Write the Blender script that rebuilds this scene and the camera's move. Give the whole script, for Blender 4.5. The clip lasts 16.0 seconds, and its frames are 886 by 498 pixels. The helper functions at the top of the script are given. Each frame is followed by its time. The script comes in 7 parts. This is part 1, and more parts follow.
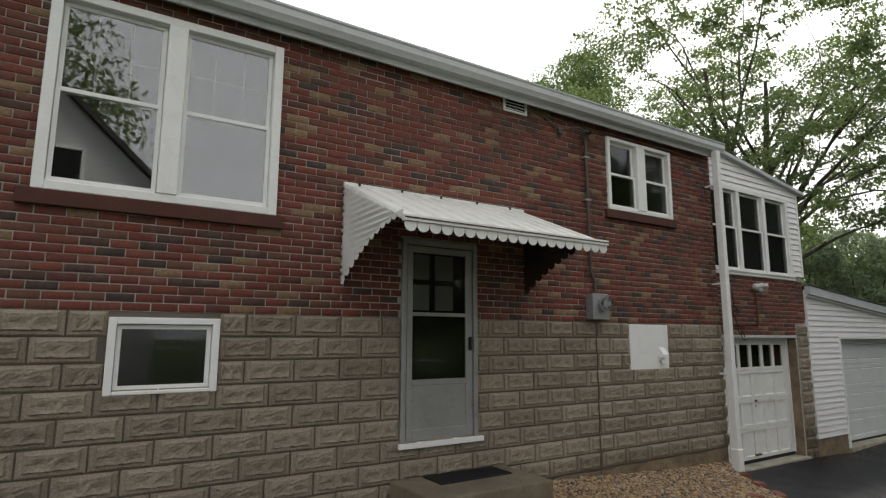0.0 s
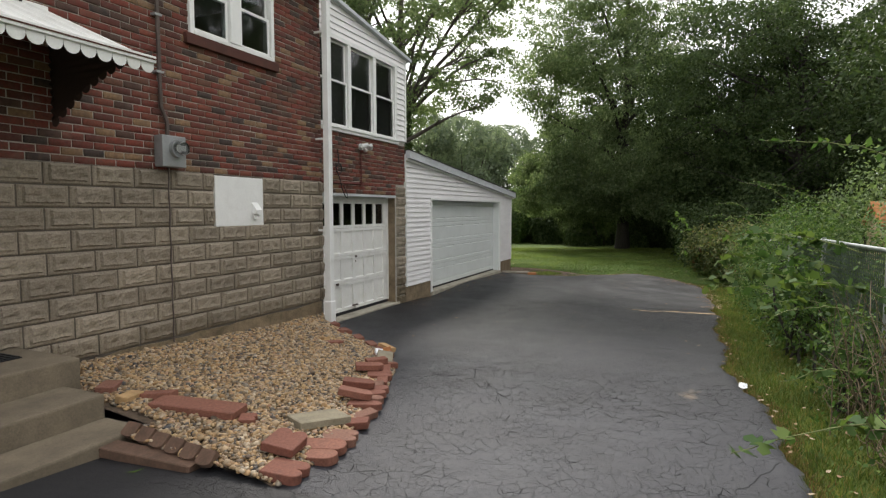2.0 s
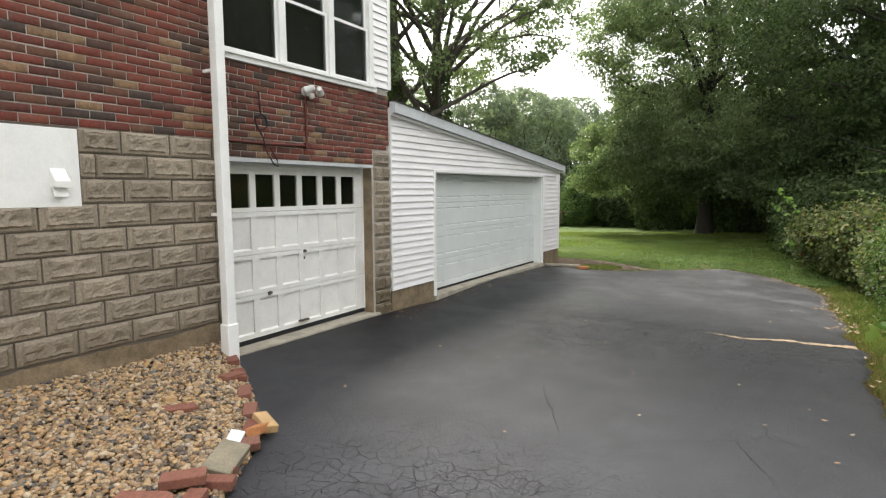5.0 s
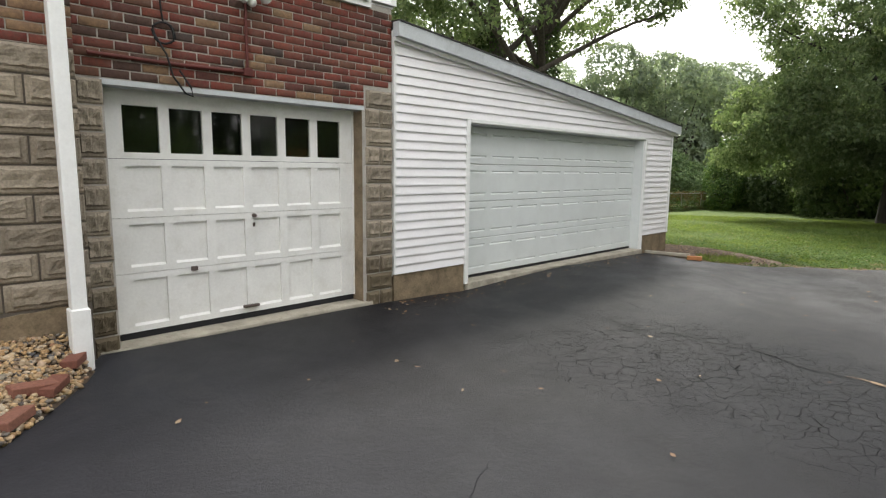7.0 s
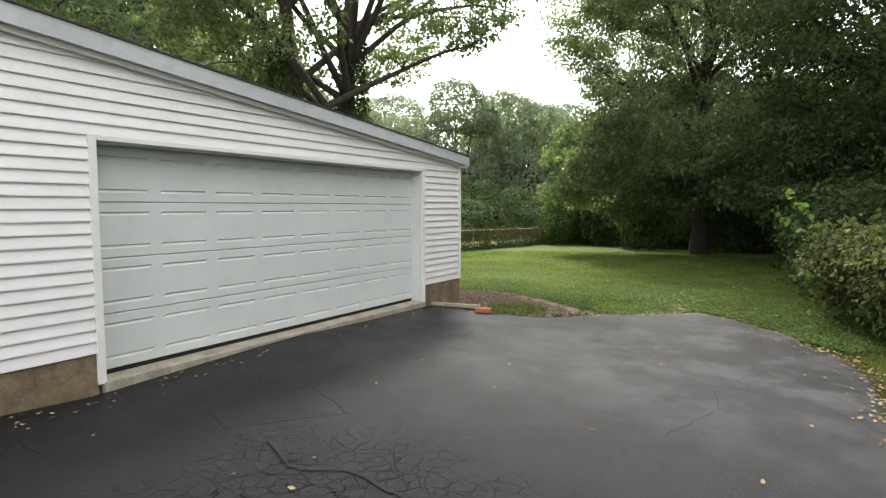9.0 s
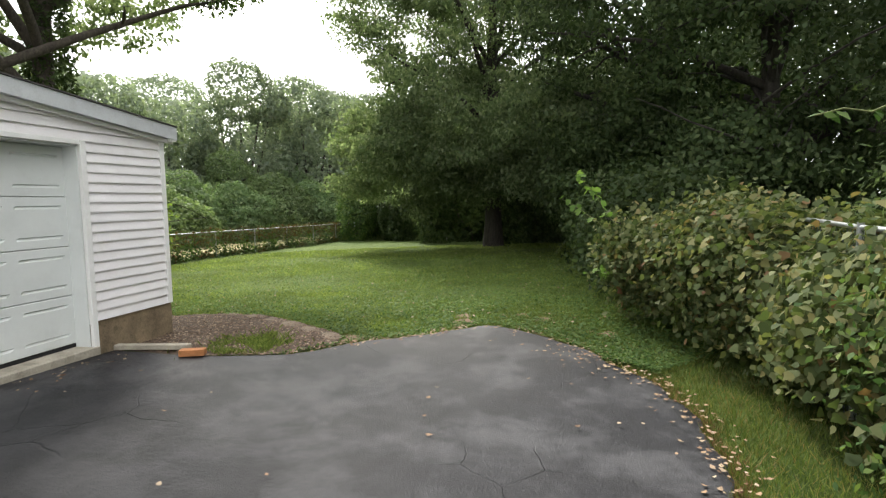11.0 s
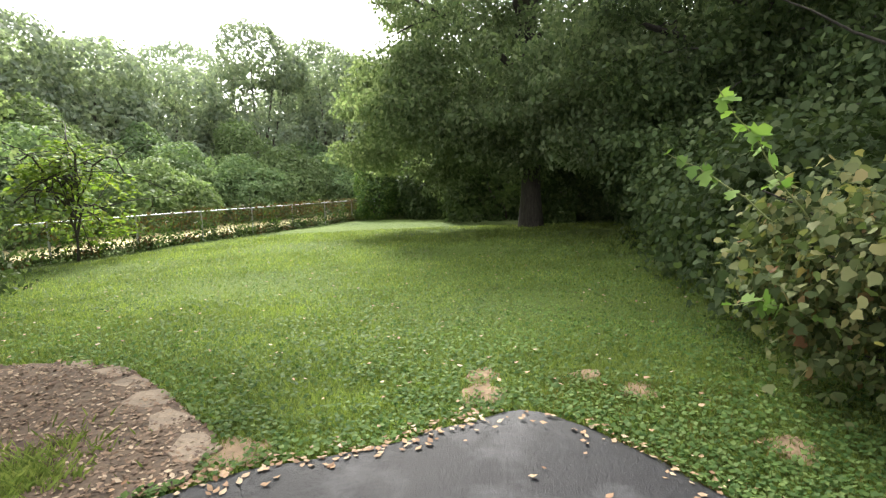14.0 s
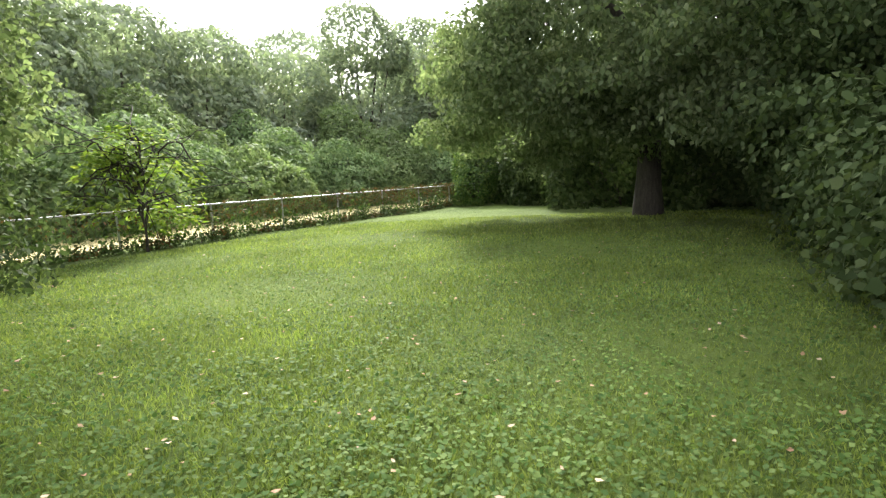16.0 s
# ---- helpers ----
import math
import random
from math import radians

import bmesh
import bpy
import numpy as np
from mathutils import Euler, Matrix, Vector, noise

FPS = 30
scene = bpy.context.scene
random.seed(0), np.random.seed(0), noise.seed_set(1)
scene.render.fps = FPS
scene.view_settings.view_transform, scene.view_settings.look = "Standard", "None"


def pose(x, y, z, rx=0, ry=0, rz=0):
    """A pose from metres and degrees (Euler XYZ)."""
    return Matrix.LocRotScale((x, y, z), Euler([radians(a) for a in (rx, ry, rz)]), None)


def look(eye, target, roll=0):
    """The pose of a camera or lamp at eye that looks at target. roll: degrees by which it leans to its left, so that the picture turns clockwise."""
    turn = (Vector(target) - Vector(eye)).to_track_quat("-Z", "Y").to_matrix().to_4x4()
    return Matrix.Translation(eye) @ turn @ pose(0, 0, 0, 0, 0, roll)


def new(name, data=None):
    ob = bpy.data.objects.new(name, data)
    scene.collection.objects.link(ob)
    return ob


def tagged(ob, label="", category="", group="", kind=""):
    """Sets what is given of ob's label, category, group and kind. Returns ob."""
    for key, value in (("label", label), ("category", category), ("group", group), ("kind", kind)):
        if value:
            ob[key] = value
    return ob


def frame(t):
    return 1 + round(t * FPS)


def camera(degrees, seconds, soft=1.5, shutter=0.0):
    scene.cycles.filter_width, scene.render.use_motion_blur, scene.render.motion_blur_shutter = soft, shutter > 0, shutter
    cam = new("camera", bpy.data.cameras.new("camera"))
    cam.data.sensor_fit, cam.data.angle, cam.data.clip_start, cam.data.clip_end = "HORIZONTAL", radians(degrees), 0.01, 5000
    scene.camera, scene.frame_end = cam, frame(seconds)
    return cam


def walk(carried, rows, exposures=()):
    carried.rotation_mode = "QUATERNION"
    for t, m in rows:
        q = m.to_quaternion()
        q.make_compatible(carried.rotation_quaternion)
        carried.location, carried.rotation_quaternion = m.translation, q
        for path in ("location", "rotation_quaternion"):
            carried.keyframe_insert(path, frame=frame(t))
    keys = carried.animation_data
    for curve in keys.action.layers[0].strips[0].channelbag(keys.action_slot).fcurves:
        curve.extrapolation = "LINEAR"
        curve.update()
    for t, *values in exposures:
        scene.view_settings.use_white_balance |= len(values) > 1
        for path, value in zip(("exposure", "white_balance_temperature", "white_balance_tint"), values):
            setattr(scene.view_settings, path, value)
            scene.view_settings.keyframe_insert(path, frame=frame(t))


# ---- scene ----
cam = camera(76.3, 16.0, 1.25)
PATH = [
    (0, (-2.385, 0.521, 2.175), (-1.324, 2.190, 2.481), 0.2),
    (0.5, (-2.198, 0.374, 2.170), (-0.830, 1.816, 2.397), -1.1),
    (1, (-1.942, 0.380, 2.126), (-0.340, 1.567, 2.278), -1.7),
    (1.5, (-1.569, 0.472, 2.081), (0.207, 1.393, 2.065), -1.6),
    (2, (-1.140, 0.488, 1.929), (0.685, 1.294, 1.790), -0.1),
    (2.5, (-0.710, 0.569, 1.852), (1.112, 1.293, 1.455), 0.7),
    (3, (-0.127, 0.564, 1.746), (1.609, 1.212, 0.996), -1.5),
    (3.5, (0.391, 0.629, 1.742), (2.092, 1.163, 0.836), 0.6),
    (4, (1.026, 0.685, 1.806), (2.802, 1.324, 1.144), -1.7),
    (4.5, (1.722, 0.864, 1.866), (3.486, 1.738, 1.515), -2),
    (6.8, (4.895, 0.896, 1.556), (6.344, 2.257, 1.339), -0.0),
    (7, (5.145, 0.935, 1.542), (6.547, 2.334, 1.263), 0.7),
    (7.5, (5.866, 0.908, 1.55), (7.237, 2.343, 1.306), 1.8),
    (8, (6.599, 0.925, 1.551), (7.969, 2.361, 1.306), 0.5),
    (8.5, (7.362, 0.892, 1.565), (8.834, 2.229, 1.355), 0.2),
    (9, (8.104, 0.847, 1.573), (9.795, 1.905, 1.426), -0.0),
    (9.5, (8.95, 0.815, 1.535), (10.818, 1.524, 1.445), -0.6),
    (9.7, (9.142, 0.792, 1.547), (11.058, 1.36, 1.466), -0.2),
    (11.8, (11.799, 1.275, 1.484), (13.746, 1.703, 1.322), -1.2),
    (12, (11.998, 1.317, 1.492), (13.95, 1.738, 1.389), -1.6),
    (12.5, (12.718, 1.427, 1.45), (14.647, 1.937, 1.315), -1.9),
    (13, (13.357, 1.482, 1.412), (15.279, 2.004, 1.229), -1.0),
    (13.5, (14.028, 1.599, 1.39), (15.928, 2.171, 1.14), -1.9),
    (14, (14.644, 1.637, 1.383), (16.545, 2.206, 1.128), -1.7),
    (14.5, (15.305, 1.667, 1.373), (17.213, 2.221, 1.146), -1.6),
    (15, (15.932, 1.671, 1.32), (17.817, 2.296, 1.083), -1.4),
    (15.5, (16.523, 1.688, 1.331), (18.348, 2.44, 1.007), -3.2),
    (16, (17.105, 1.702, 1.291), (18.839, 2.653, 0.995), -2.7),
]
EXPO = [(0, 0.03), (0.5, -0.05), (1, 0.08), (1.5, 0.3), (2.5, 0.85), (3.0, 1.2), (3.5, 1.42), (4.0, 1.5), (4.5, 1.33), (7, 1.13), (9, 1.14), (12.5, 1.42), (14, 1.84), (15, 1.9), (16, 1.88)]
walk(cam, [(t, look(eye, target, roll)) for t, eye, target, roll in PATH], EXPO)

# ---- sky and sun ----
world = bpy.data.worlds.new("overcast_sky")
scene.world = world
world.use_nodes = True
wn, wl = world.node_tree.nodes, world.node_tree.links
sky = wn.new("ShaderNodeTexSky")
sky.sky_type, sky.sun_disc = "NISHITA", False
SUN_EL, SUN_AZ = 43.0, 31.0  # degrees; azimuth counted from +x towards +y
sky.sun_elevation, sky.sun_rotation = radians(SUN_EL), radians(90 - SUN_AZ)
sky.air_density, sky.dust_density = 1.0, 4.0
pale = wn.new("ShaderNodeHueSaturation")
pale.inputs["Saturation"].default_value = 0.22
wl.new(sky.outputs["Color"], pale.inputs["Color"])
veil = wn.new("ShaderNodeMix")
veil.data_type = "RGBA"
veil.inputs["Factor"].default_value = 0.72
wl.new(pale.outputs["Color"], veil.inputs["A"])
veil.inputs["B"].default_value = (8.75, 8.7, 8.75, 1)  # even cloud cover
wl.new(veil.outputs["Result"], wn["Background"].inputs["Color"])
wn["Background"].inputs["Strength"].default_value = 0.15
sun_data = bpy.data.lights.new("sun", "SUN")
sun_data.energy, sun_data.angle, sun_data.color = 3.4, radians(11), (1.0, 0.95, 0.86)
sun = new("sun", sun_data)
ce = math.cos(radians(SUN_EL))
sun.matrix_world = look((0, 0, 30), (-ce * math.cos(radians(SUN_AZ)), -ce * math.sin(radians(SUN_AZ)), 30 - math.sin(radians(SUN_EL))))


# ---- materials ----
class Mat:
    """A small wrapper round a node material with a Principled shader."""

    def __init__(self, name, rough=0.7, metal=0.0, spec=0.4):
        self.m = bpy.data.materials.new(name)
        self.m.use_nodes = True
        self.n, self.l = self.m.node_tree.nodes, self.m.node_tree.links
        self.b = self.n["Principled BSDF"]
        self.b.inputs["Roughness"].default_value = rough
        self.b.inputs["Metallic"].default_value = metal
        self.b.inputs["Specular IOR Level"].default_value = spec
        self.pos = self.n.new("ShaderNodeNewGeometry").outputs["Position"]

    def mapped(self, scale):
        mp = self.n.new("ShaderNodeMapping")
        mp.inputs["Scale"].default_value = scale if isinstance(scale, tuple) else (scale,) * 3
        self.l.new(self.pos, mp.inputs["Vector"])
        return mp.outputs["Vector"]

    def noise(self, scale, detail=4.0, rough=0.6, stretch=None):
        t = self.n.new("ShaderNodeTexNoise")
        t.inputs["Scale"].default_value, t.inputs["Detail"].default_value, t.inputs["Roughness"].default_value = scale, detail, rough
        self.l.new(self.mapped(stretch) if stretch else self.pos, t.inputs["Vector"])
        return t.outputs["Fac"]

    def ramp(self, fac, stops, mode="LINEAR"):
        r = self.n.new("ShaderNodeValToRGB")
        r.color_ramp.interpolation = mode
        el = r.color_ramp.elements
        while len(el) < len(stops):
            el.new(0.5)
        for e, (p, c) in zip(el, stops):
            e.position, e.color = p, (*c, 1) if not isinstance(c, (int, float)) else (c, c, c, 1)
        self.l.new(fac, r.inputs["Fac"])
        return r.outputs["Color"]

    def mix(self, fac, a, b, mode="MIX"):
        m = self.n.new("ShaderNodeMix")
        m.data_type, m.blend_type = "RGBA", mode
        for sock, v in ((m.inputs["Factor"], fac), (m.inputs["A"], a), (m.inputs["B"], b)):
            if isinstance(v, bpy.types.NodeSocket):
                self.l.new(v, sock)
            elif isinstance(v, tuple):
                sock.default_value = (*v, 1)
            else:
                sock.default_value = v
        return m.outputs["Result"]

    def math(self, op, a, b=0.0):
        m = self.n.new("ShaderNodeMath")
        m.operation = op
        for sock, v in zip(m.inputs, (a, b)):
            if isinstance(v, bpy.types.NodeSocket):
                self.l.new(v, sock)
            else:
                sock.default_value = v
        return m.outputs[0]

    def colour(self, c):
        if isinstance(c, tuple):
            self.b.inputs["Base Color"].default_value = (*c, 1)
        else:
            self.l.new(c, self.b.inputs["Base Color"])
        return self

    def rough(self, fac, lo, hi):
        mr = self.n.new("ShaderNodeMapRange")
        mr.inputs["To Min"].default_value, mr.inputs["To Max"].default_value = lo, hi
        self.l.new(fac, mr.inputs["Value"])
        self.l.new(mr.outputs["Result"], self.b.inputs["Roughness"])

    def bump(self, fac, strength=0.3, dist=0.01):
        b = self.n.new("ShaderNodeBump")
        b.inputs["Strength"].default_value, b.inputs["Distance"].default_value = strength, dist
        old = self.b.inputs["Normal"].links
        if old:
            self.l.new(old[0].from_socket, b.inputs["Normal"])
        self.l.new(fac, b.inputs["Height"])
        self.l.new(b.outputs["Normal"], self.b.inputs["Normal"])
        return self

    def piece_random(self):
        return self.n.new("ShaderNodeObjectInfo").outputs["Random"]

    def island_random(self):
        return self.n.new("ShaderNodeNewGeometry").outputs["Random Per Island"]


BRICKS = [(0.0, (0.140, 0.030, 0.020)), (0.20, (0.178, 0.037, 0.023)), (0.36, (0.095, 0.026, 0.019)), (0.46, (0.155, 0.042, 0.026)),
          (0.58, (0.066, 0.034, 0.025)), (0.67, (0.185, 0.050, 0.030)), (0.76, (0.040, 0.030, 0.026)), (0.83, (0.130, 0.054, 0.032)), (0.91, (0.245, 0.150, 0.080))]



def brick_material(name, single):
    m = Mat(name, 0.82)
    rnd = m.piece_random() if single else m.island_random()
    base = m.ramp(rnd, BRICKS, "CONSTANT")
    fine = m.ramp(m.noise(38, 5), [(0.28, 0.62), (0.72, 1.25)])
    big = m.ramp(m.noise(1.1, 3), [(0.3, 0.84), (0.7, 1.12)])
    c = m.mix(1.0, m.mix(1.0, base, fine, "MULTIPLY"), big, "MULTIPLY")
    c = m.mix(m.ramp(m.noise(16, 6, 0.75), [(0.40, 0.0), (0.66, 0.6)]), c, (0.105, 0.058, 0.043))
    c = m.mix(m.ramp(m.noise(5, 6, 0.7), [(0.56, 0.0), (0.78, 0.45)]), c, (0.19, 0.145, 0.12))
    m.colour(c).bump(m.noise(120, 4), 0.35, 0.006)
    return m.m


def plain(name, c, rough=0.6, metal=0.0, var=0.12, scale=3.0, fine=60.0, bump=0.12, dirt=0.0, dirt_colour=(0.10, 0.085, 0.06), stretch=None):
    """A painted, stone or metal surface: slow and fine variation, dirt, light relief."""
    m = Mat(name, rough, metal)
    slow = m.ramp(m.noise(scale, 4, 0.6, stretch), [(0.3, 1 - var), (0.7, 1 + var)])
    grain = m.ramp(m.noise(fine, 3), [(0.3, 1 - var * 0.6), (0.7, 1 + var * 0.6)])
    col = m.mix(1.0, m.mix(1.0, c, slow, "MULTIPLY"), grain, "MULTIPLY")
    if dirt:
        col = m.mix(m.ramp(m.noise(scale * 2.3, 7, 0.72), [(0.50, 0.0), (0.74, dirt)]), col, dirt_colour)
    m.colour(col).bump(m.noise(fine, 4), bump, 0.004)
    m.rough(m.noise(scale * 2, 3), max(0.05, rough - 0.1), min(1, rough + 0.1))
    return m.m


def varied(name, stops, rough=0.8, single=False, fine=40.0, bump=0.3, mode="LINEAR", speck=0.0):
    """Pieces that differ in colour from one to the next."""
    m = Mat(name, rough)
    c = m.ramp(m.piece_random() if single else m.island_random(), stops, mode)
    c = m.mix(1.0, c, m.ramp(m.noise(fine, 4), [(0.3, 0.75), (0.7, 1.2)]), "MULTIPLY")
    if speck:
        c = m.mix(m.ramp(m.noise(9, 6, 0.7), [(0.55, 0.0), (0.75, speck)]), c, (0.05, 0.045, 0.035))
    m.colour(c).bump(m.noise(fine * 2, 4), bump, 0.005)
    return m.m


def leaf_material(name, stops, gloss=0.6, through_light=0.35, patch=0.35):
    m = Mat(name, max(gloss, 0.6), spec=0.10)
    c = m.ramp(m.island_random(), stops)
    c = m.mix(1.0, c, m.ramp(m.noise(patch, 3), [(0.3, 0.72), (0.7, 1.28)]), "MULTIPLY")
    m.colour(c)
    tr = m.n.new("ShaderNodeBsdfTranslucent")
    m.l.new(m.mix(1.0, c, (1.22, 1.32, 0.75), "MULTIPLY"), tr.inputs["Color"])
    mx = m.n.new("ShaderNodeMixShader")
    mx.inputs["Fac"].default_value = through_light
    m.l.new(m.b.outputs["BSDF"], mx.inputs[1])
    m.l.new(tr.outputs["BSDF"], mx.inputs[2])
    m.l.new(mx.outputs["Shader"], m.n["Material Output"].inputs["Surface"])
    return m.m


M_BRICK = brick_material("brick_single", True)
M_BRICKS = brick_material("brick_joined", False)
M_MORTAR = plain("mortar", (0.40, 0.37, 0.33), 0.9, var=0.2, fine=90, bump=0.4, dirt=0.35, dirt_colour=(0.11, 0.095, 0.08))
M_BLOCKJOINT = plain("block_joint", (0.115, 0.098, 0.08), 0.9, var=0.2, fine=90, bump=0.4)


def block_material():
    m = Mat("rock_faced_block", 0.88)
    c = m.ramp(m.piece_random(), [(0.0, (0.232, 0.195, 0.148)), (0.5, (0.272, 0.229, 0.175)), (1.0, (0.312, 0.263, 0.200))])
    c = m.mix(1.0, c, m.ramp(m.noise(55, 5), [(0.3, 0.72), (0.7, 1.2)]), "MULTIPLY")
    c = m.mix(1.0, c, m.ramp(m.noise(0.8, 3), [(0.3, 0.85), (0.7, 1.1)]), "MULTIPLY")
    c = m.mix(m.ramp(m.noise(2.6, 7, 0.75), [(0.53, 0.0), (0.75, 0.55)]), c, (0.085, 0.072, 0.055))
    # damp and moss low on the wall, by an uneven line
    sep = m.n.new("ShaderNodeSeparateXYZ")
    m.l.new(m.pos, sep.inputs[0])
    low = m.math("SUBTRACT", m.math("ADD", 0.62, m.math("MULTIPLY", m.noise(3.0, 6, 0.7), 0.5)), sep.outputs["Z"])
    c = m.mix(m.ramp(low, [(0.15, 0.0), (0.55, 0.75)]), c, (0.085, 0.062, 0.030))
    m.colour(c).bump(m.noise(70, 5), 0.55, 0.008)
    return m.m


M_BLOCK = block_material()
M_FOUND = plain("foundation_concrete", (0.20, 0.15, 0.095), 0.92, var=0.35, scale=4, fine=70, bump=0.5, dirt=0.75, dirt_colour=(0.065, 0.062, 0.03))
M_CONCRETE = plain("stoop_concrete", (0.165, 0.134, 0.094), 0.9, var=0.25, scale=3.5, fine=85, bump=0.45, dirt=0.5, dirt_colour=(0.09, 0.075, 0.05))
M_KERB = plain("sill_concrete", (0.34, 0.31, 0.25), 0.9, var=0.25, scale=4, fine=80, bump=0.4, dirt=0.5)
M_WHITE = plain("white_paint", (0.78, 0.78, 0.76), 0.5, var=0.05, scale=2.5, fine=50, bump=0.08, dirt=0.16, dirt_colour=(0.42, 0.39, 0.33))
M_DOORWHITE = plain("old_door_paint", (0.74, 0.73, 0.70), 0.55, var=0.06, scale=2.5, fine=40, bump=0.12, dirt=0.24, dirt_colour=(0.40, 0.36, 0.28))
M_STEELWHITE = plain("steel_door_paint", (0.66, 0.685, 0.67), 0.45, var=0.05, scale=1.6, fine=120, bump=0.10, dirt=0.15, dirt_colour=(0.36, 0.36, 0.33))
M_SIDING = plain("vinyl_siding", (0.80, 0.78, 0.78), 0.42, var=0.05, scale=1.4, fine=70, bump=0.05, dirt=0.20, dirt_colour=(0.48, 0.44, 0.41), stretch=(1, 1, 6))
M_GREYTRIM = plain("grey_metal_trim", (0.50, 0.52, 0.53), 0.5, metal=0.0, var=0.08, fine=60, bump=0.05, dirt=0.25)
M_ALU = plain("aluminium_frame", (0.34, 0.34, 0.33), 0.45, metal=0.45, var=0.08, fine=80, bump=0.05, dirt=0.25)
M_AWNING = plain("awning_white", (0.74, 0.74, 0.71), 0.45, var=0.06, scale=2, fine=50, bump=0.06, dirt=0.3, dirt_colour=(0.40, 0.38, 0.33))
M_GUTTER = plain("gutter_white", (0.52, 0.53, 0.53), 0.45, var=0.06, fine=50, bump=0.05, dirt=0.35, dirt_colour=(0.28, 0.27, 0.25))
M_SILLBRICK = plain("brown_sill_brick", (0.075, 0.026, 0.018), 0.8, var=0.2, scale=6, fine=60, bump=0.3)
M_SHINGLE = plain("dark_shingle", (0.055, 0.05, 0.048), 0.95, var=0.3, scale=8, fine=110, bump=0.5)
M_BLACK = plain("rubber_black", (0.012, 0.012, 0.013), 0.75, var=0.2, fine=120, bump=0.4)
M_GREYBOX = plain("meter_grey", (0.33, 0.34, 0.34), 0.45, metal=0.35, var=0.08, fine=60, bump=0.05, dirt=0.3)
M_CONDUIT = plain("conduit_dark", (0.11, 0.085, 0.075), 0.6, metal=0.3, var=0.2, fine=60)
M_REDCONDUIT = plain("conduit_red_paint", (0.10, 0.022, 0.017), 0.6, var=0.2, fine=60)
# near-black for everything behind glass: indoor gloom is put into the colour
M_UNLIT = plain("unlit_room", (0.010, 0.010, 0.010), 0.9, var=0.1)
M_INNERDOOR = plain("inner_door_paint", (0.42, 0.41, 0.36), 0.6, var=0.1)
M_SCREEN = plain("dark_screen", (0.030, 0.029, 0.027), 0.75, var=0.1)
M_BARK = plain("bark", (0.042, 0.037, 0.031), 0.95, var=0.4, scale=5, fine=26, bump=0.9, stretch=(3, 3, 0.6))
M_BARKGREY = plain("bark_grey", (0.062, 0.052, 0.042), 0.95, var=0.4, scale=5, fine=26, bump=0.9, stretch=(3, 3, 0.6))
M_TWIG = plain("green_twig", (0.13, 0.15, 0.05), 0.7, var=0.2)
M_DRYTWIG = plain("dry_twig", (0.17, 0.13, 0.085), 0.85, var=0.25)
M_GALV = plain("galvanised_steel", (0.38, 0.40, 0.41), 0.4, metal=0.75, var=0.1, fine=60)
M_MESHWIRE = plain("fence_wire_green", (0.10, 0.125, 0.105), 0.5, metal=0.3, var=0.2)
M_ORANGEBRICK = plain("orange_brick", (0.40, 0.17, 0.065), 0.85, var=0.2, scale=9, fine=60, bump=0.4)
M_TANBRICK = plain("tan_brick", (0.42, 0.27, 0.13), 0.85, var=0.2, scale=9, fine=60, bump=0.4)
M_PAVER = varied("red_paver", [(0, (0.165, 0.062, 0.042)), (0.5, (0.225, 0.092, 0.062)), (1, (0.19, 0.098, 0.070))], 0.85, True, 55, 0.35, speck=0.35)
M_OLDPAVER = plain("weathered_paver", (0.115, 0.068, 0.046), 0.9, var=0.25, scale=9, fine=60, bump=0.45, dirt=0.5, dirt_colour=(0.05, 0.045, 0.03))
M_GREYPAVER = plain("grey_paver", (0.235, 0.205, 0.145), 0.88, var=0.2, scale=7, fine=70, bump=0.4, dirt=0.3)
M_PAPER = plain("white_scrap", (0.75, 0.77, 0.80), 0.5, var=0.05)
M_PEBBLE = varied("river_pebble", [(0.0, (0.32, 0.19, 0.085)), (0.2, (0.48, 0.33, 0.17)), (0.38, (0.10, 0.075, 0.055)), (0.55, (0.46, 0.34, 0.205)), (0.68, (0.23, 0.14, 0.065)), (0.80, (0.065, 0.065, 0.068)), (0.92, (0.50, 0.41, 0.29)), (1.0, (0.30, 0.16, 0.09))], 0.55, False, 60, 0.2)
M_BARS = plain("glazing_bar_grey", (0.16, 0.16, 0.165), 0.6, var=0.05)
M_DRYLEAF = varied("dry_leaf", [(0, (0.20, 0.12, 0.07)), (0.35, (0.30, 0.20, 0.115)), (0.65, (0.36, 0.29, 0.20)), (0.85, (0.26, 0.165, 0.10)), (1, (0.13, 0.065, 0.03))], 0.8, False, 30, 0.2)
M_MULCH = plain("leaf_litter_soil", (0.085, 0.060, 0.040), 0.95, var=0.4, scale=9, fine=50, bump=0.8, dirt=0.6, dirt_colour=(0.035, 0.027, 0.02))
M_FLAG = plain("flagstone", (0.17, 0.132, 0.096), 0.9, var=0.3, scale=5, fine=60, bump=0.6, dirt=0.6, dirt_colour=(0.08, 0.06, 0.04))
M_FLOODWHITE = plain("flood_lamp_white", (0.62, 0.62, 0.60), 0.4, var=0.05)
M_NEIGHBOUR = plain("neighbour_siding", (0.52, 0.52, 0.52), 0.6, var=0.06)
M_TANWALL = plain("tan_wall", (0.36, 0.27, 0.17), 0.85, var=0.12)

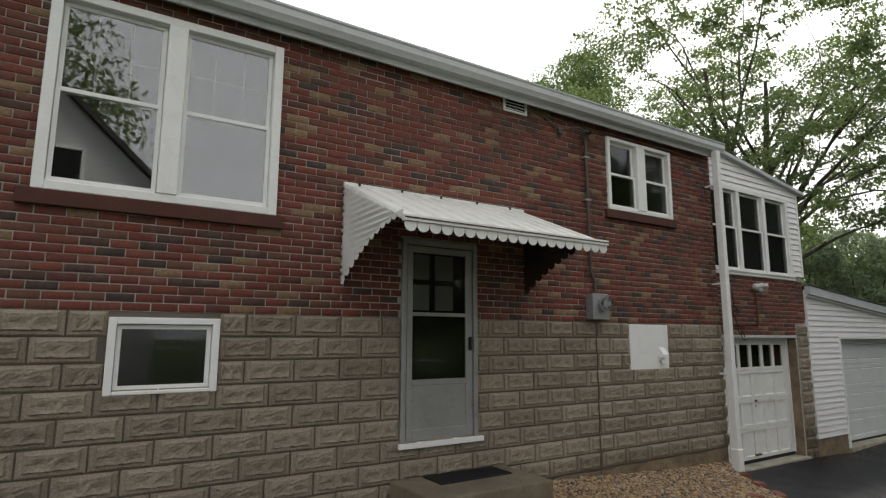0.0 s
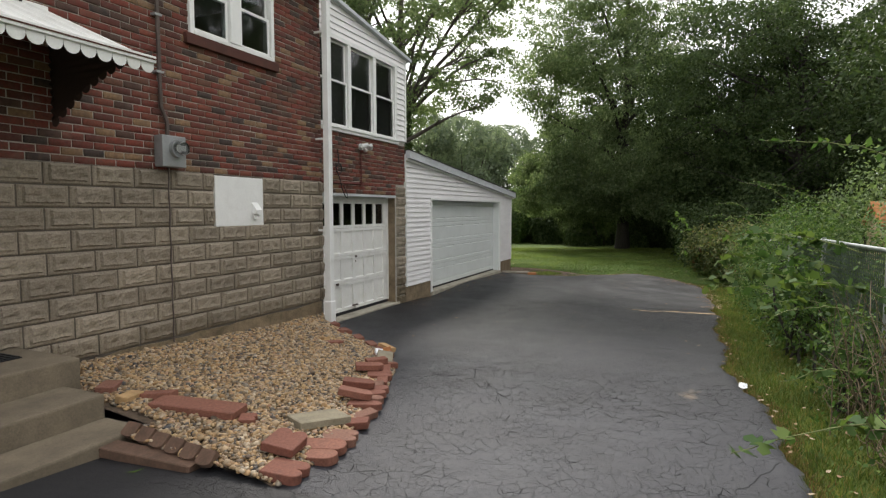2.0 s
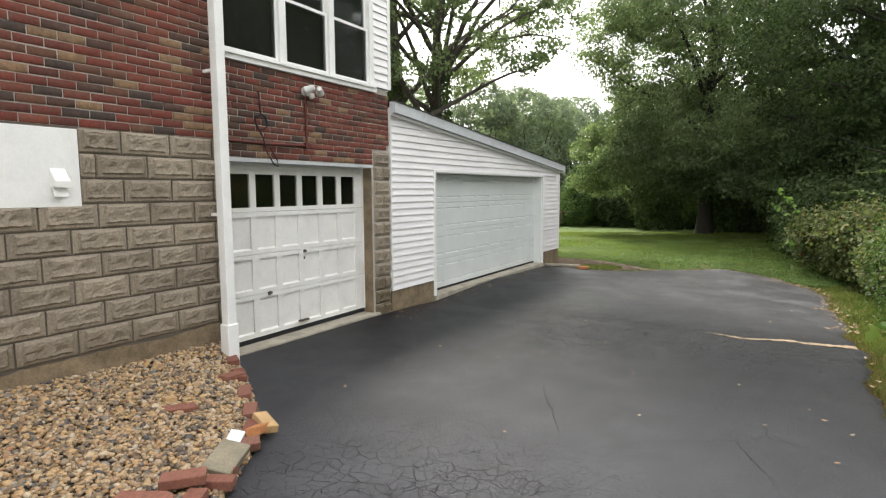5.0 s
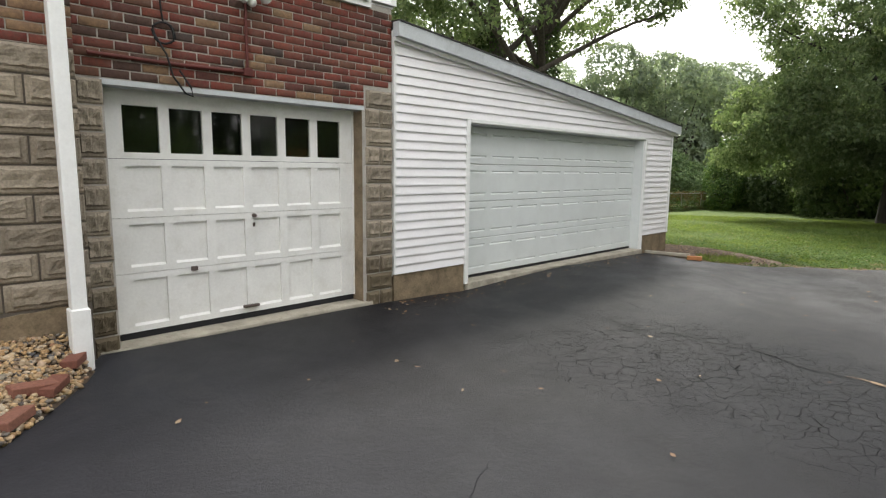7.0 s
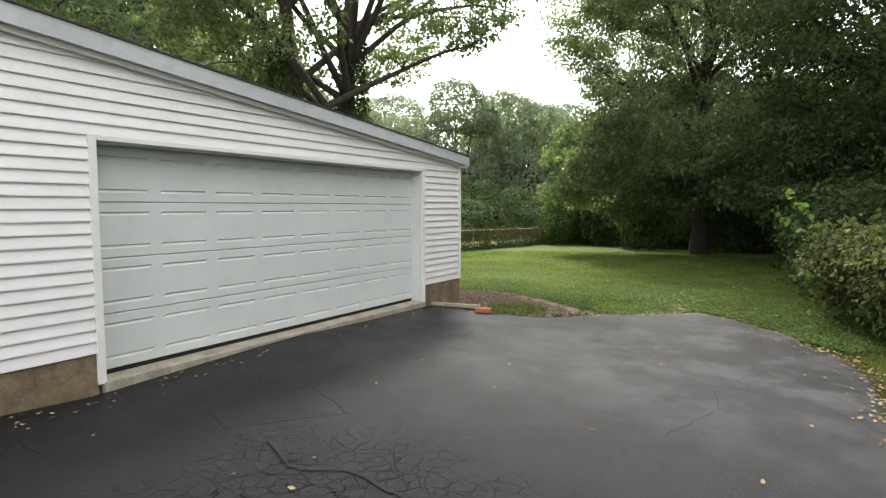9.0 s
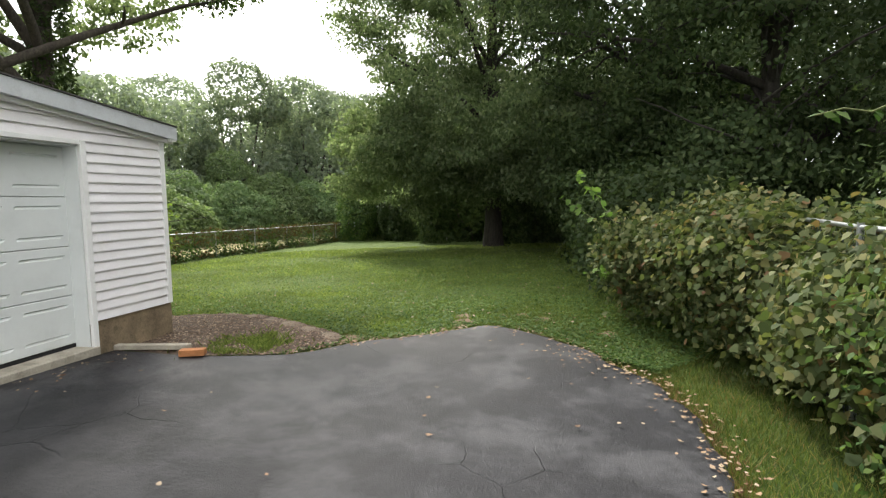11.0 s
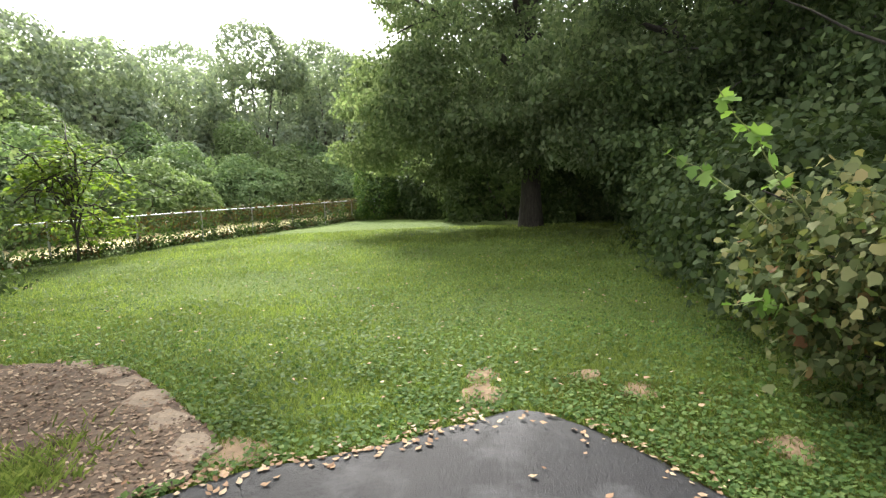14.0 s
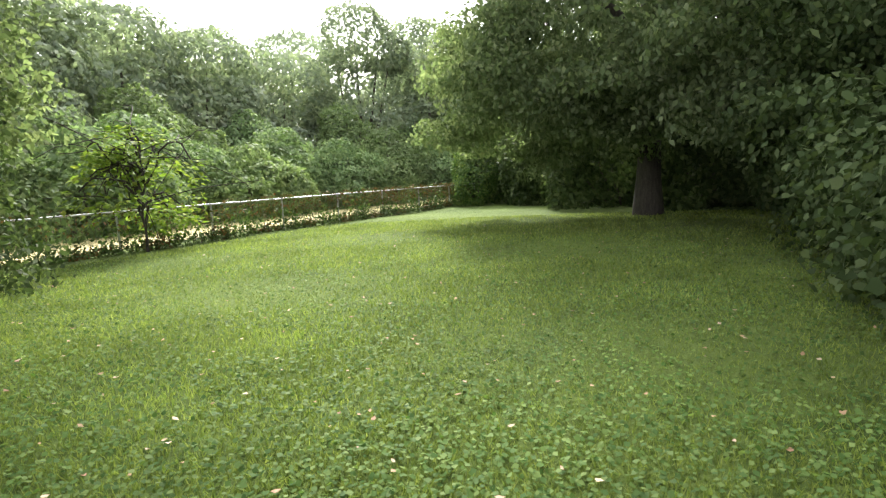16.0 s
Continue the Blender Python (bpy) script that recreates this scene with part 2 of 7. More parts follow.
G_OAK = leaf_material("oak_leaf", [(0, (0.092, 0.128, 0.069)), (0.6, (0.146, 0.186, 0.104)), (1, (0.222, 0.260, 0.160))], 0.45, 0.56)
# darker leaf for shaded trees, bushes and ivy: shade is put into the colour
G_SHADE = leaf_material("shaded_leaf", [(0, (0.034, 0.054, 0.022)), (0.6, (0.056, 0.083, 0.034)), (1, (0.094, 0.122, 0.056))], 0.55, 0.36)
G_BUSH = leaf_material("bush_leaf", [(0, (0.098, 0.150, 0.078)), (0.6, (0.148, 0.210, 0.108)), (1, (0.210, 0.272, 0.150))], 0.55, 0.46, 0.3)
G_WOOD = leaf_material("wood_leaf", [(0, (0.100, 0.142, 0.068)), (0.6, (0.146, 0.200, 0.096)), (1, (0.200, 0.250, 0.130))], 0.6, 0.46, 0.22)
# far trees: distance haze is put into this paler, greyer leaf colour
G_FAR_HAZE = leaf_material("hazed_far_leaf", [(0, (0.150, 0.186, 0.146)), (0.6, (0.196, 0.236, 0.180)), (1, (0.246, 0.282, 0.214))], 0.65, 0.46, 0.12)
G_HEDGE = leaf_material("hedge_leaf", [(0, (0.040, 0.078, 0.024)), (0.6, (0.070, 0.120, 0.036)), (1, (0.140, 0.190, 0.055))], 0.5, 0.36, 0.9)
G_VINE = leaf_material("vine_leaf", [(0, (0.050, 0.072, 0.028)), (0.45, (0.092, 0.118, 0.046)), (0.8, (0.155, 0.168, 0.076)), (0.95, (0.22, 0.205, 0.085)), (1, (0.15, 0.075, 0.04))], 0.5, 0.36, 1.2)
G_MAPLE = leaf_material("maple_leaf", [(0, (0.090, 0.165, 0.040)), (1, (0.150, 0.230, 0.062))], 0.5, 0.40, 1.0)
G_YELLOW = leaf_material("yellow_green_leaf", [(0, (0.11, 0.18, 0.032)), (0.7, (0.175, 0.25, 0.048)), (1, (0.25, 0.29, 0.065))], 0.45, 0.46, 0.8)
G_DRYVINE = leaf_material("dry_vine_leaf", [(0, (0.050, 0.060, 0.022)), (0.5, (0.095, 0.070, 0.030)), (1, (0.15, 0.075, 0.035))], 0.6, 0.3, 1.0)
G_GRASS = leaf_material("grass_blade", [(0, (0.098, 0.140, 0.038)), (0.6, (0.157, 0.200, 0.057)), (1, (0.228, 0.264, 0.088))], 0.55, 0.50, 0.8)
G_VERGE = leaf_material("verge_blade", [(0, (0.055, 0.085, 0.022)), (0.5, (0.100, 0.138, 0.036)), (0.8, (0.17, 0.18, 0.06)), (1, (0.24, 0.17, 0.08))], 0.6, 0.40, 1.4)
G_CLOVER = leaf_material("clover_leaf", [(0, (0.047, 0.094, 0.027)), (0.6, (0.090, 0.148, 0.043)), (1, (0.154, 0.214, 0.072))], 0.55, 0.42, 0.6)
# right awning wing: shade on its inner face is put into this brown
M_AWNSHADE = plain("awning_shaded_brown", (0.050, 0.030, 0.024), 0.7, var=0.15)


def glass_material(name, tint, gloss=1.0):
    m = Mat(name, 0.03, spec=0.5)
    m.colour(tint)
    m.b.inputs["Transmission Weight"].default_value = 1.0
    m.b.inputs["IOR"].default_value = 1.45
    return m.m


def coated_glass():
    """Insulated double glazing: glass with the extra reflection of its four faces."""
    m = Mat("window_glass", 0.015)
    m.colour((0.93, 0.95, 0.95))
    m.b.inputs["Transmission Weight"].default_value = 1.0
    m.b.inputs["IOR"].default_value = 2.1
    return m.m


M_GLASS = coated_glass()
M_THINGLASS = glass_material("storm_glass", (0.5, 0.52, 0.52))


def ground_material():
    m = Mat("lawn_ground", 0.95, spec=0.2)
    c = m.ramp(m.noise(5, 6, 0.7), [(0.30, (0.030, 0.050, 0.011)), (0.52, (0.058, 0.094, 0.019)), (0.72, (0.092, 0.126, 0.032))])
    c = m.mix(m.ramp(m.noise(0.32, 4), [(0.35, 0.0), (0.7, 0.5)]), c, (0.135, 0.182, 0.036))
    c = m.mix(m.ramp(m.noise(26, 5, 0.75), [(0.54, 0.0), (0.70, 0.45)]), c, (0.050, 0.080, 0.018))
    c = m.mix(m.ramp(m.noise(1.7, 6, 0.7), [(0.66, 0.0), (0.85, 0.45)]), c, (0.15, 0.115, 0.055))
    m.colour(c).bump(m.noise(34, 5, 0.7), 0.9, 0.05)
    return m.m


def asphalt_material():
    m = Mat("sealed_asphalt", 0.65, spec=0.40)
    c = m.ramp(m.noise(180, 3), [(0.30, (0.014, 0.014, 0.017)), (0.58, (0.027, 0.027, 0.032)), (0.78, (0.056, 0.056, 0.059))])
    c = m.mix(m.ramp(m.noise(0.9, 6, 0.68), [(0.38, 0.0), (0.72, 0.6)]), c, (0.050, 0.052, 0.057))
    c = m.mix(m.ramp(m.noise(2.1, 7, 0.72), [(0.50, 0.0), (0.70, 0.6)]), c, (0.018, 0.018, 0.020))
    sep = m.n.new("ShaderNodeSeparateXYZ")
    m.l.new(m.pos, sep.inputs[0])
    # bent coordinates so that the cracks wander
    wob = m.n.new("ShaderNodeTexNoise")
    wob.inputs["Scale"].default_value, wob.inputs["Detail"].default_value = 3.2, 4.0
    m.l.new(m.pos, wob.inputs["Vector"])
    add = m.n.new("ShaderNodeVectorMath")
    add.operation = "MULTIPLY_ADD"
    m.l.new(wob.outputs["Color"], add.inputs[0])
    add.inputs[1].default_value = (0.15, 0.15, 0.0)
    m.l.new(m.pos, add.inputs[2])
    wob2 = m.n.new("ShaderNodeTexNoise")
    wob2.inputs["Scale"].default_value, wob2.inputs["Detail"].default_value = 17.0, 3.0
    m.l.new(m.pos, wob2.inputs["Vector"])
    add2 = m.n.new("ShaderNodeVectorMath")
    add2.operation = "MULTIPLY_ADD"
    m.l.new(wob2.outputs["Color"], add2.inputs[0])
    add2.inputs[1].default_value = (0.013, 0.013, 0.0)
    m.l.new(add.outputs[0], add2.inputs[2])
    flat = m.n.new("ShaderNodeVectorMath")
    flat.operation = "MULTIPLY"
    m.l.new(add2.outputs[0], flat.inputs[0])
    flat.inputs[1].default_value = (1.0, 1.0, 0.0)

    def cracks(scale, lo, hi):
        v = m.n.new("ShaderNodeTexVoronoi")
        v.feature, v.inputs["Scale"].default_value = "DISTANCE_TO_EDGE", scale
        m.l.new(flat.outputs[0], v.inputs["Vector"])
        return m.ramp(v.outputs["Distance"], [(lo, 1.0), (hi, 0.0)])

    small, mid, big = cracks(14.5, 0.002, 0.020), cracks(8.2, 0.005, 0.022), cracks(0.9, 0.0006, 0.003)
    # the crazed stretch before the garages, fading out towards both ends
    xr = m.n.new("ShaderNodeMapRange")
    m.l.new(sep.outputs["X"], xr.inputs["Value"])
    xr.inputs["From Min"].default_value, xr.inputs["From Max"].default_value = 6.6, 5.0
    yr = m.n.new("ShaderNodeMapRange")
    m.l.new(sep.outputs["Y"], yr.inputs["Value"])
    yr.inputs["From Min"].default_value, yr.inputs["From Max"].default_value = 4.2, 2.6
    patchy = m.ramp(m.noise(0.75, 3), [(0.25, 0.55), (0.50, 1.0)])
    zone = m.math("MULTIPLY", m.math("MULTIPLY", xr.outputs["Result"], yr.outputs["Result"]), patchy)
    x2 = m.n.new("ShaderNodeMapRange")
    m.l.new(m.math("ABSOLUTE", m.math("SUBTRACT", sep.outputs["X"], 9.9)), x2.inputs["Value"])
    x2.inputs["From Min"].default_value, x2.inputs["From Max"].default_value = 1.5, 0.5
    y2 = m.n.new("ShaderNodeMapRange")
    m.l.new(sep.outputs["Y"], y2.inputs["Value"])
    y2.inputs["From Min"].default_value, y2.inputs["From Max"].default_value = 4.3, 3.6
    zone2 = m.math("MULTIPLY", m.math("MULTIPLY", x2.outputs["Result"], y2.outputs["Result"]), patchy)
    zone = m.math("MAXIMUM", zone, zone2)
    far = m.ramp(m.noise(0.5, 2), [(0.52, 0.0), (0.60, 1.0)])
    bandx = m.n.new("ShaderNodeMapRange")
    m.l.new(m.math("ABSOLUTE", m.math("SUBTRACT", sep.outputs["X"], 4.55)), bandx.inputs["Value"])
    bandx.inputs["From Min"].default_value, bandx.inputs["From Max"].default_value = 1.1, 0.5
    band = m.math("MAXIMUM", m.math("MULTIPLY", bandx.outputs["Result"], yr.outputs["Result"]), zone2)
    some = m.ramp(m.noise(1.5, 4), [(0.34, 0.25), (0.56, 1.0)])
    cr = m.math("MAXIMUM", m.math("MULTIPLY", mid, m.math("MAXIMUM", band, m.math("MULTIPLY", m.math("MULTIPLY", zone, m.ramp(m.noise(4.5, 4, 0.65), [(0.46, 0.2), (0.60, 1.0)])), 0.55))), m.math("MULTIPLY", m.math("MULTIPLY", m.math("MULTIPLY", small, zone), m.ramp(m.noise(11, 4, 0.65), [(0.46, 0.38), (0.58, 1.0)])), m.math("MULTIPLY", some, 0.9)))
    cr = m.math("MULTIPLY", cr, m.ramp(m.noise(3.5, 4), [(0.40, 0.22), (0.60, 1.0)]))
    cr = m.math("MAXIMUM", cr, m.math("MULTIPLY", m.math("MULTIPLY", big, far), 0.35))
    c = m.mix(m.math("MULTIPLY", cr, 0.96), c, (0.004, 0.004, 0.004))
    dust = m.math("MULTIPLY", m.ramp(m.noise(1.6, 6, 0.7), [(0.66, 0.0), (0.76, 1.0)]), 0.22)
    c = m.mix(dust, c, (0.16, 0.13, 0.10))
    dx = m.math("MULTIPLY", m.math("SUBTRACT", sep.outputs["X"], 5.0), 2.2)
    dy = m.math("MULTIPLY", m.math("SUBTRACT", sep.outputs["Y"], 0.47), 4.5)
    away = m.math("ADD", m.math("ADD", m.math("MULTIPLY", dx, dx), m.math("MULTIPLY", dy, dy)), m.math("MULTIPLY", m.noise(7, 5, 0.7), 1.6))
    c = m.mix(m.ramp(away, [(0.75, 0.75), (1.0, 0.0)]), c, (0.20, 0.155, 0.11))
    # scuffed grey wear towards the far end of the drive
    wear = m.n.new("ShaderNodeMapRange")
    m.l.new(sep.outputs["X"], wear.inputs["Value"])
    wear.inputs["From Min"].default_value, wear.inputs["From Max"].default_value = 11.5, 14.5
    c = m.mix(m.math("MULTIPLY", m.ramp(m.noise(1.3, 7, 0.72), [(0.46, 0.0), (0.60, 0.85)]), wear.outputs["Result"]), c, (0.15, 0.147, 0.145))
    # older, greyer sealing on the street side, fresher and darker before the garages
    age = m.n.new("ShaderNodeMapRange")
    m.l.new(m.math("ADD", sep.outputs["X"], m.math("MULTIPLY", m.noise(0.8, 4), 2.0)), age.inputs["Value"])
    fresh = m.n.new("ShaderNodeMapRange")
    m.l.new(m.math("ADD", sep.outputs["Y"], m.math("MULTIPLY", m.noise(0.7, 5, 0.6), 2.4)), fresh.inputs["Value"])
    fresh.inputs["From Min"].default_value, fresh.inputs["From Max"].default_value = 3.2, 5.0
    age.inputs["From Min"].default_value, age.inputs["From Max"].default_value = 5.0, 9.0
    c = m.mix(1.0, c, m.mix(age.outputs["Result"], (1.16, 1.17, 1.27), m.mix(fresh.outputs["Result"], (0.40, 0.41, 0.45), (0.31, 0.31, 0.34))), "MULTIPLY")
    # a darker, newer strip of sealing between the steps and the bed's tip
    nx = m.n.new("ShaderNodeMapRange")
    m.l.new(sep.outputs["X"], nx.inputs["Value"])
    nx.inputs["From Min"].default_value, nx.inputs["From Max"].default_value = 1.52, 1.44
    ny = m.n.new("ShaderNodeMapRange")
    m.l.new(sep.outputs["Y"], ny.inputs["Value"])
    ny.inputs["From Min"].default_value, ny.inputs["From Max"].default_value = 2.34, 2.42
    c = m.mix(m.math("MULTIPLY", nx.outputs["Result"], ny.outputs["Result"]), c, (0.019, 0.019, 0.022))
    m.colour(c)
    sheen = m.math("SUBTRACT", 0.40, m.math("MULTIPLY", age.outputs["Result"], 0.13))
    m.l.new(m.math("MULTIPLY", m.math("SUBTRACT", 1.0, cr), sheen), m.b.inputs["Specular IOR Level"])
    m.rough(m.noise(1.9, 7, 0.7), 0.38, 0.66)
    m.bump(m.noise(110, 4, 0.7), 0.6, 0.007)
    m.bump(m.noise(30, 6, 0.72), 0.55, 0.016)
    inv = m.math("SUBTRACT", 1.0, cr)
    m.bump(inv, 1.0, 0.02)
    return m.m


M_GROUND = ground_material()
M_ASPHALT = asphalt_material()
M_FIELD = plain("dry_field", (0.36, 0.31, 0.15), 0.95, var=0.25, scale=1.2, fine=25, bump=0.5)


# ---- geometry helpers ----
def thing(name, label="", category="", group="", kind="", at=(0, 0, 0)):
    ob = new(name)
    ob.empty_display_size = 0.2
    ob.location = at
    return tagged(ob, label, category, group, kind)


def finish(name, me, mat, parent=None, label="", smooth=False):
    me.materials.append(mat)
    if smooth:
        me.polygons.foreach_set("use_smooth", [True] * len(me.polygons))
    ob = new(name, me)
    if parent:
        ob.parent = parent
    if label:
        tagged(ob, label)
    return ob


def part(name, bm, mat, parent=None, label="", smooth=False):
    me = bpy.data.meshes.new(name)
    bm.normal_update()
    bm.to_mesh(me)
    bm.free()
    return finish(name, me, mat, parent, label, smooth)


def mesh_np(name, verts, faces):
    """A mesh from an array of places and an array of faces with one number of corners."""
    me = bpy.data.meshes.new(name)
    verts, faces = np.asarray(verts, np.float32), np.asarray(faces, np.int32)
    n, k = faces.shape
    me.vertices.add(len(verts))
    me.vertices.foreach_set("co", verts.ravel())
    me.loops.add(n * k)
    me.loops.foreach_set("vertex_index", faces.ravel())
    me.polygons.add(n)
    me.polygons.foreach_set("loop_start", np.arange(n, dtype=np.int32) * k)
    me.update(calc_edges=True)
    return me


def box(bm, x0, x1, y0, y1, z0, z1, m=None):
    v = [Vector((x, y, z)) for x in (x0, x1) for y in (y0, y1) for z in (z0, z1)]
    if m is not None:
        v = [m @ p for p in v]
    v = [bm.verts.new(p) for p in v]
    for f in ((0, 1, 3, 2), (4, 6, 7, 5), (0, 4, 5, 1), (2, 3, 7, 6), (0, 2, 6, 4), (1, 5, 7, 3)):
        bm.faces.new([v[i] for i in f])
    return bm


def bevelled(bm, width, segments=2):
    bmesh.ops.bevel(bm, geom=bm.edges[:], offset=width, segments=segments, affect="EDGES", profile=0.6)
    return bm


def one_box(name, x0, x1, y0, y1, z0, z1, mat, parent=None, label="", bevel=0.0, segments=2):
    bm = box(bmesh.new(), x0, x1, y0, y1, z0, z1)
    if bevel:
        bevelled(bm, bevel, segments)
    return part(name, bm, mat, parent, label)


def prism(bm, outline, depth, m=None):
    """Extrude a closed outline of (a, b) pairs, laid in x and z, from y 0 to depth."""
    m = m or Matrix()
    lo = [bm.verts.new(m @ Vector((a, 0, b))) for a, b in outline]
    hi = [bm.verts.new(m @ Vector((a, depth, b))) for a, b in outline]
    bm.faces.new(lo)
    bm.faces.new(hi[::-1])
    for i in range(len(lo)):
        j = (i + 1) % len(lo)
        bm.faces.new((lo[j], lo[i], hi[i], hi[j]))
    bmesh.ops.recalc_face_normals(bm, faces=bm.faces[:])
    return bm


def tube_arrays(pts, radii, sides=6):
    """Verts and quads of a swept tube."""
    pts = np.asarray(pts, float)
    d = np.gradient(pts, axis=0)
    d /= np.linalg.norm(d, axis=1)[:, None] + 1e-9
    ref = np.where(np.abs(d[:, 2:3]) > 0.9, np.array([[1.0, 0, 0]]), np.array([[0, 0, 1.0]]))
    a = np.cross(d, ref)
    a /= np.linalg.norm(a, axis=1)[:, None] + 1e-9
    b = np.cross(d, a)
    ang = np.linspace(0, 2 * np.pi, sides, endpoint=False)
    ring = np.cos(ang)[None, :, None] * a[:, None] + np.sin(ang)[None, :, None] * b[:, None]
    v = (pts[:, None] + ring * np.asarray(radii, float)[:, None, None]).reshape(-1, 3)
    n = len(pts)
    i, j = np.meshgrid(np.arange(n - 1), np.arange(sides), indexing="ij")
    k = (j + 1) % sides
    f = np.stack([i * sides + j, i * sides + k, (i + 1) * sides + k, (i + 1) * sides + j], -1).reshape(-1, 4)
    return v, f


def tubes(name, lines, mat, parent=None, sides=6, label=""):
    vs, fs, o = [], [], 0
    for pts, radii in lines:
        v, f = tube_arrays(pts, radii, sides)
        vs.append(v), fs.append(f + o)
        o += len(v)
    return finish(name, mesh_np(name, np.concatenate(vs), np.concatenate(fs)), mat, parent, label, True)


def tube(name, pts, r, mat, parent=None, sides=8, label=""):
    return tubes(name, [(pts, [r] * len(pts))], mat, parent, sides, label)


GX = [-400, -8, -3, 0, 1.7, 5, 10, 13, 16.5, 17.5, 18.9, 21.5, 29, 44, 500]
GZ = [0.65, 0.65, 0.5, 0.36, 0.22, 0.03, -0.05, -0.22, -0.24, -0.24, -0.19, -0.26, -0.35, -0.58, -0.58]


def gz(x, y=1.5):
    """Height of the ground: the drive falls from the street and away from the garage, the lawn falls gently to the back fence."""
    cross = np.interp(x, [10.5, 13.0, 16.5, 17.5, 18.9, 21.5, 44.0], [0.0, 0.048, 0.030, 0.028, 0.0, -0.012, -0.014])
    return np.interp(x, GX, GZ) + cross * (np.clip(y, 0.0, np.where(np.asarray(x) < 18.0, 6.2, 17.0)) - 1.5)


rng = np.random.default_rng(7)

# ---- ground and driveway ----
gx = np.unique(np.concatenate([[-400, -150, -60, -25, -12], np.arange(-8, 45, 0.5), [50, 60, 80, 120, 200, 350, 500]]))
gy = np.unique(np.concatenate([[-400, -150, -60, -25, -12], np.arange(-6, 24, 0.5), [30, 40, 60, 100, 200, 400]]))
X, Y = np.meshgrid(gx, gy, indexing="ij")
Z = gz(X, Y) - 0.015 + 0.025 * np.sin(X * 0.9 + Y * 0.4) * np.sin(Y * 0.7 - X * 0.3) * (X > 19.5)
V = np.stack([X, Y, Z], -1).reshape(-1, 3)
i, j = np.meshgrid(np.arange(len(gx) - 1), np.arange(len(gy) - 1), indexing="ij")
n = len(gy)
F = np.stack([i * n + j, (i + 1) * n + j, (i + 1) * n + j + 1, i * n + j + 1], -1).reshape(-1, 4)
ground = finish("ground", mesh_np("ground", V, F), M_GROUND, None, "", True)
tagged(ground, "mown green lawn with clover and bare spots", "ground", kind="structure")

EDGE_LO = ([-14, -3, 2.4, 4.4, 6.4, 8, 12, 15, 16.25, 17.3, 17.85, 18.1, 18.25], [-0.3, -0.3, -0.28, -0.2, 0.05, 0.05, 0.0, 0.05, 0.26, 0.80, 1.40, 1.80, 2.10])
EDGE_HI = ([-14, 6.2, 6.21, 15.9, 16.0, 16.3, 16.9, 17.4, 17.8, 18.25], [5.78, 5.78, 5.95, 5.95, 5.0, 4.1, 3.70, 3.08, 2.74, 2.2])


def edge_lo(x):
    return np.interp(x, *EDGE_LO) + 0.05 * np.sin(x * 2.3) + 0.03 * np.sin(x * 7.1 + 1) + 0.015 * np.sin(x * 19)


def edge_hi(x):
    return np.interp(x, *EDGE_HI) + (0.04 * np.sin(x * 6.3) + 0.02 * np.sin(x * 17)) * (x > 16.1)


dx = np.concatenate([np.arange(-14, 18.25, 0.1), [18.25]])
rows = 26
vs = []
for x in dx:
    lo, hi = edge_lo(x), max(edge_hi(x), edge_lo(x) + 0.05)
    y = np.linspace(lo, hi, rows)
    if hi - lo > 1.0:
        y = np.concatenate([[lo, lo + 0.02, lo + 0.05], np.linspace(lo + 0.10, hi - 0.10, rows - 6), [hi - 0.05, hi - 0.02, hi]])
    z = gz(x, y) + 0.025 + 0.012 * np.sin(x * 1.3 + y) * np.sin(y * 1.7 - x * 0.6)
    z = np.where((y < lo + 0.03) | ((y > hi - 0.03) & (x > 16)), z - 0.010, z)
    vs.append(np.concatenate([[[x, lo - 0.02, gz(x, lo) - 0.06]], np.stack([np.full(rows, x), y, z], -1), [[x, hi + 0.02, gz(x, hi) - 0.06]]]))
V = np.array(vs)
n = rows + 2
i, j = np.meshgrid(np.arange(len(dx) - 1), np.arange(n - 1), indexing="ij")
F = np.stack([i * n + j, (i + 1) * n + j, (i + 1) * n + j + 1, i * n + j + 1], -1).reshape(-1, 4)
driveway = finish("road", mesh_np("road", V.reshape(-1, 3), F), M_ASPHALT, None, "", True)
tagged(driveway, "dark sealed asphalt driveway with alligator cracks", "driveway", kind="structure")

# the open joint across the drive, with its sandy strip
M_SAND = plain("sandy_joint", (0.30, 0.22, 0.14), 0.95, var=0.3, scale=6, fine=60, bump=0.5)


def ribbon(name, centre, widths, lift, mat, label):
    vs = []
    for (x, y), w in zip(centre, widths):
        vs += [[x - w, y, gz(x, y) + lift], [x + w, y, gz(x, y) + lift]]
    k = np.arange(len(centre) - 1)
    f = np.stack([2 * k, 2 * k + 1, 2 * k + 3, 2 * k + 2], -1)
    return tagged(finish(name, mesh_np(name, vs, f), mat), label, "crack", kind="structure")


jy = np.linspace(0.05, 3.9, 150)
jx = 10.52 + 0.07 * np.sin(jy * 3.1) + 0.05 * np.sin(jy * 8.3 + 1) + 0.02 * jy * jy + 0.03 * np.cumsum(rng.normal(size=150)) / 5
ribbon("road_joint_sand", list(zip(jx - 0.045, jy)), np.interp(jy, [0, 0.4, 1.2, 1.5, 1.7, 3.6], [0.07, 0.06, 0.05, 0.02, 0.0, 0.0]) * rng.uniform(0.4, 1.3, 150), 0.041, M_SAND, "sandy filled joint across the asphalt")
ribbon("road_joint_crack", list(zip(jx, jy)), 0.016 * rng.uniform(0.2, 1.3, 150), 0.044, M_BLACK, "open dark crack across the asphalt")

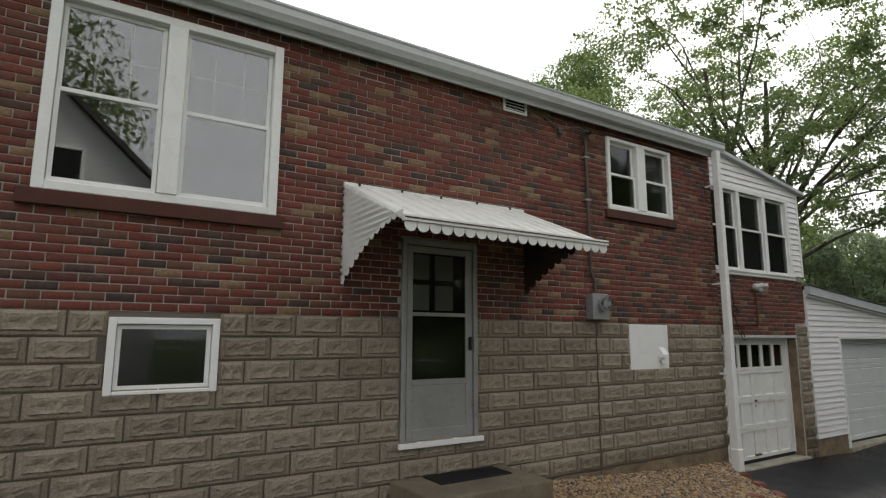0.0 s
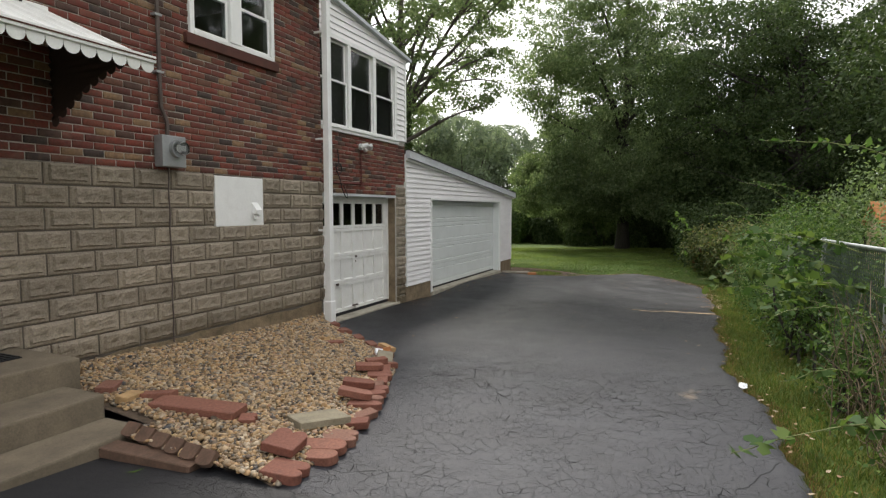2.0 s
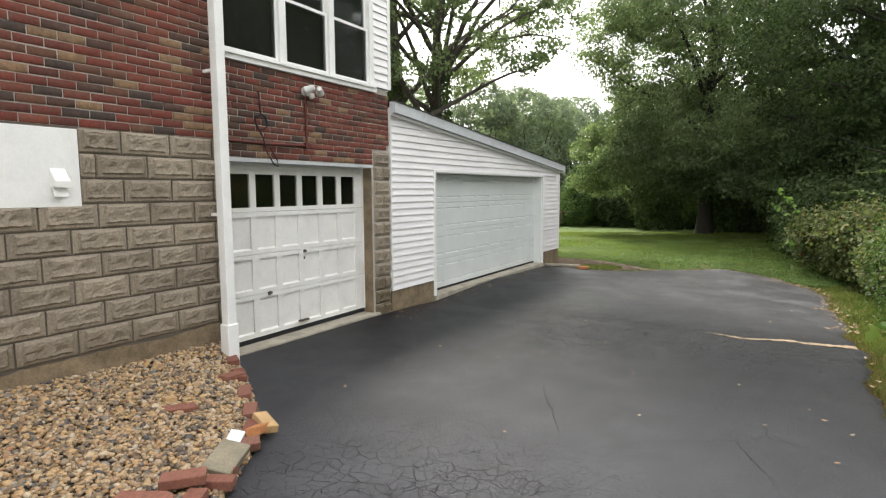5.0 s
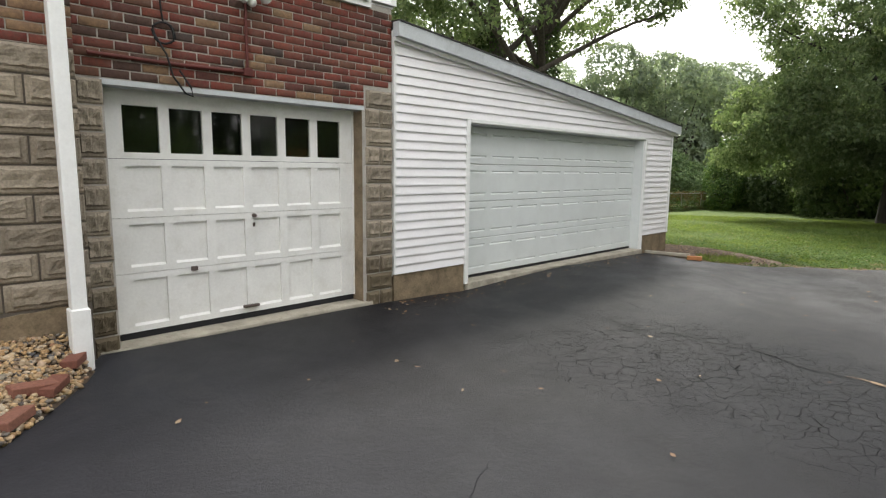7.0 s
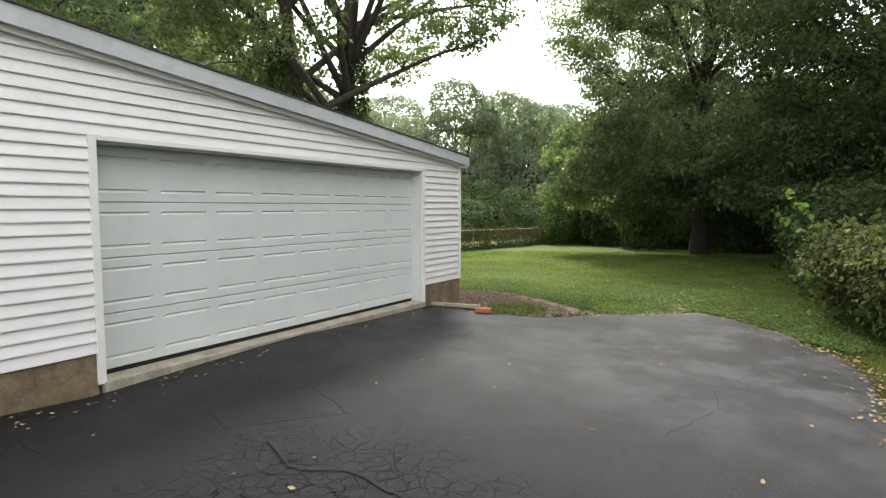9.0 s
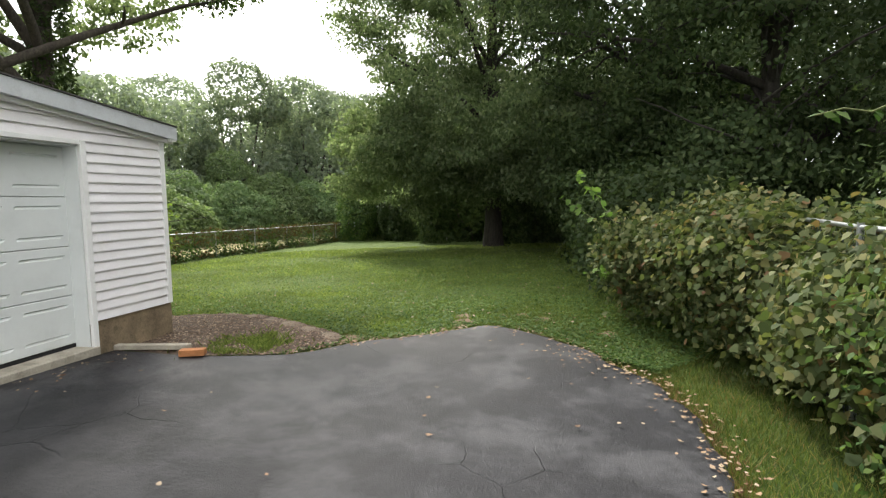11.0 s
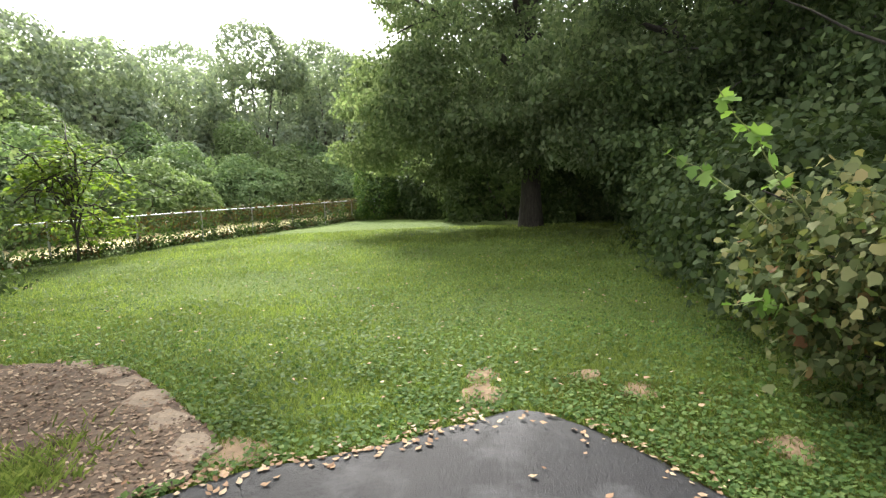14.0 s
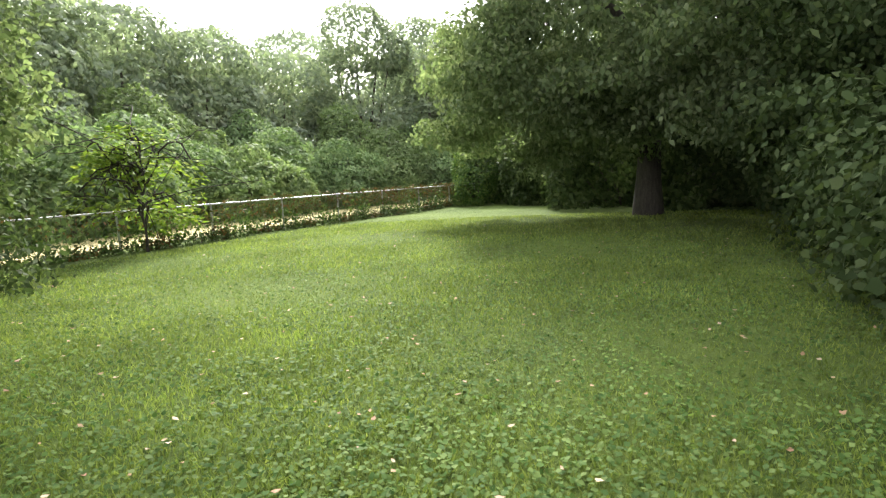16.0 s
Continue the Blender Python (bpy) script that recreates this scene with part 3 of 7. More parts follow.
# ---- main house wall: openings, backing, blocks and bricks ----
WALL_Y = 5.82
HOLES = [(-2.80, -0.92, 3.30, 5.00), (-2.20, -1.35, 1.70, 2.32), (0.46, 1.44, 1.08, 3.22), (3.74, 5.15, 3.95, 5.02), (4.04, 4.89, 1.72, 2.355)]
X0, X1, BRICK_Z, TOP_Z = -7.0, 6.24, 2.37, 5.30


def walled(bm, x0, x1, z0, z1, y0, y1, holes):
    """Fill a wall round its openings with blocks."""
    xs = sorted({x0, x1, *[h[i] for h in holes for i in (0, 1) if x0 < h[i] < x1]})
    zs = sorted({z0, z1, *[h[i] for h in holes for i in (2, 3) if z0 < h[i] < z1]})
    for a, b in zip(xs, xs[1:]):
        run = None
        for c, d in zip(zs, zs[1:]):
            inside = any(h[0] - 1e-6 <= a and b <= h[1] + 1e-6 and h[2] - 1e-6 <= c and d <= h[3] + 1e-6 for h in holes)
            if inside:
                if run:
                    box(bm, a, b, y0, y1, *run)
                run = None
            else:
                run = (run[0], d) if run else (c, d)
        if run:
            box(bm, a, b, y0, y1, *run)
    return bm


wall = part("wall_main", walled(bmesh.new(), X0, X1, BRICK_Z, TOP_Z, WALL_Y + 0.010, WALL_Y + 0.22, HOLES), M_MORTAR)
tagged(wall, "red and brown brick upper house wall", "wall", kind="structure")
lower = part("wall_block", walled(bmesh.new(), X0, X1, -0.1, BRICK_Z, WALL_Y + 0.012, WALL_Y + 0.22, HOLES), M_BLOCKJOINT)
tagged(lower, "greige rock-faced block lower house wall", "wall", kind="structure")
tagged(one_box("wall_far_side", X1 - 0.22, X1, WALL_Y + 0.23, 13.0, -0.1, TOP_Z, M_MORTAR), "plain side wall of the house", "wall", kind="structure")
tagged(one_box("wall_near_side", X0, X0 + 0.22, WALL_Y + 0.23, 13.0, -0.1, TOP_Z, M_MORTAR), "plain side wall of the house", "wall", kind="structure")
tagged(one_box("wall_back", X0, X1, 13.0, 13.2, -0.1, TOP_Z, M_MORTAR), "plain back wall of the house", "wall", kind="structure")
tagged(one_box("floor_upper", X0 + 0.25, X1 - 0.25, WALL_Y + 0.25, 12.9, 2.55, 2.75, M_UNLIT), "dark upper floor", "floor", kind="structure")
tagged(one_box("floor_lower", X0 + 0.25, X1 - 0.25, WALL_Y + 0.25, 12.9, 0.8, 1.02, M_UNLIT), "dark lower floor", "floor", kind="structure")
tagged(one_box("partition", X0 + 0.25, X1 - 0.25, 8.6, 8.7, 1.02, 5.2, M_UNLIT), "dark room partition", "wall", kind="structure")
tagged(one_box("ceiling", X0 + 0.25, X1 - 0.25, WALL_Y + 0.25, 12.9, 5.12, 5.2, M_UNLIT), "dark ceiling", "ceiling", kind="structure")


def block_mesh(k, w, h):
    """A rock-faced block: flat margin, a steep raised panel with two scooped hollows, on a small grid."""
    r = np.random.default_rng(100 + k)
    us = [0, 0.035, 0.085, 0.12, 0.20, 0.28, 0.36, 0.44, 0.50, 0.56, 0.64, 0.72, 0.80, 0.88, 0.915, 0.965, 1]
    vs_ = [0, 0.06, 0.17, 0.23, 0.36, 0.48, 0.60, 0.72, 0.80, 0.86, 0.95, 1]
    nu, nv = len(us), len(vs_)
    cl, cr, cz = 0.30 + r.uniform(-0.03, 0.03), 0.70 + r.uniform(-0.03, 0.03), 0.40 + r.uniform(-0.04, 0.04)
    bm, grid = bmesh.new(), []
    for a, u in enumerate(us):
        col = []
        for b, v in enumerate(vs_):
            edge = a in (0, nu - 1) or b in (0, nv - 1)
            margin = a in (1, 2, nu - 3, nu - 2) or b in (1, 2, nv - 2)
            ju = jv = 0.0
            if edge:
                out = -0.002
            elif margin:
                out = 0.008
                if a in (2, nu - 3) or b == 2:
                    ju, jv = r.uniform(-0.010, 0.010), r.uniform(-0.030, 0.030)
            else:
                bowl = math.exp(-(((u - cl) / 0.12) ** 2 + ((v - cz) / 0.20) ** 2)) + math.exp(-(((u - cr) / 0.12) ** 2 + ((v - cz) / 0.20) ** 2))
                out = 0.034 - 0.024 * bowl - 0.010 * math.exp(-((u - 0.5) / 0.05) ** 2) * (v > 0.5) + r.uniform(-0.004, 0.004)
                ju, jv = r.uniform(-0.012, 0.012), r.uniform(-0.030, 0.030)
            col.append(bm.verts.new(((u + ju) * w, -out, (v + jv) * h)))
        grid.append(col)
    for a in range(nu - 1):
        for b in range(nv - 1):
            bm.faces.new((grid[a][b], grid[a + 1][b], grid[a + 1][b + 1], grid[a][b + 1]))
    rim = [grid[a][0] for a in range(nu)] + [grid[nu - 1][b] for b in range(1, nv)] + [grid[a][nv - 1] for a in range(nu - 2, -1, -1)] + [grid[0][b] for b in range(nv - 2, 0, -1)]
    back = [bm.verts.new((v.co.x, 0.02, v.co.z)) for v in rim]
    for a in range(len(rim)):
        b = (a + 1) % len(rim)
        bm.faces.new((rim[b], rim[a], back[a], back[b]))
    me = bpy.data.meshes.new("block")
    bm.normal_update()
    bm.to_mesh(me)
    bm.free()
    me.materials.append(M_BLOCK)
    return me


BLOCK_CACHE = {}


def lay_blocks(parent, x0, x1, z_top, courses, ch, length, y, holes, shift=0.0, stop=lambda x: -9.0):
    """Courses of blocks downwards from z_top, in running bond, cut at the openings."""
    for c in range(courses):
        z1 = z_top - c * ch - 0.006
        z0 = z1 - ch + 0.014
        x = x0 - length + shift + (length / 2 if c % 2 else 0)
        while x < x1:
            a, b = max(x + 0.007, x0), min(x + length - 0.007, x1)
            x += length
            spans = [(a, b)]
            for h0, h1, h2, h3 in holes:
                if h2 < z1 - 0.05 and h3 > z0 + 0.05:
                    nxt = []
                    for s, e in spans:
                        if e <= h0 or s >= h1:
                            nxt.append((s, e))
                        else:
                            nxt += [(s, h0 - 0.004), (h1 + 0.004, e)]
                    spans = nxt
            for s, e in spans:
                if e - s < 0.06 or z1 < stop((s + e) / 2):
                    continue
                key = (round((e - s) / 0.04), round(ch, 3), int(rng.integers(0, 4)))
                if key not in BLOCK_CACHE:
                    BLOCK_CACHE[key] = block_mesh(len(BLOCK_CACHE), 1.0, ch - 0.014)
                ob = new("block", BLOCK_CACHE[key])
                ob.parent = parent
                ob.location = (s, y, z0)
                ob.scale = (e - s, 1, 1)


def lay_bricks(x0, x1, z0, z1, holes, length=0.213, ch=0.0733, joint=0.010):
    """Brick rectangles (x0, x1, z0, z1) in running bond, cut at the openings."""
    out, c, z = [], 0, z0
    while z + ch * 0.6 < z1:
        top = min(z + ch - joint, z1)
        x = x0 - length * (0.5 if c % 2 else 0.0) - rng.random() * 0.03
        while x < x1:
            a, b = max(x, x0), min(x + length - joint, x1)
            x += length
            spans = [(a, b)]
            for h0, h1, h2, h3 in holes:
                if h2 < top - 0.02 and h3 > z + 0.02:
                    spans = [q for s, e in spans for q in (((s, e),) if e <= h0 or s >= h1 else ((s, h0 - 0.004), (h1 + 0.004, e)))]
            out += [(s, e, z + rng.uniform(-0.002, 0.002), top + rng.uniform(-0.002, 0.002)) for s, e in spans if e - s > 0.035]
        z += ch
        c += 1
    return out


def brick_verts(s, e, z0, z1, y):
    b = 0.004
    return np.array([[s, y + 0.03, z0], [e, y + 0.03, z0], [e, y + 0.03, z1], [s, y + 0.03, z1],
                     [s, y + b, z0], [e, y + b, z0], [e, y + b, z1], [s, y + b, z1],
                     [s + b, y, z0 + b], [e - b, y, z0 + b], [e - b, y, z1 - b], [s + b, y, z1 - b]])


BRICK_F = np.array([[8, 9, 10, 11], [4, 5, 9, 8], [5, 6, 10, 9], [6, 7, 11, 10], [7, 4, 8, 11], [0, 1, 5, 4], [1, 2, 6, 5], [2, 3, 7, 6], [3, 0, 4, 7]])


def joined_bricks(name, rects, y, parent):
    vs, fs = [], []
    for k, (s, e, z0, z1) in enumerate(rects):
        vs.append(brick_verts(s, e, z0, z1, y + rng.uniform(-0.0025, 0.0025)))
        fs.append(BRICK_F + 12 * k)
    return tagged(finish(name, mesh_np(name, np.concatenate(vs), np.concatenate(fs)), M_BRICKS, parent), kind="stuff")


BRICK_MESH = {}


def single_bricks(rects, y, parent):
    for s, e, z0, z1 in rects:
        key = round((e - s) * 100)
        if key not in BRICK_MESH:
            BRICK_MESH[key] = mesh_np("brick", brick_verts(0, key / 100, 0, 0.0633, 0), BRICK_F)
            BRICK_MESH[key].materials.append(M_BRICK)
        ob = new("brick", BRICK_MESH[key])
        ob.parent = parent
        ob.location = (s, y + rng.uniform(-0.0025, 0.0025), z0)


bm = box(bmesh.new(), 1.77, 6.16, WALL_Y - 0.012, WALL_Y + 0.011, -0.05, 0.48)
bmesh.ops.subdivide_edges(bm, edges=[e for e in bm.edges if e.calc_length() > 2], cuts=60, use_grid_fill=True)
for v in bm.verts:
    if v.co.z > 0.2:
        v.co.z += 0.05 * noise.noise(Vector((v.co.x * 1.9, 0, 0))) + 0.03 * noise.noise(Vector((v.co.x * 6, 3, 0)))
tagged(part("foundation_main", bm, M_FOUND), "stained mossy concrete footing below the blocks", "foundation", kind="structure")

# ---- eaves of the main house ----
def gutter(x0, x1):
    ob = thing("gutter", "weathered white metal eaves gutter along the roof edge", "gutter")
    prof = [(0.0, 0.0), (-0.015, 0.03), (-0.035, 0.06), (-0.035, 0.125), (-0.05, 0.14), (-0.05, 0.155), (-0.03, 0.155), (-0.02, 0.13), (0.09, 0.13), (0.09, 0.0)]
    bm = bmesh.new()
    m = Matrix(((0, 1, 0, x0), (1, 0, 0, 5.60), (0, 0, 1, 5.17), (0, 0, 0, 1)))
    prism(bm, prof, x1 - x0, m)
    part("trough", bm, M_GUTTER, ob)
    for k in range(8):
        x = x0 + 0.6 + k * (x1 - x0 - 1.0) / 7
        one_box("bracket", x, x + 0.03, 5.545, 5.69, 5.325, 5.331, M_GUTTER, ob)
    return ob


gutter(X0 - 0.2, X1 + 0.08)
tagged(one_box("trim_fascia", X0 - 0.2, X1 + 0.02, 5.692, 5.715, 5.10, 5.34, M_GUTTER), "white painted fascia board under the roof edge", "trim", kind="structure")
tagged(one_box("trim_soffit", X0 - 0.2, X1 + 0.02, 5.718, WALL_Y + 0.2, 5.302, 5.325, M_GUTTER), "white soffit board", "trim", kind="structure")
bm = bmesh.new()
m = Matrix(((0, 1, 0, X0 - 0.3), (1, 0, 0, 0), (0, 0, 1, 0), (0, 0, 0, 1)))
prism(bm, [(5.60, 5.335), (5.60, 5.36), (9.6, 6.55), (13.6, 5.36), (13.6, 5.335), (9.6, 6.50)], X1 - X0 + 0.4, m)
tagged(part("roof_main", bm, M_SHINGLE), "dark shingle roof of the brick house", "roof", kind="structure")


# ---- windows ----
def sash(parent, x0, x1, z0, z1, y, mat, glass, bars=0, screen=False):
    """One sliding sash: four frame members, a pane, thin bars."""
    f = 0.035
    s = part("sash", bmesh.new(), mat, parent)
    bm = bmesh.new()
    box(bm, x0, x1, y, y + 0.03, z0, z0 + f)
    box(bm, x0, x1, y, y + 0.03, z1 - f, z1)
    box(bm, x0, x0 + f, y, y + 0.03, z0 + f, z1 - f)
    box(bm, x1 - f, x1, y, y + 0.03, z0 + f, z1 - f)
    bm.to_mesh(s.data)
    bm.free()
    pane = one_box("pane", x0 + f, x1 - f, y + 0.010, y + 0.016, z0 + f, z1 - f, glass, s)
    pane.visible_shadow = False
    if bars:
        bm = bmesh.new()
        for k in range(1, bars + 1):
            x = x0 + (x1 - x0) * k / (bars + 1)
            box(bm, x - 0.006, x + 0.006, y + 0.020, y + 0.028, z0 + f, z1 - f)
        z = (z0 + z1) / 2
        box(bm, x0 + f, x1 - f, y + 0.019, y + 0.029, z - 0.006, z + 0.006)
        part("glazing_bar", bm, M_BARS, s)
    return s


def double_window(name, x0, x1, z0, z1, y, label, bars=2, mull=0.10, trim=0.06, glass=None):
    glass = glass or M_GLASS
    ob = thing(name, label, "window", kind="structure")
    one_box("window_frame", x0 - 0.01, x0 + trim, y - 0.035, y + 0.12, z0, z1, M_WHITE, ob, bevel=0.006, segments=1)
    one_box("window_frame", x1 - trim, x1 + 0.01, y - 0.035, y + 0.12, z0, z1, M_WHITE, ob, bevel=0.006, segments=1)
    one_box("window_frame", x0 + trim, x1 - trim, y - 0.035, y + 0.12, z1 - trim, z1, M_WHITE, ob, bevel=0.006, segments=1)
    one_box("window_frame", x0 + trim, x1 - trim, y - 0.035, y + 0.12, z0, z0 + trim, M_WHITE, ob, bevel=0.006, segments=1)
    c = (x0 + x1) / 2
    one_box("mullion", c - mull / 2, c + mull / 2, y - 0.045, y + 0.12, z0 + trim, z1 - trim, M_WHITE, ob, bevel=0.006, segments=1)
    zm = (z0 + z1) / 2
    for a, b in ((x0 + trim, c - mull / 2), (c + mull / 2, x1 - trim)):
        sash(ob, a + 0.004, b - 0.004, zm - 0.015, z1 - trim - 0.004, y + 0.04, M_WHITE, glass, bars)
        sash(ob, a + 0.004, b - 0.004, z0 + trim + 0.004, zm + 0.018, y + 0.004, M_WHITE, glass)
    return ob


double_window("window_1", -2.80, -0.92, 3.30, 5.00, WALL_Y, "large white double-hung twin window reflecting the sky", mull=0.16, trim=0.075)
double_window("window_2", 3.74, 5.15, 3.95, 5.02, WALL_Y, "small white double-hung twin window in brick", bars=0, mull=0.19, trim=0.05, glass=M_THINGLASS)
for nm, a, b, z in (("window_1_sill", -2.90, -0.84, 3.30), ("window_2_sill", 3.66, 5.22, 3.95)):
    tagged(one_box(nm, a, b, WALL_Y - 0.055, WALL_Y + 0.05, z - 0.125, z - 0.003, M_SILLBRICK, None, bevel=0.008), "dark brown brick window sill", "sill", kind="structure")
# basement window
bw = thing("window_3", "low white-framed basement hopper window", "window", kind="structure")
x0, x1, z0, z1 = -2.20, -1.35, 1.70, 2.32
for a, b, c, d in ((x0, x0 + 0.06, z0, z1), (x1 - 0.06, x1, z0, z1), (x0 + 0.06, x1 - 0.06, z1 - 0.055, z1), (x0 + 0.06, x1 - 0.06, z0, z0 + 0.03)):
    one_box("window_frame", a, b, WALL_Y - 0.035, WALL_Y + 0.1, c, d, M_WHITE, bw, bevel=0.005, segments=1)
s = sash(bw, x0 + 0.065, x1 - 0.065, z0 + 0.035, z1 - 0.06, WALL_Y + 0.01, M_WHITE, M_THINGLASS)
one_box("insect_screen", x0 + 0.10, x1 - 0.10, WALL_Y + 0.05, WALL_Y + 0.053, z0 + 0.05, z1 - 0.08, M_SCREEN, bw, "dark insect screen")
one_box("latch", x1 - 0.085, x1 - 0.065, WALL_Y - 0.005, WALL_Y + 0.01, z0 + 0.07, z0 + 0.11, M_WHITE, bw)

# white board closing an old basement opening, with a dryer vent hood
board = thing("vent_board", "white painted board with a dryer vent hood", "panel")
one_box("board", 4.045, 4.885, WALL_Y - 0.012, WALL_Y + 0.05, 1.725, 2.350, M_WHITE, board, bevel=0.004, segments=1)
bm = bmesh.new()
prism(bm, [(0, 0), (-0.085, -0.10), (-0.085, -0.15), (0, -0.15)], 0.11, Matrix(((0, 1, 0, 4.66), (1, 0, 0, WALL_Y - 0.012), (0, 0, 1, 2.03), (0, 0, 0, 1))))
part("vent_hood", bm, M_WHITE, board)
bm = bmesh.new()
prism(bm, [(0, 0), (-0.012, 0), (-0.045, -0.09), (-0.03, -0.09)], 0.10, Matrix(((0, 1, 0, 4.665), (1, 0, 0, WALL_Y - 0.02), (0, 0, 1, 1.90), (0, 0, 0, 1))))
part("vent_flap", bm, M_WHITE, board)

# louvred gable vent
vent = thing("louvre_vent", "small white louvred vent set in brick", "vent")
one_box("vent_back", 1.88, 2.24, WALL_Y - 0.004, WALL_Y + 0.01, 5.00, 5.235, M_BLACK, vent)
for a, b, c, d in ((1.87, 1.895, 4.99, 5.24), (2.225, 2.25, 4.99, 5.24), (1.895, 2.225, 5.215, 5.24), (1.895, 2.225, 4.99, 5.015)):
    one_box("vent_frame", a, b, WALL_Y - 0.025, WALL_Y - 0.004, c, d, M_WHITE, vent)
for k in range(5):
    bm = box(bmesh.new(), 1.895, 2.225, -0.02, 0.02, -0.003, 0.003)
    bmesh.ops.transform(bm, matrix=pose(0, WALL_Y - 0.016, 5.035 + k * 0.04, 35), verts=bm.verts[:])
    part("slat", bm, M_WHITE, vent)


# ---- entrance door with storm door, awning and stoop ----
def storm_door():
    ob = thing("door_1", "white aluminium storm door before a panelled door", "door", kind="structure")
    y = WALL_Y
    # outer frame
    for a, b, c, d in ((0.46, 0.515, 1.09, 3.22), (1.385, 1.44, 1.09, 3.22), (0.515, 1.385, 3.16, 3.22)):
        one_box("door_frame", a, b, y - 0.03, y + 0.12, c, d, M_ALU, ob, bevel=0.005, segments=1)
    one_box("door_sill", 0.43, 1.49, y - 0.07, y + 0.12, 1.035, 1.088, M_WHITE, ob, "white painted door sill", bevel=0.008)
    leaf = thing("door_leaf")
    leaf.parent = ob
    a0, a1, b0, b1 = 0.525, 1.375, 1.10, 3.15
    bm = bmesh.new()
    for a, b, c, d in ((a0, a0 + 0.07, b0, b1), (a1 - 0.09, a1, b0, b1), (a0 + 0.07, a1 - 0.09, b1 - 0.07, b1), (a0 + 0.07, a1 - 0.09, b0, b0 + 0.11), (a0 + 0.07, a1 - 0.09, 1.66, 1.72), (a0 + 0.07, a1 - 0.09, 2.39, 2.43)):
        box(bm, a, b, y - 0.015, y + 0.02, c, d)
    bevelled(bm, 0.004, 1)
    part("stile_frame", bm, M_ALU, leaf)
    one_box("kick_panel", a0 + 0.07, a1 - 0.09, y - 0.002, y + 0.012, b0 + 0.11, 1.66, M_ALU, leaf, "plain aluminium kick panel")
    for c, d in ((1.72, 2.39), (2.43, b1 - 0.07)):
        one_box("glass_pane", a0 + 0.07, a1 - 0.09, y + 0.002, y + 0.007, c, d, M_THINGLASS, leaf).visible_shadow = False
    one_box("handle", a1 - 0.06, a1 - 0.035, y - 0.055, y - 0.018, 2.02, 2.17, M_BLACK, leaf, "small dark door handle", bevel=0.008)
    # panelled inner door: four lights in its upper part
    inner = one_box("inner_door", 0.53, 1.37, y + 0.13, y + 0.17, 1.09, 2.36, M_UNLIT, ob, "dark inner door with pale panes")
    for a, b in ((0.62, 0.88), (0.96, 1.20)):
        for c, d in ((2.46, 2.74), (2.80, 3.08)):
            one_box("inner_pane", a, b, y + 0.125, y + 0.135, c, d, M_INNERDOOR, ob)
    one_box("inner_door_top", 0.53, 1.37, y + 0.14, y + 0.17, 2.362, 3.17, M_UNLIT, ob)
    return ob


storm_door()


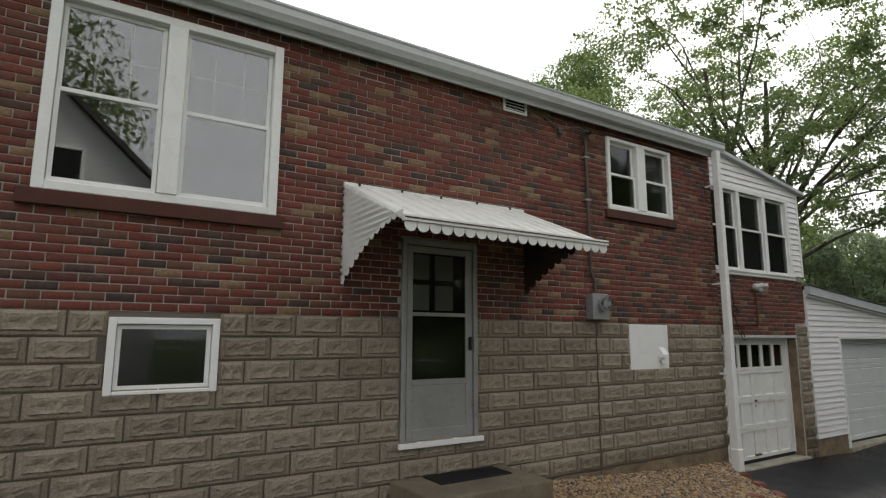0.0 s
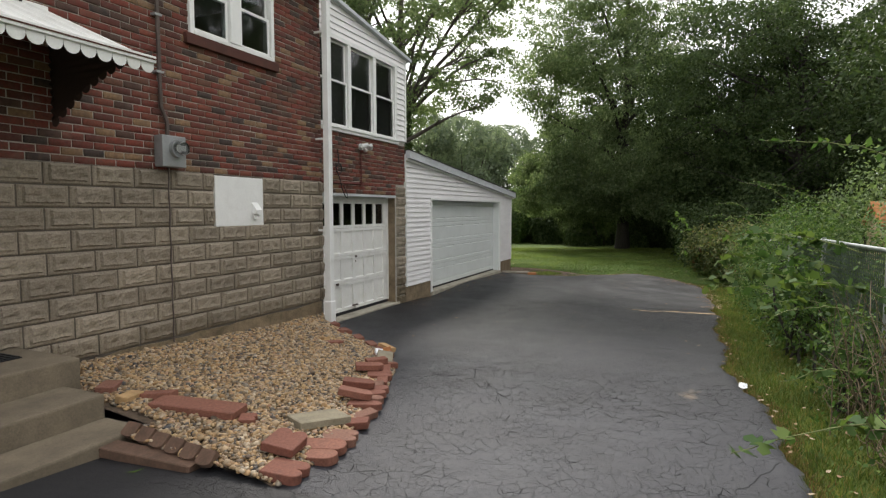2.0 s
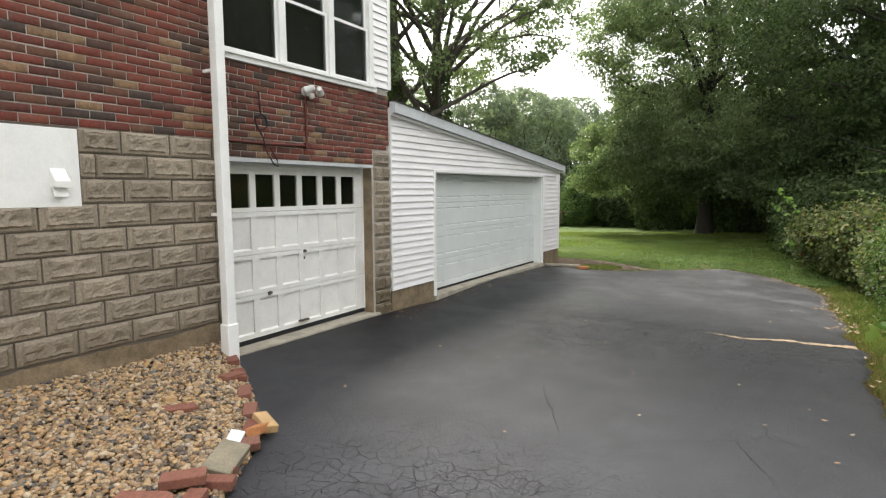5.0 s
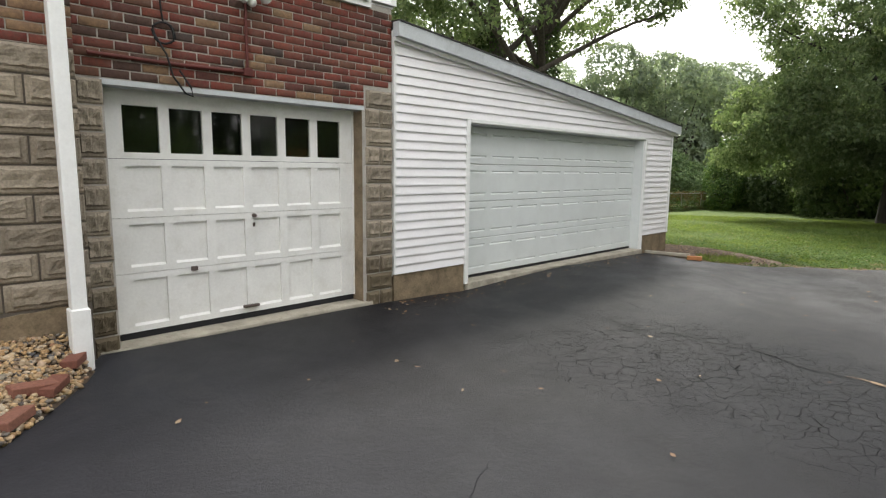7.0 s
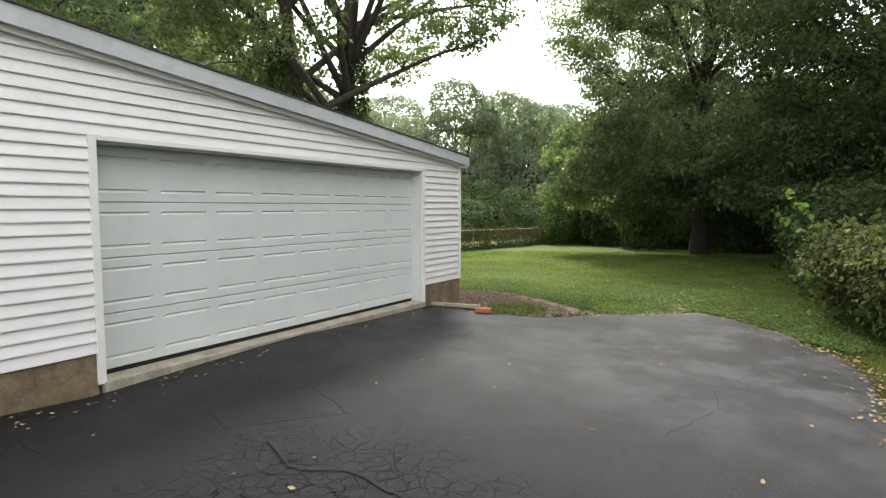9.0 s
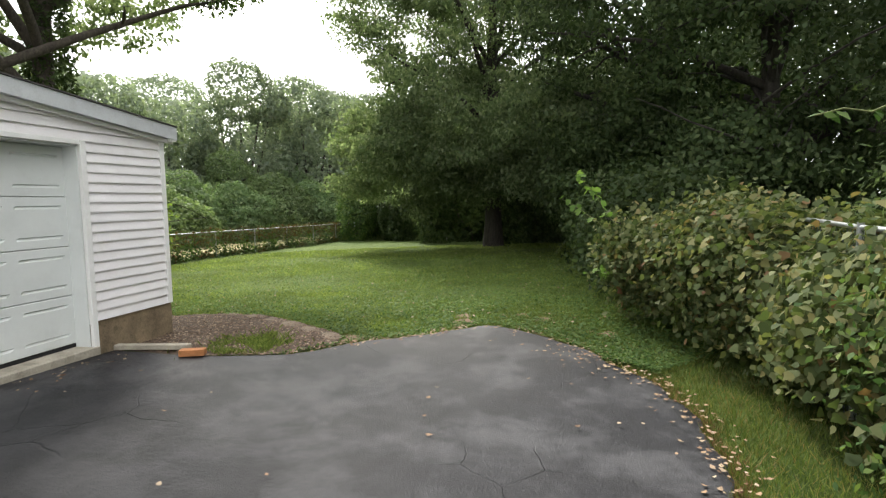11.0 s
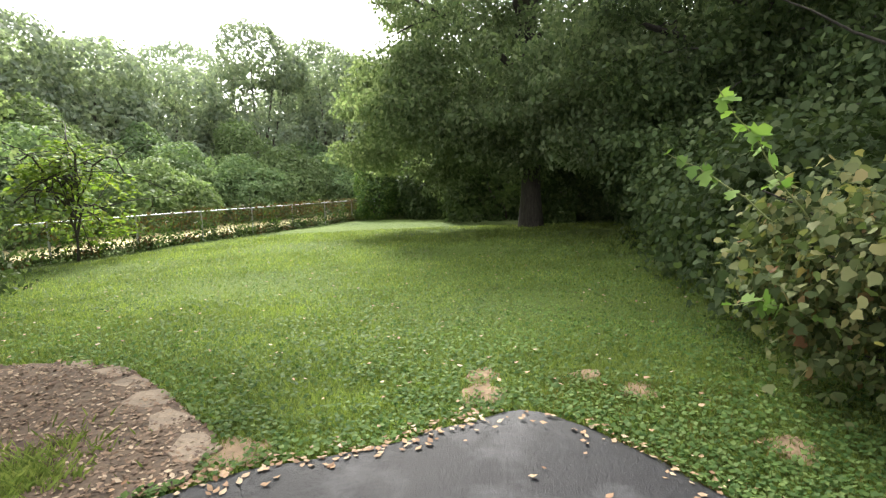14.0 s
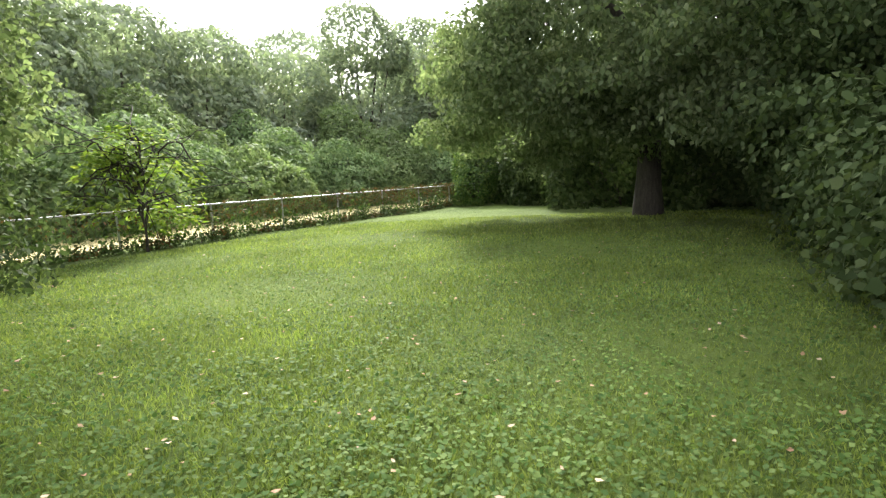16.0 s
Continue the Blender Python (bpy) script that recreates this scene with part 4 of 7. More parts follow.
def awning():
    ob = thing("door_awning", "white ribbed metal door awning with scalloped valance", "awning", at=(0.97, WALL_Y, 3.71))
    x0, x1, yb, yf, zt, zf = -1.20, 1.20, 0.0, -1.31, 0.0, -0.57
    tilt = math.atan2(zt - zf, yb - yf)
    run = math.hypot(yf, zf)
    for k in range(12):  # overlapping top pans
        a = x0 + k * 0.2
        bm = bmesh.new()
        prism(bm, [(a, 0), (a + 0.012, 0.022), (a + 0.03, 0.022), (a + 0.04, 0.004), (a + 0.20, 0.004), (a + 0.20, -0.004), (a, -0.004)], -run)
        bmesh.ops.transform(bm, matrix=pose(0, 0, 0, math.degrees(tilt)), verts=bm.verts[:])
        part("top_pan", bm, M_AWNING, ob)
    one_box("front_rail", x0 - 0.01, x1 + 0.01, yf - 0.03, yf + 0.02, zf - 0.03, zf + 0.025, M_AWNING, ob, bevel=0.006)
    one_box("rail_stripe", x0 - 0.005, x1 + 0.005, yf - 0.036, yf - 0.031, zf - 0.006, zf + 0.004, M_SILLBRICK, ob, "thin brown stripe")
    one_box("wall_flashing", x0, x1, -0.02, 0.0, -0.04, 0.03, M_AWNING, ob)
    for k in range(5):
        one_box("rivet", x0 + 0.15 + k * 0.5, x0 + 0.17 + k * 0.5, -0.05, -0.035, 0.0, 0.03, M_BLACK, ob)
    for k in range(20):  # scalloped valance
        w = (x1 - x0) / 20
        c = x0 + (k + 0.5) * w
        out = [(c - w * 0.48, 0.0), (c + w * 0.48, 0.0)] + [(c + w * 0.48 * math.cos(q), -0.030 - 0.055 * math.sin(q)) for q in np.linspace(0, math.pi, 9)]
        bm = prism(bmesh.new(), out, 0.004, pose(0, yf - 0.012, zf - 0.028))
        part("scallop", bm, M_AWNING, ob)
    # ribbed side wings with a curved, scalloped lower edge
    for sx in (x0, x1):
        n = 26
        v, f = [], []
        for a in range(n + 1):
            y = yf * a / n
            top = zt + (zf - zt) * a / n - 0.006
            q = a / n
            bot = -1.02 + (zf + 0.06 + 1.02) * (1 - (1 - q) ** 1.9)
            bot = min(bot, top - 0.02)
            for b in range(31):
                z = bot + (top - bot) * b / 30
                v.append((sx + 0.015 * math.sin(z * 2 * math.pi / 0.058), y, z))
        for a in range(n):
            for b in range(30):
                f.append((a * 31 + b, (a + 1) * 31 + b, (a + 1) * 31 + b + 1, a * 31 + b + 1))
        me = mesh_np("side_wing", v, f)
        w = finish("side_wing", me, M_AWNING if sx < 0 else M_AWNSHADE, ob, "ribbed curved side wing" if sx < 0 else "ribbed side wing coloured dark for its shaded inside", True)
        sol = w.modifiers.new("thickness", "SOLIDIFY")
        sol.thickness = 0.004
        for a in range(12):
            q = (a + 0.5) / 12
            y = yf * q
            z = -1.02 + (zf + 0.06 + 1.02) * (1 - (1 - q) ** 1.9)
            slope = math.degrees(math.atan2((zf + 1.08) * 1.9 * (1 - q) ** 0.9, yf))
            out = [(-0.055, 0.01), (0.055, 0.01)] + [(0.055 * math.cos(t), -0.045 * math.sin(t)) for t in np.linspace(0, math.pi, 7)]
            bm = prism(bmesh.new(), out, 0.004)
            bmesh.ops.transform(bm, matrix=Matrix.Translation((sx, y, z)) @ pose(0, 0, 0, -(180 - slope) if False else 0, 0, 90) @ pose(0, 0, 0, 0, 180 - slope if slope > 90 else -slope), verts=bm.verts[:])
            part("wing_scallop", bm, M_AWNING if sx < 0 else M_AWNSHADE, ob)
    return ob


awning()


def worn_step(name, x0, x1, y0, y1, z0, z1, parent, seed):
    """A cast concrete step with softened, slightly wavy edges."""
    bm = bmesh.new()
    box(bm, x0, x1, y0, y1, z0, z1)
    bmesh.ops.subdivide_edges(bm, edges=[e for e in bm.edges if e.calc_length() > 0.6], cuts=6, use_grid_fill=True)
    bevelled(bm, 0.018, 2)
    for v in bm.verts:
        v.co += Vector(noise.noise_vector(v.co * 2.3 + Vector((seed, 0, 0)))) * 0.006
    return part(name, bm, M_CONCRETE, parent)


stoop = thing("stoop", "worn tan concrete entrance steps below the door", "steps")
worn_step("landing", 0.34, 1.76, 4.96, WALL_Y - 0.03, 0.20, 0.75, stoop, 1)
worn_step("tread", 0.28, 1.62, 4.48, 4.955, 0.14, 0.56, stoop, 4)
worn_step("tread", 0.22, 1.62, 4.06, 4.475, 0.10, 0.385, stoop, 9)
mat_ob = thing("doormat", "black ribbed rubber doormat lying on the landing", "doormat", at=(1.12, 5.55, 0.753))
one_box("mat_base", -0.44, 0.44, -0.19, 0.17, 0.0, 0.010, M_BLACK, mat_ob, bevel=0.004)
for k in range(21):
    one_box("rib", -0.43 + k * 0.042, -0.41 + k * 0.042, -0.18, 0.16, 0.010, 0.017, M_BLACK, mat_ob)

# ---- electric meter, conduit and cable ----
meter = thing("electric_meter", "grey wall-mounted electric meter box with round glass meter", "meter")
one_box("meter_box", 3.22, 3.53, WALL_Y - 0.13, WALL_Y, 2.40, 2.74, M_GREYBOX, meter, bevel=0.012)
bm = bmesh.new()
bmesh.ops.create_cone(bm, cap_ends=True, segments=28, radius1=0.10, radius2=0.10, depth=0.05, matrix=pose(3.40, WALL_Y - 0.155, 2.60, 90))
part("meter_ring", bm, M_GREYBOX, meter)
bm = bmesh.new()
bmesh.ops.create_cone(bm, cap_ends=True, segments=28, radius1=0.085, radius2=0.07, depth=0.09, matrix=pose(3.40, WALL_Y - 0.215, 2.60, 90))
bevelled(bm, 0.006, 1)
part("meter_dome", bm, M_THINGLASS, meter)
one_box("meter_face", 3.355, 3.445, WALL_Y - 0.20, WALL_Y - 0.185, 2.57, 2.63, M_WHITE, meter)
pipe = thing("conduit", "dark service conduit running up the brick wall", "conduit")
tube("riser", [(3.36, WALL_Y - 0.045, 2.74), (3.36, WALL_Y - 0.045, 2.9), (3.29, WALL_Y - 0.045, 3.05), (3.28, WALL_Y - 0.045, 4.85)], 0.022, M_CONDUIT, pipe)
tube("weather_head", [(3.28, WALL_Y - 0.045, 4.85), (3.28, WALL_Y - 0.06, 4.93), (3.26, WALL_Y - 0.12, 4.96), (3.22, WALL_Y - 0.17, 4.92)], 0.036, M_CONDUIT, pipe)
for z in (3.4, 4.0, 4.6):
    one_box("strap", 3.235, 3.325, WALL_Y - 0.07, WALL_Y - 0.002, z, z + 0.025, M_GREYBOX, pipe)
cable = thing("service_cable", "thin dark cable stapled under the eaves", "cable")
cp = [(3.22, WALL_Y - 0.17, 4.92), (3.05, WALL_Y - 0.12, 4.98), (2.80, WALL_Y - 0.05, 4.90), (2.62, WALL_Y - 0.03, 5.02), (2.35, WALL_Y - 0.03, 5.10), (2.1, WALL_Y - 0.04, 5.25)]
tube("cable_run", cp, 0.011, M_CONDUIT, cable)
one_box("cable_clamp", 2.78, 2.85, WALL_Y - 0.06, WALL_Y - 0.002, 4.86, 4.95, M_CONDUIT, cable)
ground_wire = thing("ground_wire", "dark ground wire down the block wall", "cable")
tube("wire", [(3.36 + 0.006 * math.sin(k * 2.1), WALL_Y - 0.040, 2.40 - k * 0.13) for k in range(16)], 0.008, M_CONDUIT, ground_wire, 6)

# ---- downspout ----
dsp = thing("downspout", "white square downspout at the house corner", "downspout")
one_box("pipe", 6.05, 6.15, 5.555, 5.655, 0.42, 5.17, M_WHITE, dsp, bevel=0.008)
bm = box(bmesh.new(), 6.035, 6.165, 5.54, 5.67, 0.05, 0.52)
bevelled(bm, 0.01, 1)
part("lower_sleeve", bm, M_WHITE, dsp)
for z in (1.6, 3.0, 4.6):
    one_box("strap", 6.085, 6.115, 5.657, WALL_Y - 0.002, z, z + 0.03, M_WHITE, dsp)

# ---- garage bay below the sunroom ----
GAR_Y, DOOR_Y = 6.0, 6.2
GH = [(6.46, 8.96, -0.2, 2.20)]
gw = part("wall_garage", walled(bmesh.new(), 6.245, 9.37, -0.1, 3.30, GAR_Y + 0.010, GAR_Y + 0.28, GH), M_MORTAR)
tagged(gw, "brick wall over the old garage door", "wall", kind="structure")
tagged(one_box("lintel", 6.44, 8.98, GAR_Y + 0.004, GAR_Y + 0.2, 2.17, 2.212, M_GREYTRIM), "painted steel lintel over the garage door", "lintel", kind="structure")
tagged(one_box("garage_jamb_near", 6.40, 6.462, GAR_Y + 0.02, GAR_Y + 0.3, 0.02, 2.16, M_FOUND), "concrete garage jamb", "jamb", kind="structure")
tagged(one_box("garage_jamb_far", 8.958, 9.02, GAR_Y + 0.015, GAR_Y + 0.3, 0.02, 2.16, M_FOUND), "dark concrete garage jamb", "jamb", kind="structure")


def sectional_door():
    """Old panelled overhead door: four sections, six lights in the top one."""
    ob = thing("garage_door", "old white panelled overhead garage door with six dark panes", "garage door", at=(6.47, DOOR_Y, 0.10))
    W, H = 2.49, 2.08
    zs = [0, 0.52, 1.00, 1.50, H]
    first, pitch, wide = 0.165, 0.3746, 0.287
    for r in range(4):
        z0, z1 = zs[r] + 0.002, zs[r + 1] - 0.002
        top = r == 3
        c, d = z0 + 0.052, z1 - (0.135 if top else 0.055)
        sec = part("door_section", bmesh.new(), M_DOORWHITE, ob)
        bm = bmesh.new()
        box(bm, 0, W, 0, 0.04, z0, c)
        box(bm, 0, W, 0, 0.04, d, z1)
        cuts = [0.0] + [v for k in range(6) for v in (first + k * pitch, first + k * pitch + wide)] + [W]
        for a, b in zip(cuts[::2], cuts[1::2]):
            box(bm, a, b, 0, 0.04, c, d)
        bm.to_mesh(sec.data)
        bm.free()
        for k in range(6):
            a, b = first + k * pitch, first + k * pitch + wide
            if top:
                one_box("pane", a, b, 0.018, 0.023, c, d, M_THINGLASS, sec).visible_shadow = False
            else:
                # sunk panel with a sloping lower lip
                bm = bmesh.new()
                box(bm, a, b, 0.024, 0.036, c, d)
                prism(bm, [(0.0005, 0), (0.024, 0.020), (0.024, 0)], b - a, Matrix(((0, 1, 0, a), (1, 0, 0, 0), (0, 0, 1, c), (0, 0, 0, 1))))
                part("panel", bm, M_DOORWHITE, sec)
    bm = bmesh.new()
    bmesh.ops.create_cone(bm, cap_ends=True, segments=14, radius1=0.022, radius2=0.018, depth=0.03, matrix=pose(W / 2 + 0.05, -0.012, 0.97, 90))
    part("lock_knob", bm, M_CONDUIT, ob, "dark round lock")
    one_box("key_plate", W / 2 + 0.035, W / 2 + 0.058, -0.006, 0.0, 0.86, 0.90, M_CONDUIT, ob)
    one_box("lift_handle", W / 2 - 0.10, W / 2 + 0.06, -0.05, -0.006, 0.06, 0.085, M_CONDUIT, ob, bevel=0.006)
    one_box("side_latch", 0.66, 0.72, -0.025, -0.001, 0.49, 0.53, M_CONDUIT, ob, bevel=0.006)
    one_box("bottom_seal", 0.0, W, 0.0, 0.05, -0.055, -0.001, M_BLACK, ob, "worn black rubber bottom seal")
    one_box("side_stop", W - 0.01, W + 0.03, -0.03, -0.004, 0.0, H, M_DOORWHITE, ob)
    return ob


sectional_door()
tagged(one_box("garage_dark", 6.4, 9.3, 9.0, 9.1, 0.0, 3.2, M_UNLIT), "dark garage back wall", "wall", kind="structure")
tagged(one_box("garage_side_near", 6.30, 6.395, 6.285, 9.1, 0.0, 3.2, M_UNLIT), "dark garage side wall", "wall", kind="structure")
tagged(one_box("garage_side_far", 9.305, 9.38, 6.285, 9.1, 0.0, 3.2, M_UNLIT), "dark garage side wall", "wall", kind="structure")
tagged(one_box("garage_ceiling", 6.4, 9.3, 6.3, 9.0, 2.3, 2.4, M_UNLIT), "dark garage ceiling", "ceiling", kind="structure")
tagged(one_box("garage_floor", 6.4, 9.3, 6.3, 9.0, -0.05, 0.05, M_UNLIT), "dark garage floor", "floor", kind="structure")
bm = box(bmesh.new(), 6.30, 9.06, 5.955, 6.30, -0.08, 0.042)
bevelled(bm, 0.015, 2)
tagged(part("garage_sill", bm, M_KERB), "worn concrete sill under the old garage door", "sill", kind="structure")

# floodlight, red conduit and a coil of loose cable on the garage wall
flood = thing("floodlight", "white twin-head security floodlight on the brick wall", "floodlight")
bm = bmesh.new()
bmesh.ops.create_cone(bm, cap_ends=True, segments=20, radius1=0.06, radius2=0.06, depth=0.06, matrix=pose(7.66, GAR_Y - 0.03, 3.06, 90))
part("base", bm, M_FLOODWHITE, flood)
for dx_, rz in ((-0.07, 30), (0.10, -50)):
    bm = bmesh.new()
    bmesh.ops.create_cone(bm, cap_ends=True, segments=18, radius1=0.055, radius2=0.032, depth=0.12, matrix=pose(7.66 + dx_, GAR_Y - 0.15, 3.07, 70, 0, rz))
    bevelled(bm, 0.006, 1)
    part("lamp_head", bm, M_FLOODWHITE, flood)
bm = bmesh.new()
bmesh.ops.create_uvsphere(bm, u_segments=14, v_segments=8, radius=0.04, matrix=pose(7.67, GAR_Y - 0.10, 3.0))
part("sensor", bm, M_FLOODWHITE, flood, "", True)
rc = thing("red_conduit", "brick-red painted conduit under the floodlight", "conduit")
tube("drop", [(7.64, GAR_Y - 0.025, 3.0), (7.64, GAR_Y - 0.025, 2.42)], 0.014, M_REDCONDUIT, rc)
tube("run", [(7.64, GAR_Y - 0.025, 2.40), (7.0, GAR_Y - 0.025, 2.385), (6.36, GAR_Y - 0.025, 2.39)], 0.016, M_REDCONDUIT, rc)
one_box("junction_box", 7.60, 7.68, GAR_Y - 0.05, GAR_Y - 0.004, 2.365, 2.435, M_REDCONDUIT, rc, bevel=0.006)
coil = thing("cable_coil", "loose black cable coil hanging on the brick wall", "cable")
pts = [(6.90, GAR_Y - 0.03, 2.95), (6.91, GAR_Y - 0.035, 2.80)]
pts += [(6.92 + (0.075 + 0.01 * (k % 3)) * math.sin(k * 0.5), GAR_Y - 0.035 - 0.002 * (k % 5), 2.62 + 0.085 * math.cos(k * 0.5)) for k in range(36)]
pts += [(6.93, GAR_Y - 0.05, 2.45), (6.97, GAR_Y - 0.06, 2.28), (7.06, GAR_Y - 0.07, 2.15), (7.12, GAR_Y - 0.07, 2.13), (7.11, GAR_Y - 0.07, 2.20), (7.02, GAR_Y - 0.06, 2.34)]
tube("cable", pts, 0.008, M_BLACK, coil, 6)

# ---- sunroom over the garage ----
SX0, SX1 = 6.25, 9.40
SWZ0, SWZ1 = 3.30, 4.78
sun_wall = thing("wall_sunroom", "white vinyl-sided sunroom wall", "wall", kind="structure")


def clapboards(parent, x0, x1, z0, zt, y, holes, exposure=0.105):
    """Lapped siding boards up to a sloping top line zt(x), cut at the openings."""
    k, z = 0, z0
    while z < max(zt(x0), zt(x1)):
        spans = [(x0, x1)]
        for h0, h1, h2, h3 in holes:
            if h2 < z + exposure - 0.01 and h3 > z + 0.01:
                spans = [q for s, e in spans for q in (((s, e),) if e <= h0 or s >= h1 else ((s, h0), (h1, e)))]
        for s, e in spans:
            if e - s < 0.04:
                continue
            cuts = [s + (e - s) * q for q in np.linspace(0, 1, max(2, int((e - s) / 0.25) + 1))]
            bm, prev = bmesh.new(), None
            for x in cuts:
                top = min(z + exposure + 0.012, zt(x))
                if top < z + 0.006:
                    top = z + 0.006 if zt(x) > z else None
                if top is None:
                    prev = None
                    continue
                q = (top - z) / (exposure + 0.012)
                c = [bm.verts.new(p) for p in ((x, y + 0.012, z), (x, y - 0.024, z), (x, y - 0.023, z + 0.014), (x, y - 0.024 + 0.024 * q, top), (x, y + 0.012, top))]
                if prev:
                    for a in range(5):
                        bm.faces.new((prev[a], prev[(a + 1) % 5], c[(a + 1) % 5], c[a]))
                prev = c
            bmesh.ops.holes_fill(bm, edges=bm.edges[:])
            bmesh.ops.recalc_face_normals(bm, faces=bm.faces[:])
            if len(bm.faces):
                part("siding_board", bm, M_SIDING, parent)
            else:
                bm.free()
        z += exposure
        k += 1


roof_s = lambda x: np.interp(x, [SX0, SX1], [5.44, 4.99])
one_box("backing", SX0, SX1, GAR_Y + 0.012, GAR_Y + 0.10, 3.305, SWZ0 + 0.02, M_WHITE, sun_wall)
one_box("backing", 8.99, SX1, GAR_Y + 0.013, GAR_Y + 0.10, SWZ0 + 0.03, SWZ1, M_WHITE, sun_wall)
bm = bmesh.new()
prism(bm, [(SX0, SWZ1), (SX1, SWZ1), (SX1, 4.98), (SX0, 5.42)], 0.1, pose(0, GAR_Y + 0.012, 0))
part("backing", bm, M_WHITE, sun_wall)
clapboards(sun_wall, SX0, SX1 - 0.05, 3.33, roof_s, GAR_Y, [(SX0 - 1, 8.99, 3.2, SWZ1 + 0.03)])
one_box("corner_post", SX1 - 0.05, SX1 + 0.02, GAR_Y - 0.022, GAR_Y + 0.12, 3.33, 5.0, M_WHITE, sun_wall)
one_box("side_wall", SX1 - 0.09, SX1 + 0.005, GAR_Y + 0.122, 9.2, 3.33, 5.0, M_SIDING, sun_wall)
one_box("base_trim", SX0, 9.06, GAR_Y - 0.035, GAR_Y + 0.01, 3.245, 3.325, M_WHITE, sun_wall)
srw = thing("window_4", "row of white-framed sunroom sash windows", "window", kind="structure")
edges_ = [6.40, 7.30, 8.145, 8.97]
for k in range(3):
    a, b = edges_[k], edges_[k + 1]
    one_box("mullion", b - 0.05, b + 0.05, GAR_Y - 0.03, GAR_Y + 0.09, SWZ0 + 0.03, SWZ1, M_WHITE, srw, bevel=0.005, segments=1)
    zm = 4.08
    sash(srw, a + 0.05, b - 0.052, zm - 0.012, SWZ1 - 0.035, GAR_Y + 0.035, M_WHITE, M_THINGLASS)
    sash(srw, a + 0.05, b - 0.052, SWZ0 + 0.04, zm + 0.02, GAR_Y + 0.003, M_WHITE, M_THINGLASS)
    one_box("insect_screen", a + 0.08, b - 0.08, GAR_Y + 0.070, GAR_Y + 0.073, SWZ0 + 0.07, SWZ1 - 0.06, M_SCREEN, srw)
one_box("head_trim", SX0, 9.02, GAR_Y - 0.032, GAR_Y + 0.01, SWZ1 - 0.03, SWZ1 + 0.04, M_WHITE, srw)
one_box("window_sill", SX0, 9.02, GAR_Y - 0.06, GAR_Y + 0.09, SWZ0 - 0.0, SWZ0 + 0.032, M_WHITE, srw)
bm = bmesh.new()
prism(bm, [(SX0, 5.44), (SX1 + 0.12, 4.97), (SX1 + 0.12, 5.03), (SX0, 5.50)], 3.6, pose(0, GAR_Y - 0.10, 0))
tagged(part("roof_sunroom", bm, M_GREYTRIM), "shallow sloping sunroom roof", "roof", kind="structure")
tagged(one_box("sunroom_dark", 6.4, 9.3, 8.4, 8.5, 3.31, 4.9, M_UNLIT), "dark sunroom back wall", "wall", kind="structure")
tagged(one_box("sunroom_side", 6.26, 6.33, 6.115, 8.4, 3.31, 5.0, M_UNLIT), "dark sunroom side wall", "wall", kind="structure")
tagged(one_box("sunroom_floor", 6.4, 9.3, 6.32, 8.4, 3.2, 3.3, M_UNLIT), "dark sunroom floor", "floor", kind="structure")

# ---- wide garage addition ----
AX0, AX1 = 9.385, 16.90
DX0, DX1, DZ1 = 10.68, 15.68, 2.15
roof_a = lambda x: np.interp(x, [AX0, AX1], [3.10, 2.43])
add_wall = thing("wall_addition", "white vinyl-sided garage addition wall", "wall", kind="structure")
bm = bmesh.new()
prism(bm, [(AX0, 0.28), (DX0, 0.28), (DX0, DZ1), (DX1, DZ1), (DX1, 0.28), (AX1 - 0.01, 0.28), (AX1 - 0.01, 2.40), (AX0, 3.07)], 0.14, pose(0, GAR_Y + 0.013, 0))
part("backing", bm, M_WHITE, add_wall)
clapboards(add_wall, AX0 + 0.03, AX1 - 0.06, 0.30, roof_a, GAR_Y, [(DX0 - 0.07, DX1 + 0.07, -1, DZ1 + 0.05)])
one_box("corner_post", AX0, AX0 + 0.032, GAR_Y - 0.026, GAR_Y + 0.012, 0.30, 3.08, M_WHITE, add_wall)
one_box("corner_post", AX1 - 0.062, AX1 + 0.008, GAR_Y - 0.026, GAR_Y + 0.05, 0.30, 2.40, M_WHITE, add_wall)
tagged(one_box("foundation_near", AX0 + 0.01, DX0 - 0.06, GAR_Y - 0.005, GAR_Y + 0.2, -0.3, 0.295, M_FOUND), "mossy concrete foundation", "foundation", kind="structure")
tagged(one_box("foundation_far", DX1 + 0.05, AX1, GAR_Y - 0.005, GAR_Y + 0.2, -0.5, 0.295, M_FOUND), "damp concrete foundation", "foundation", kind="structure")
tagged(one_box("foundation_side", AX1 - 0.2, AX1 - 0.001, GAR_Y + 0.203, 12.2, -0.6, 0.295, M_FOUND), "damp concrete foundation", "foundation", kind="structure")
side = thing("wall_addition_side", "white vinyl-sided end wall of the garage", "wall", kind="structure")
for k in range(20):
    z = 0.30 + k * 0.105
    bm = bmesh.new()
    prism(bm, [(0, 0), (0.024, 0), (0.023, 0.014), (0.0, 0.117)], 6.1, pose(AX1 - 0.012, GAR_Y + 0.06, z))
    part("siding_board", bm, M_SIDING, side)
one_box("backing", AX1 - 0.12, AX1 - 0.014, GAR_Y + 0.16, 12.2, 0.297, 2.41, M_WHITE, side)
tagged(one_box("wall_addition_back", AX0, AX1 - 0.13, 12.05, 12.2, -0.5, 2.35, M_WHITE), "white back wall of the garage addition", "wall", kind="structure")
trim = thing("trim_opening", "white metal trim round the wide garage opening", "trim", kind="structure")
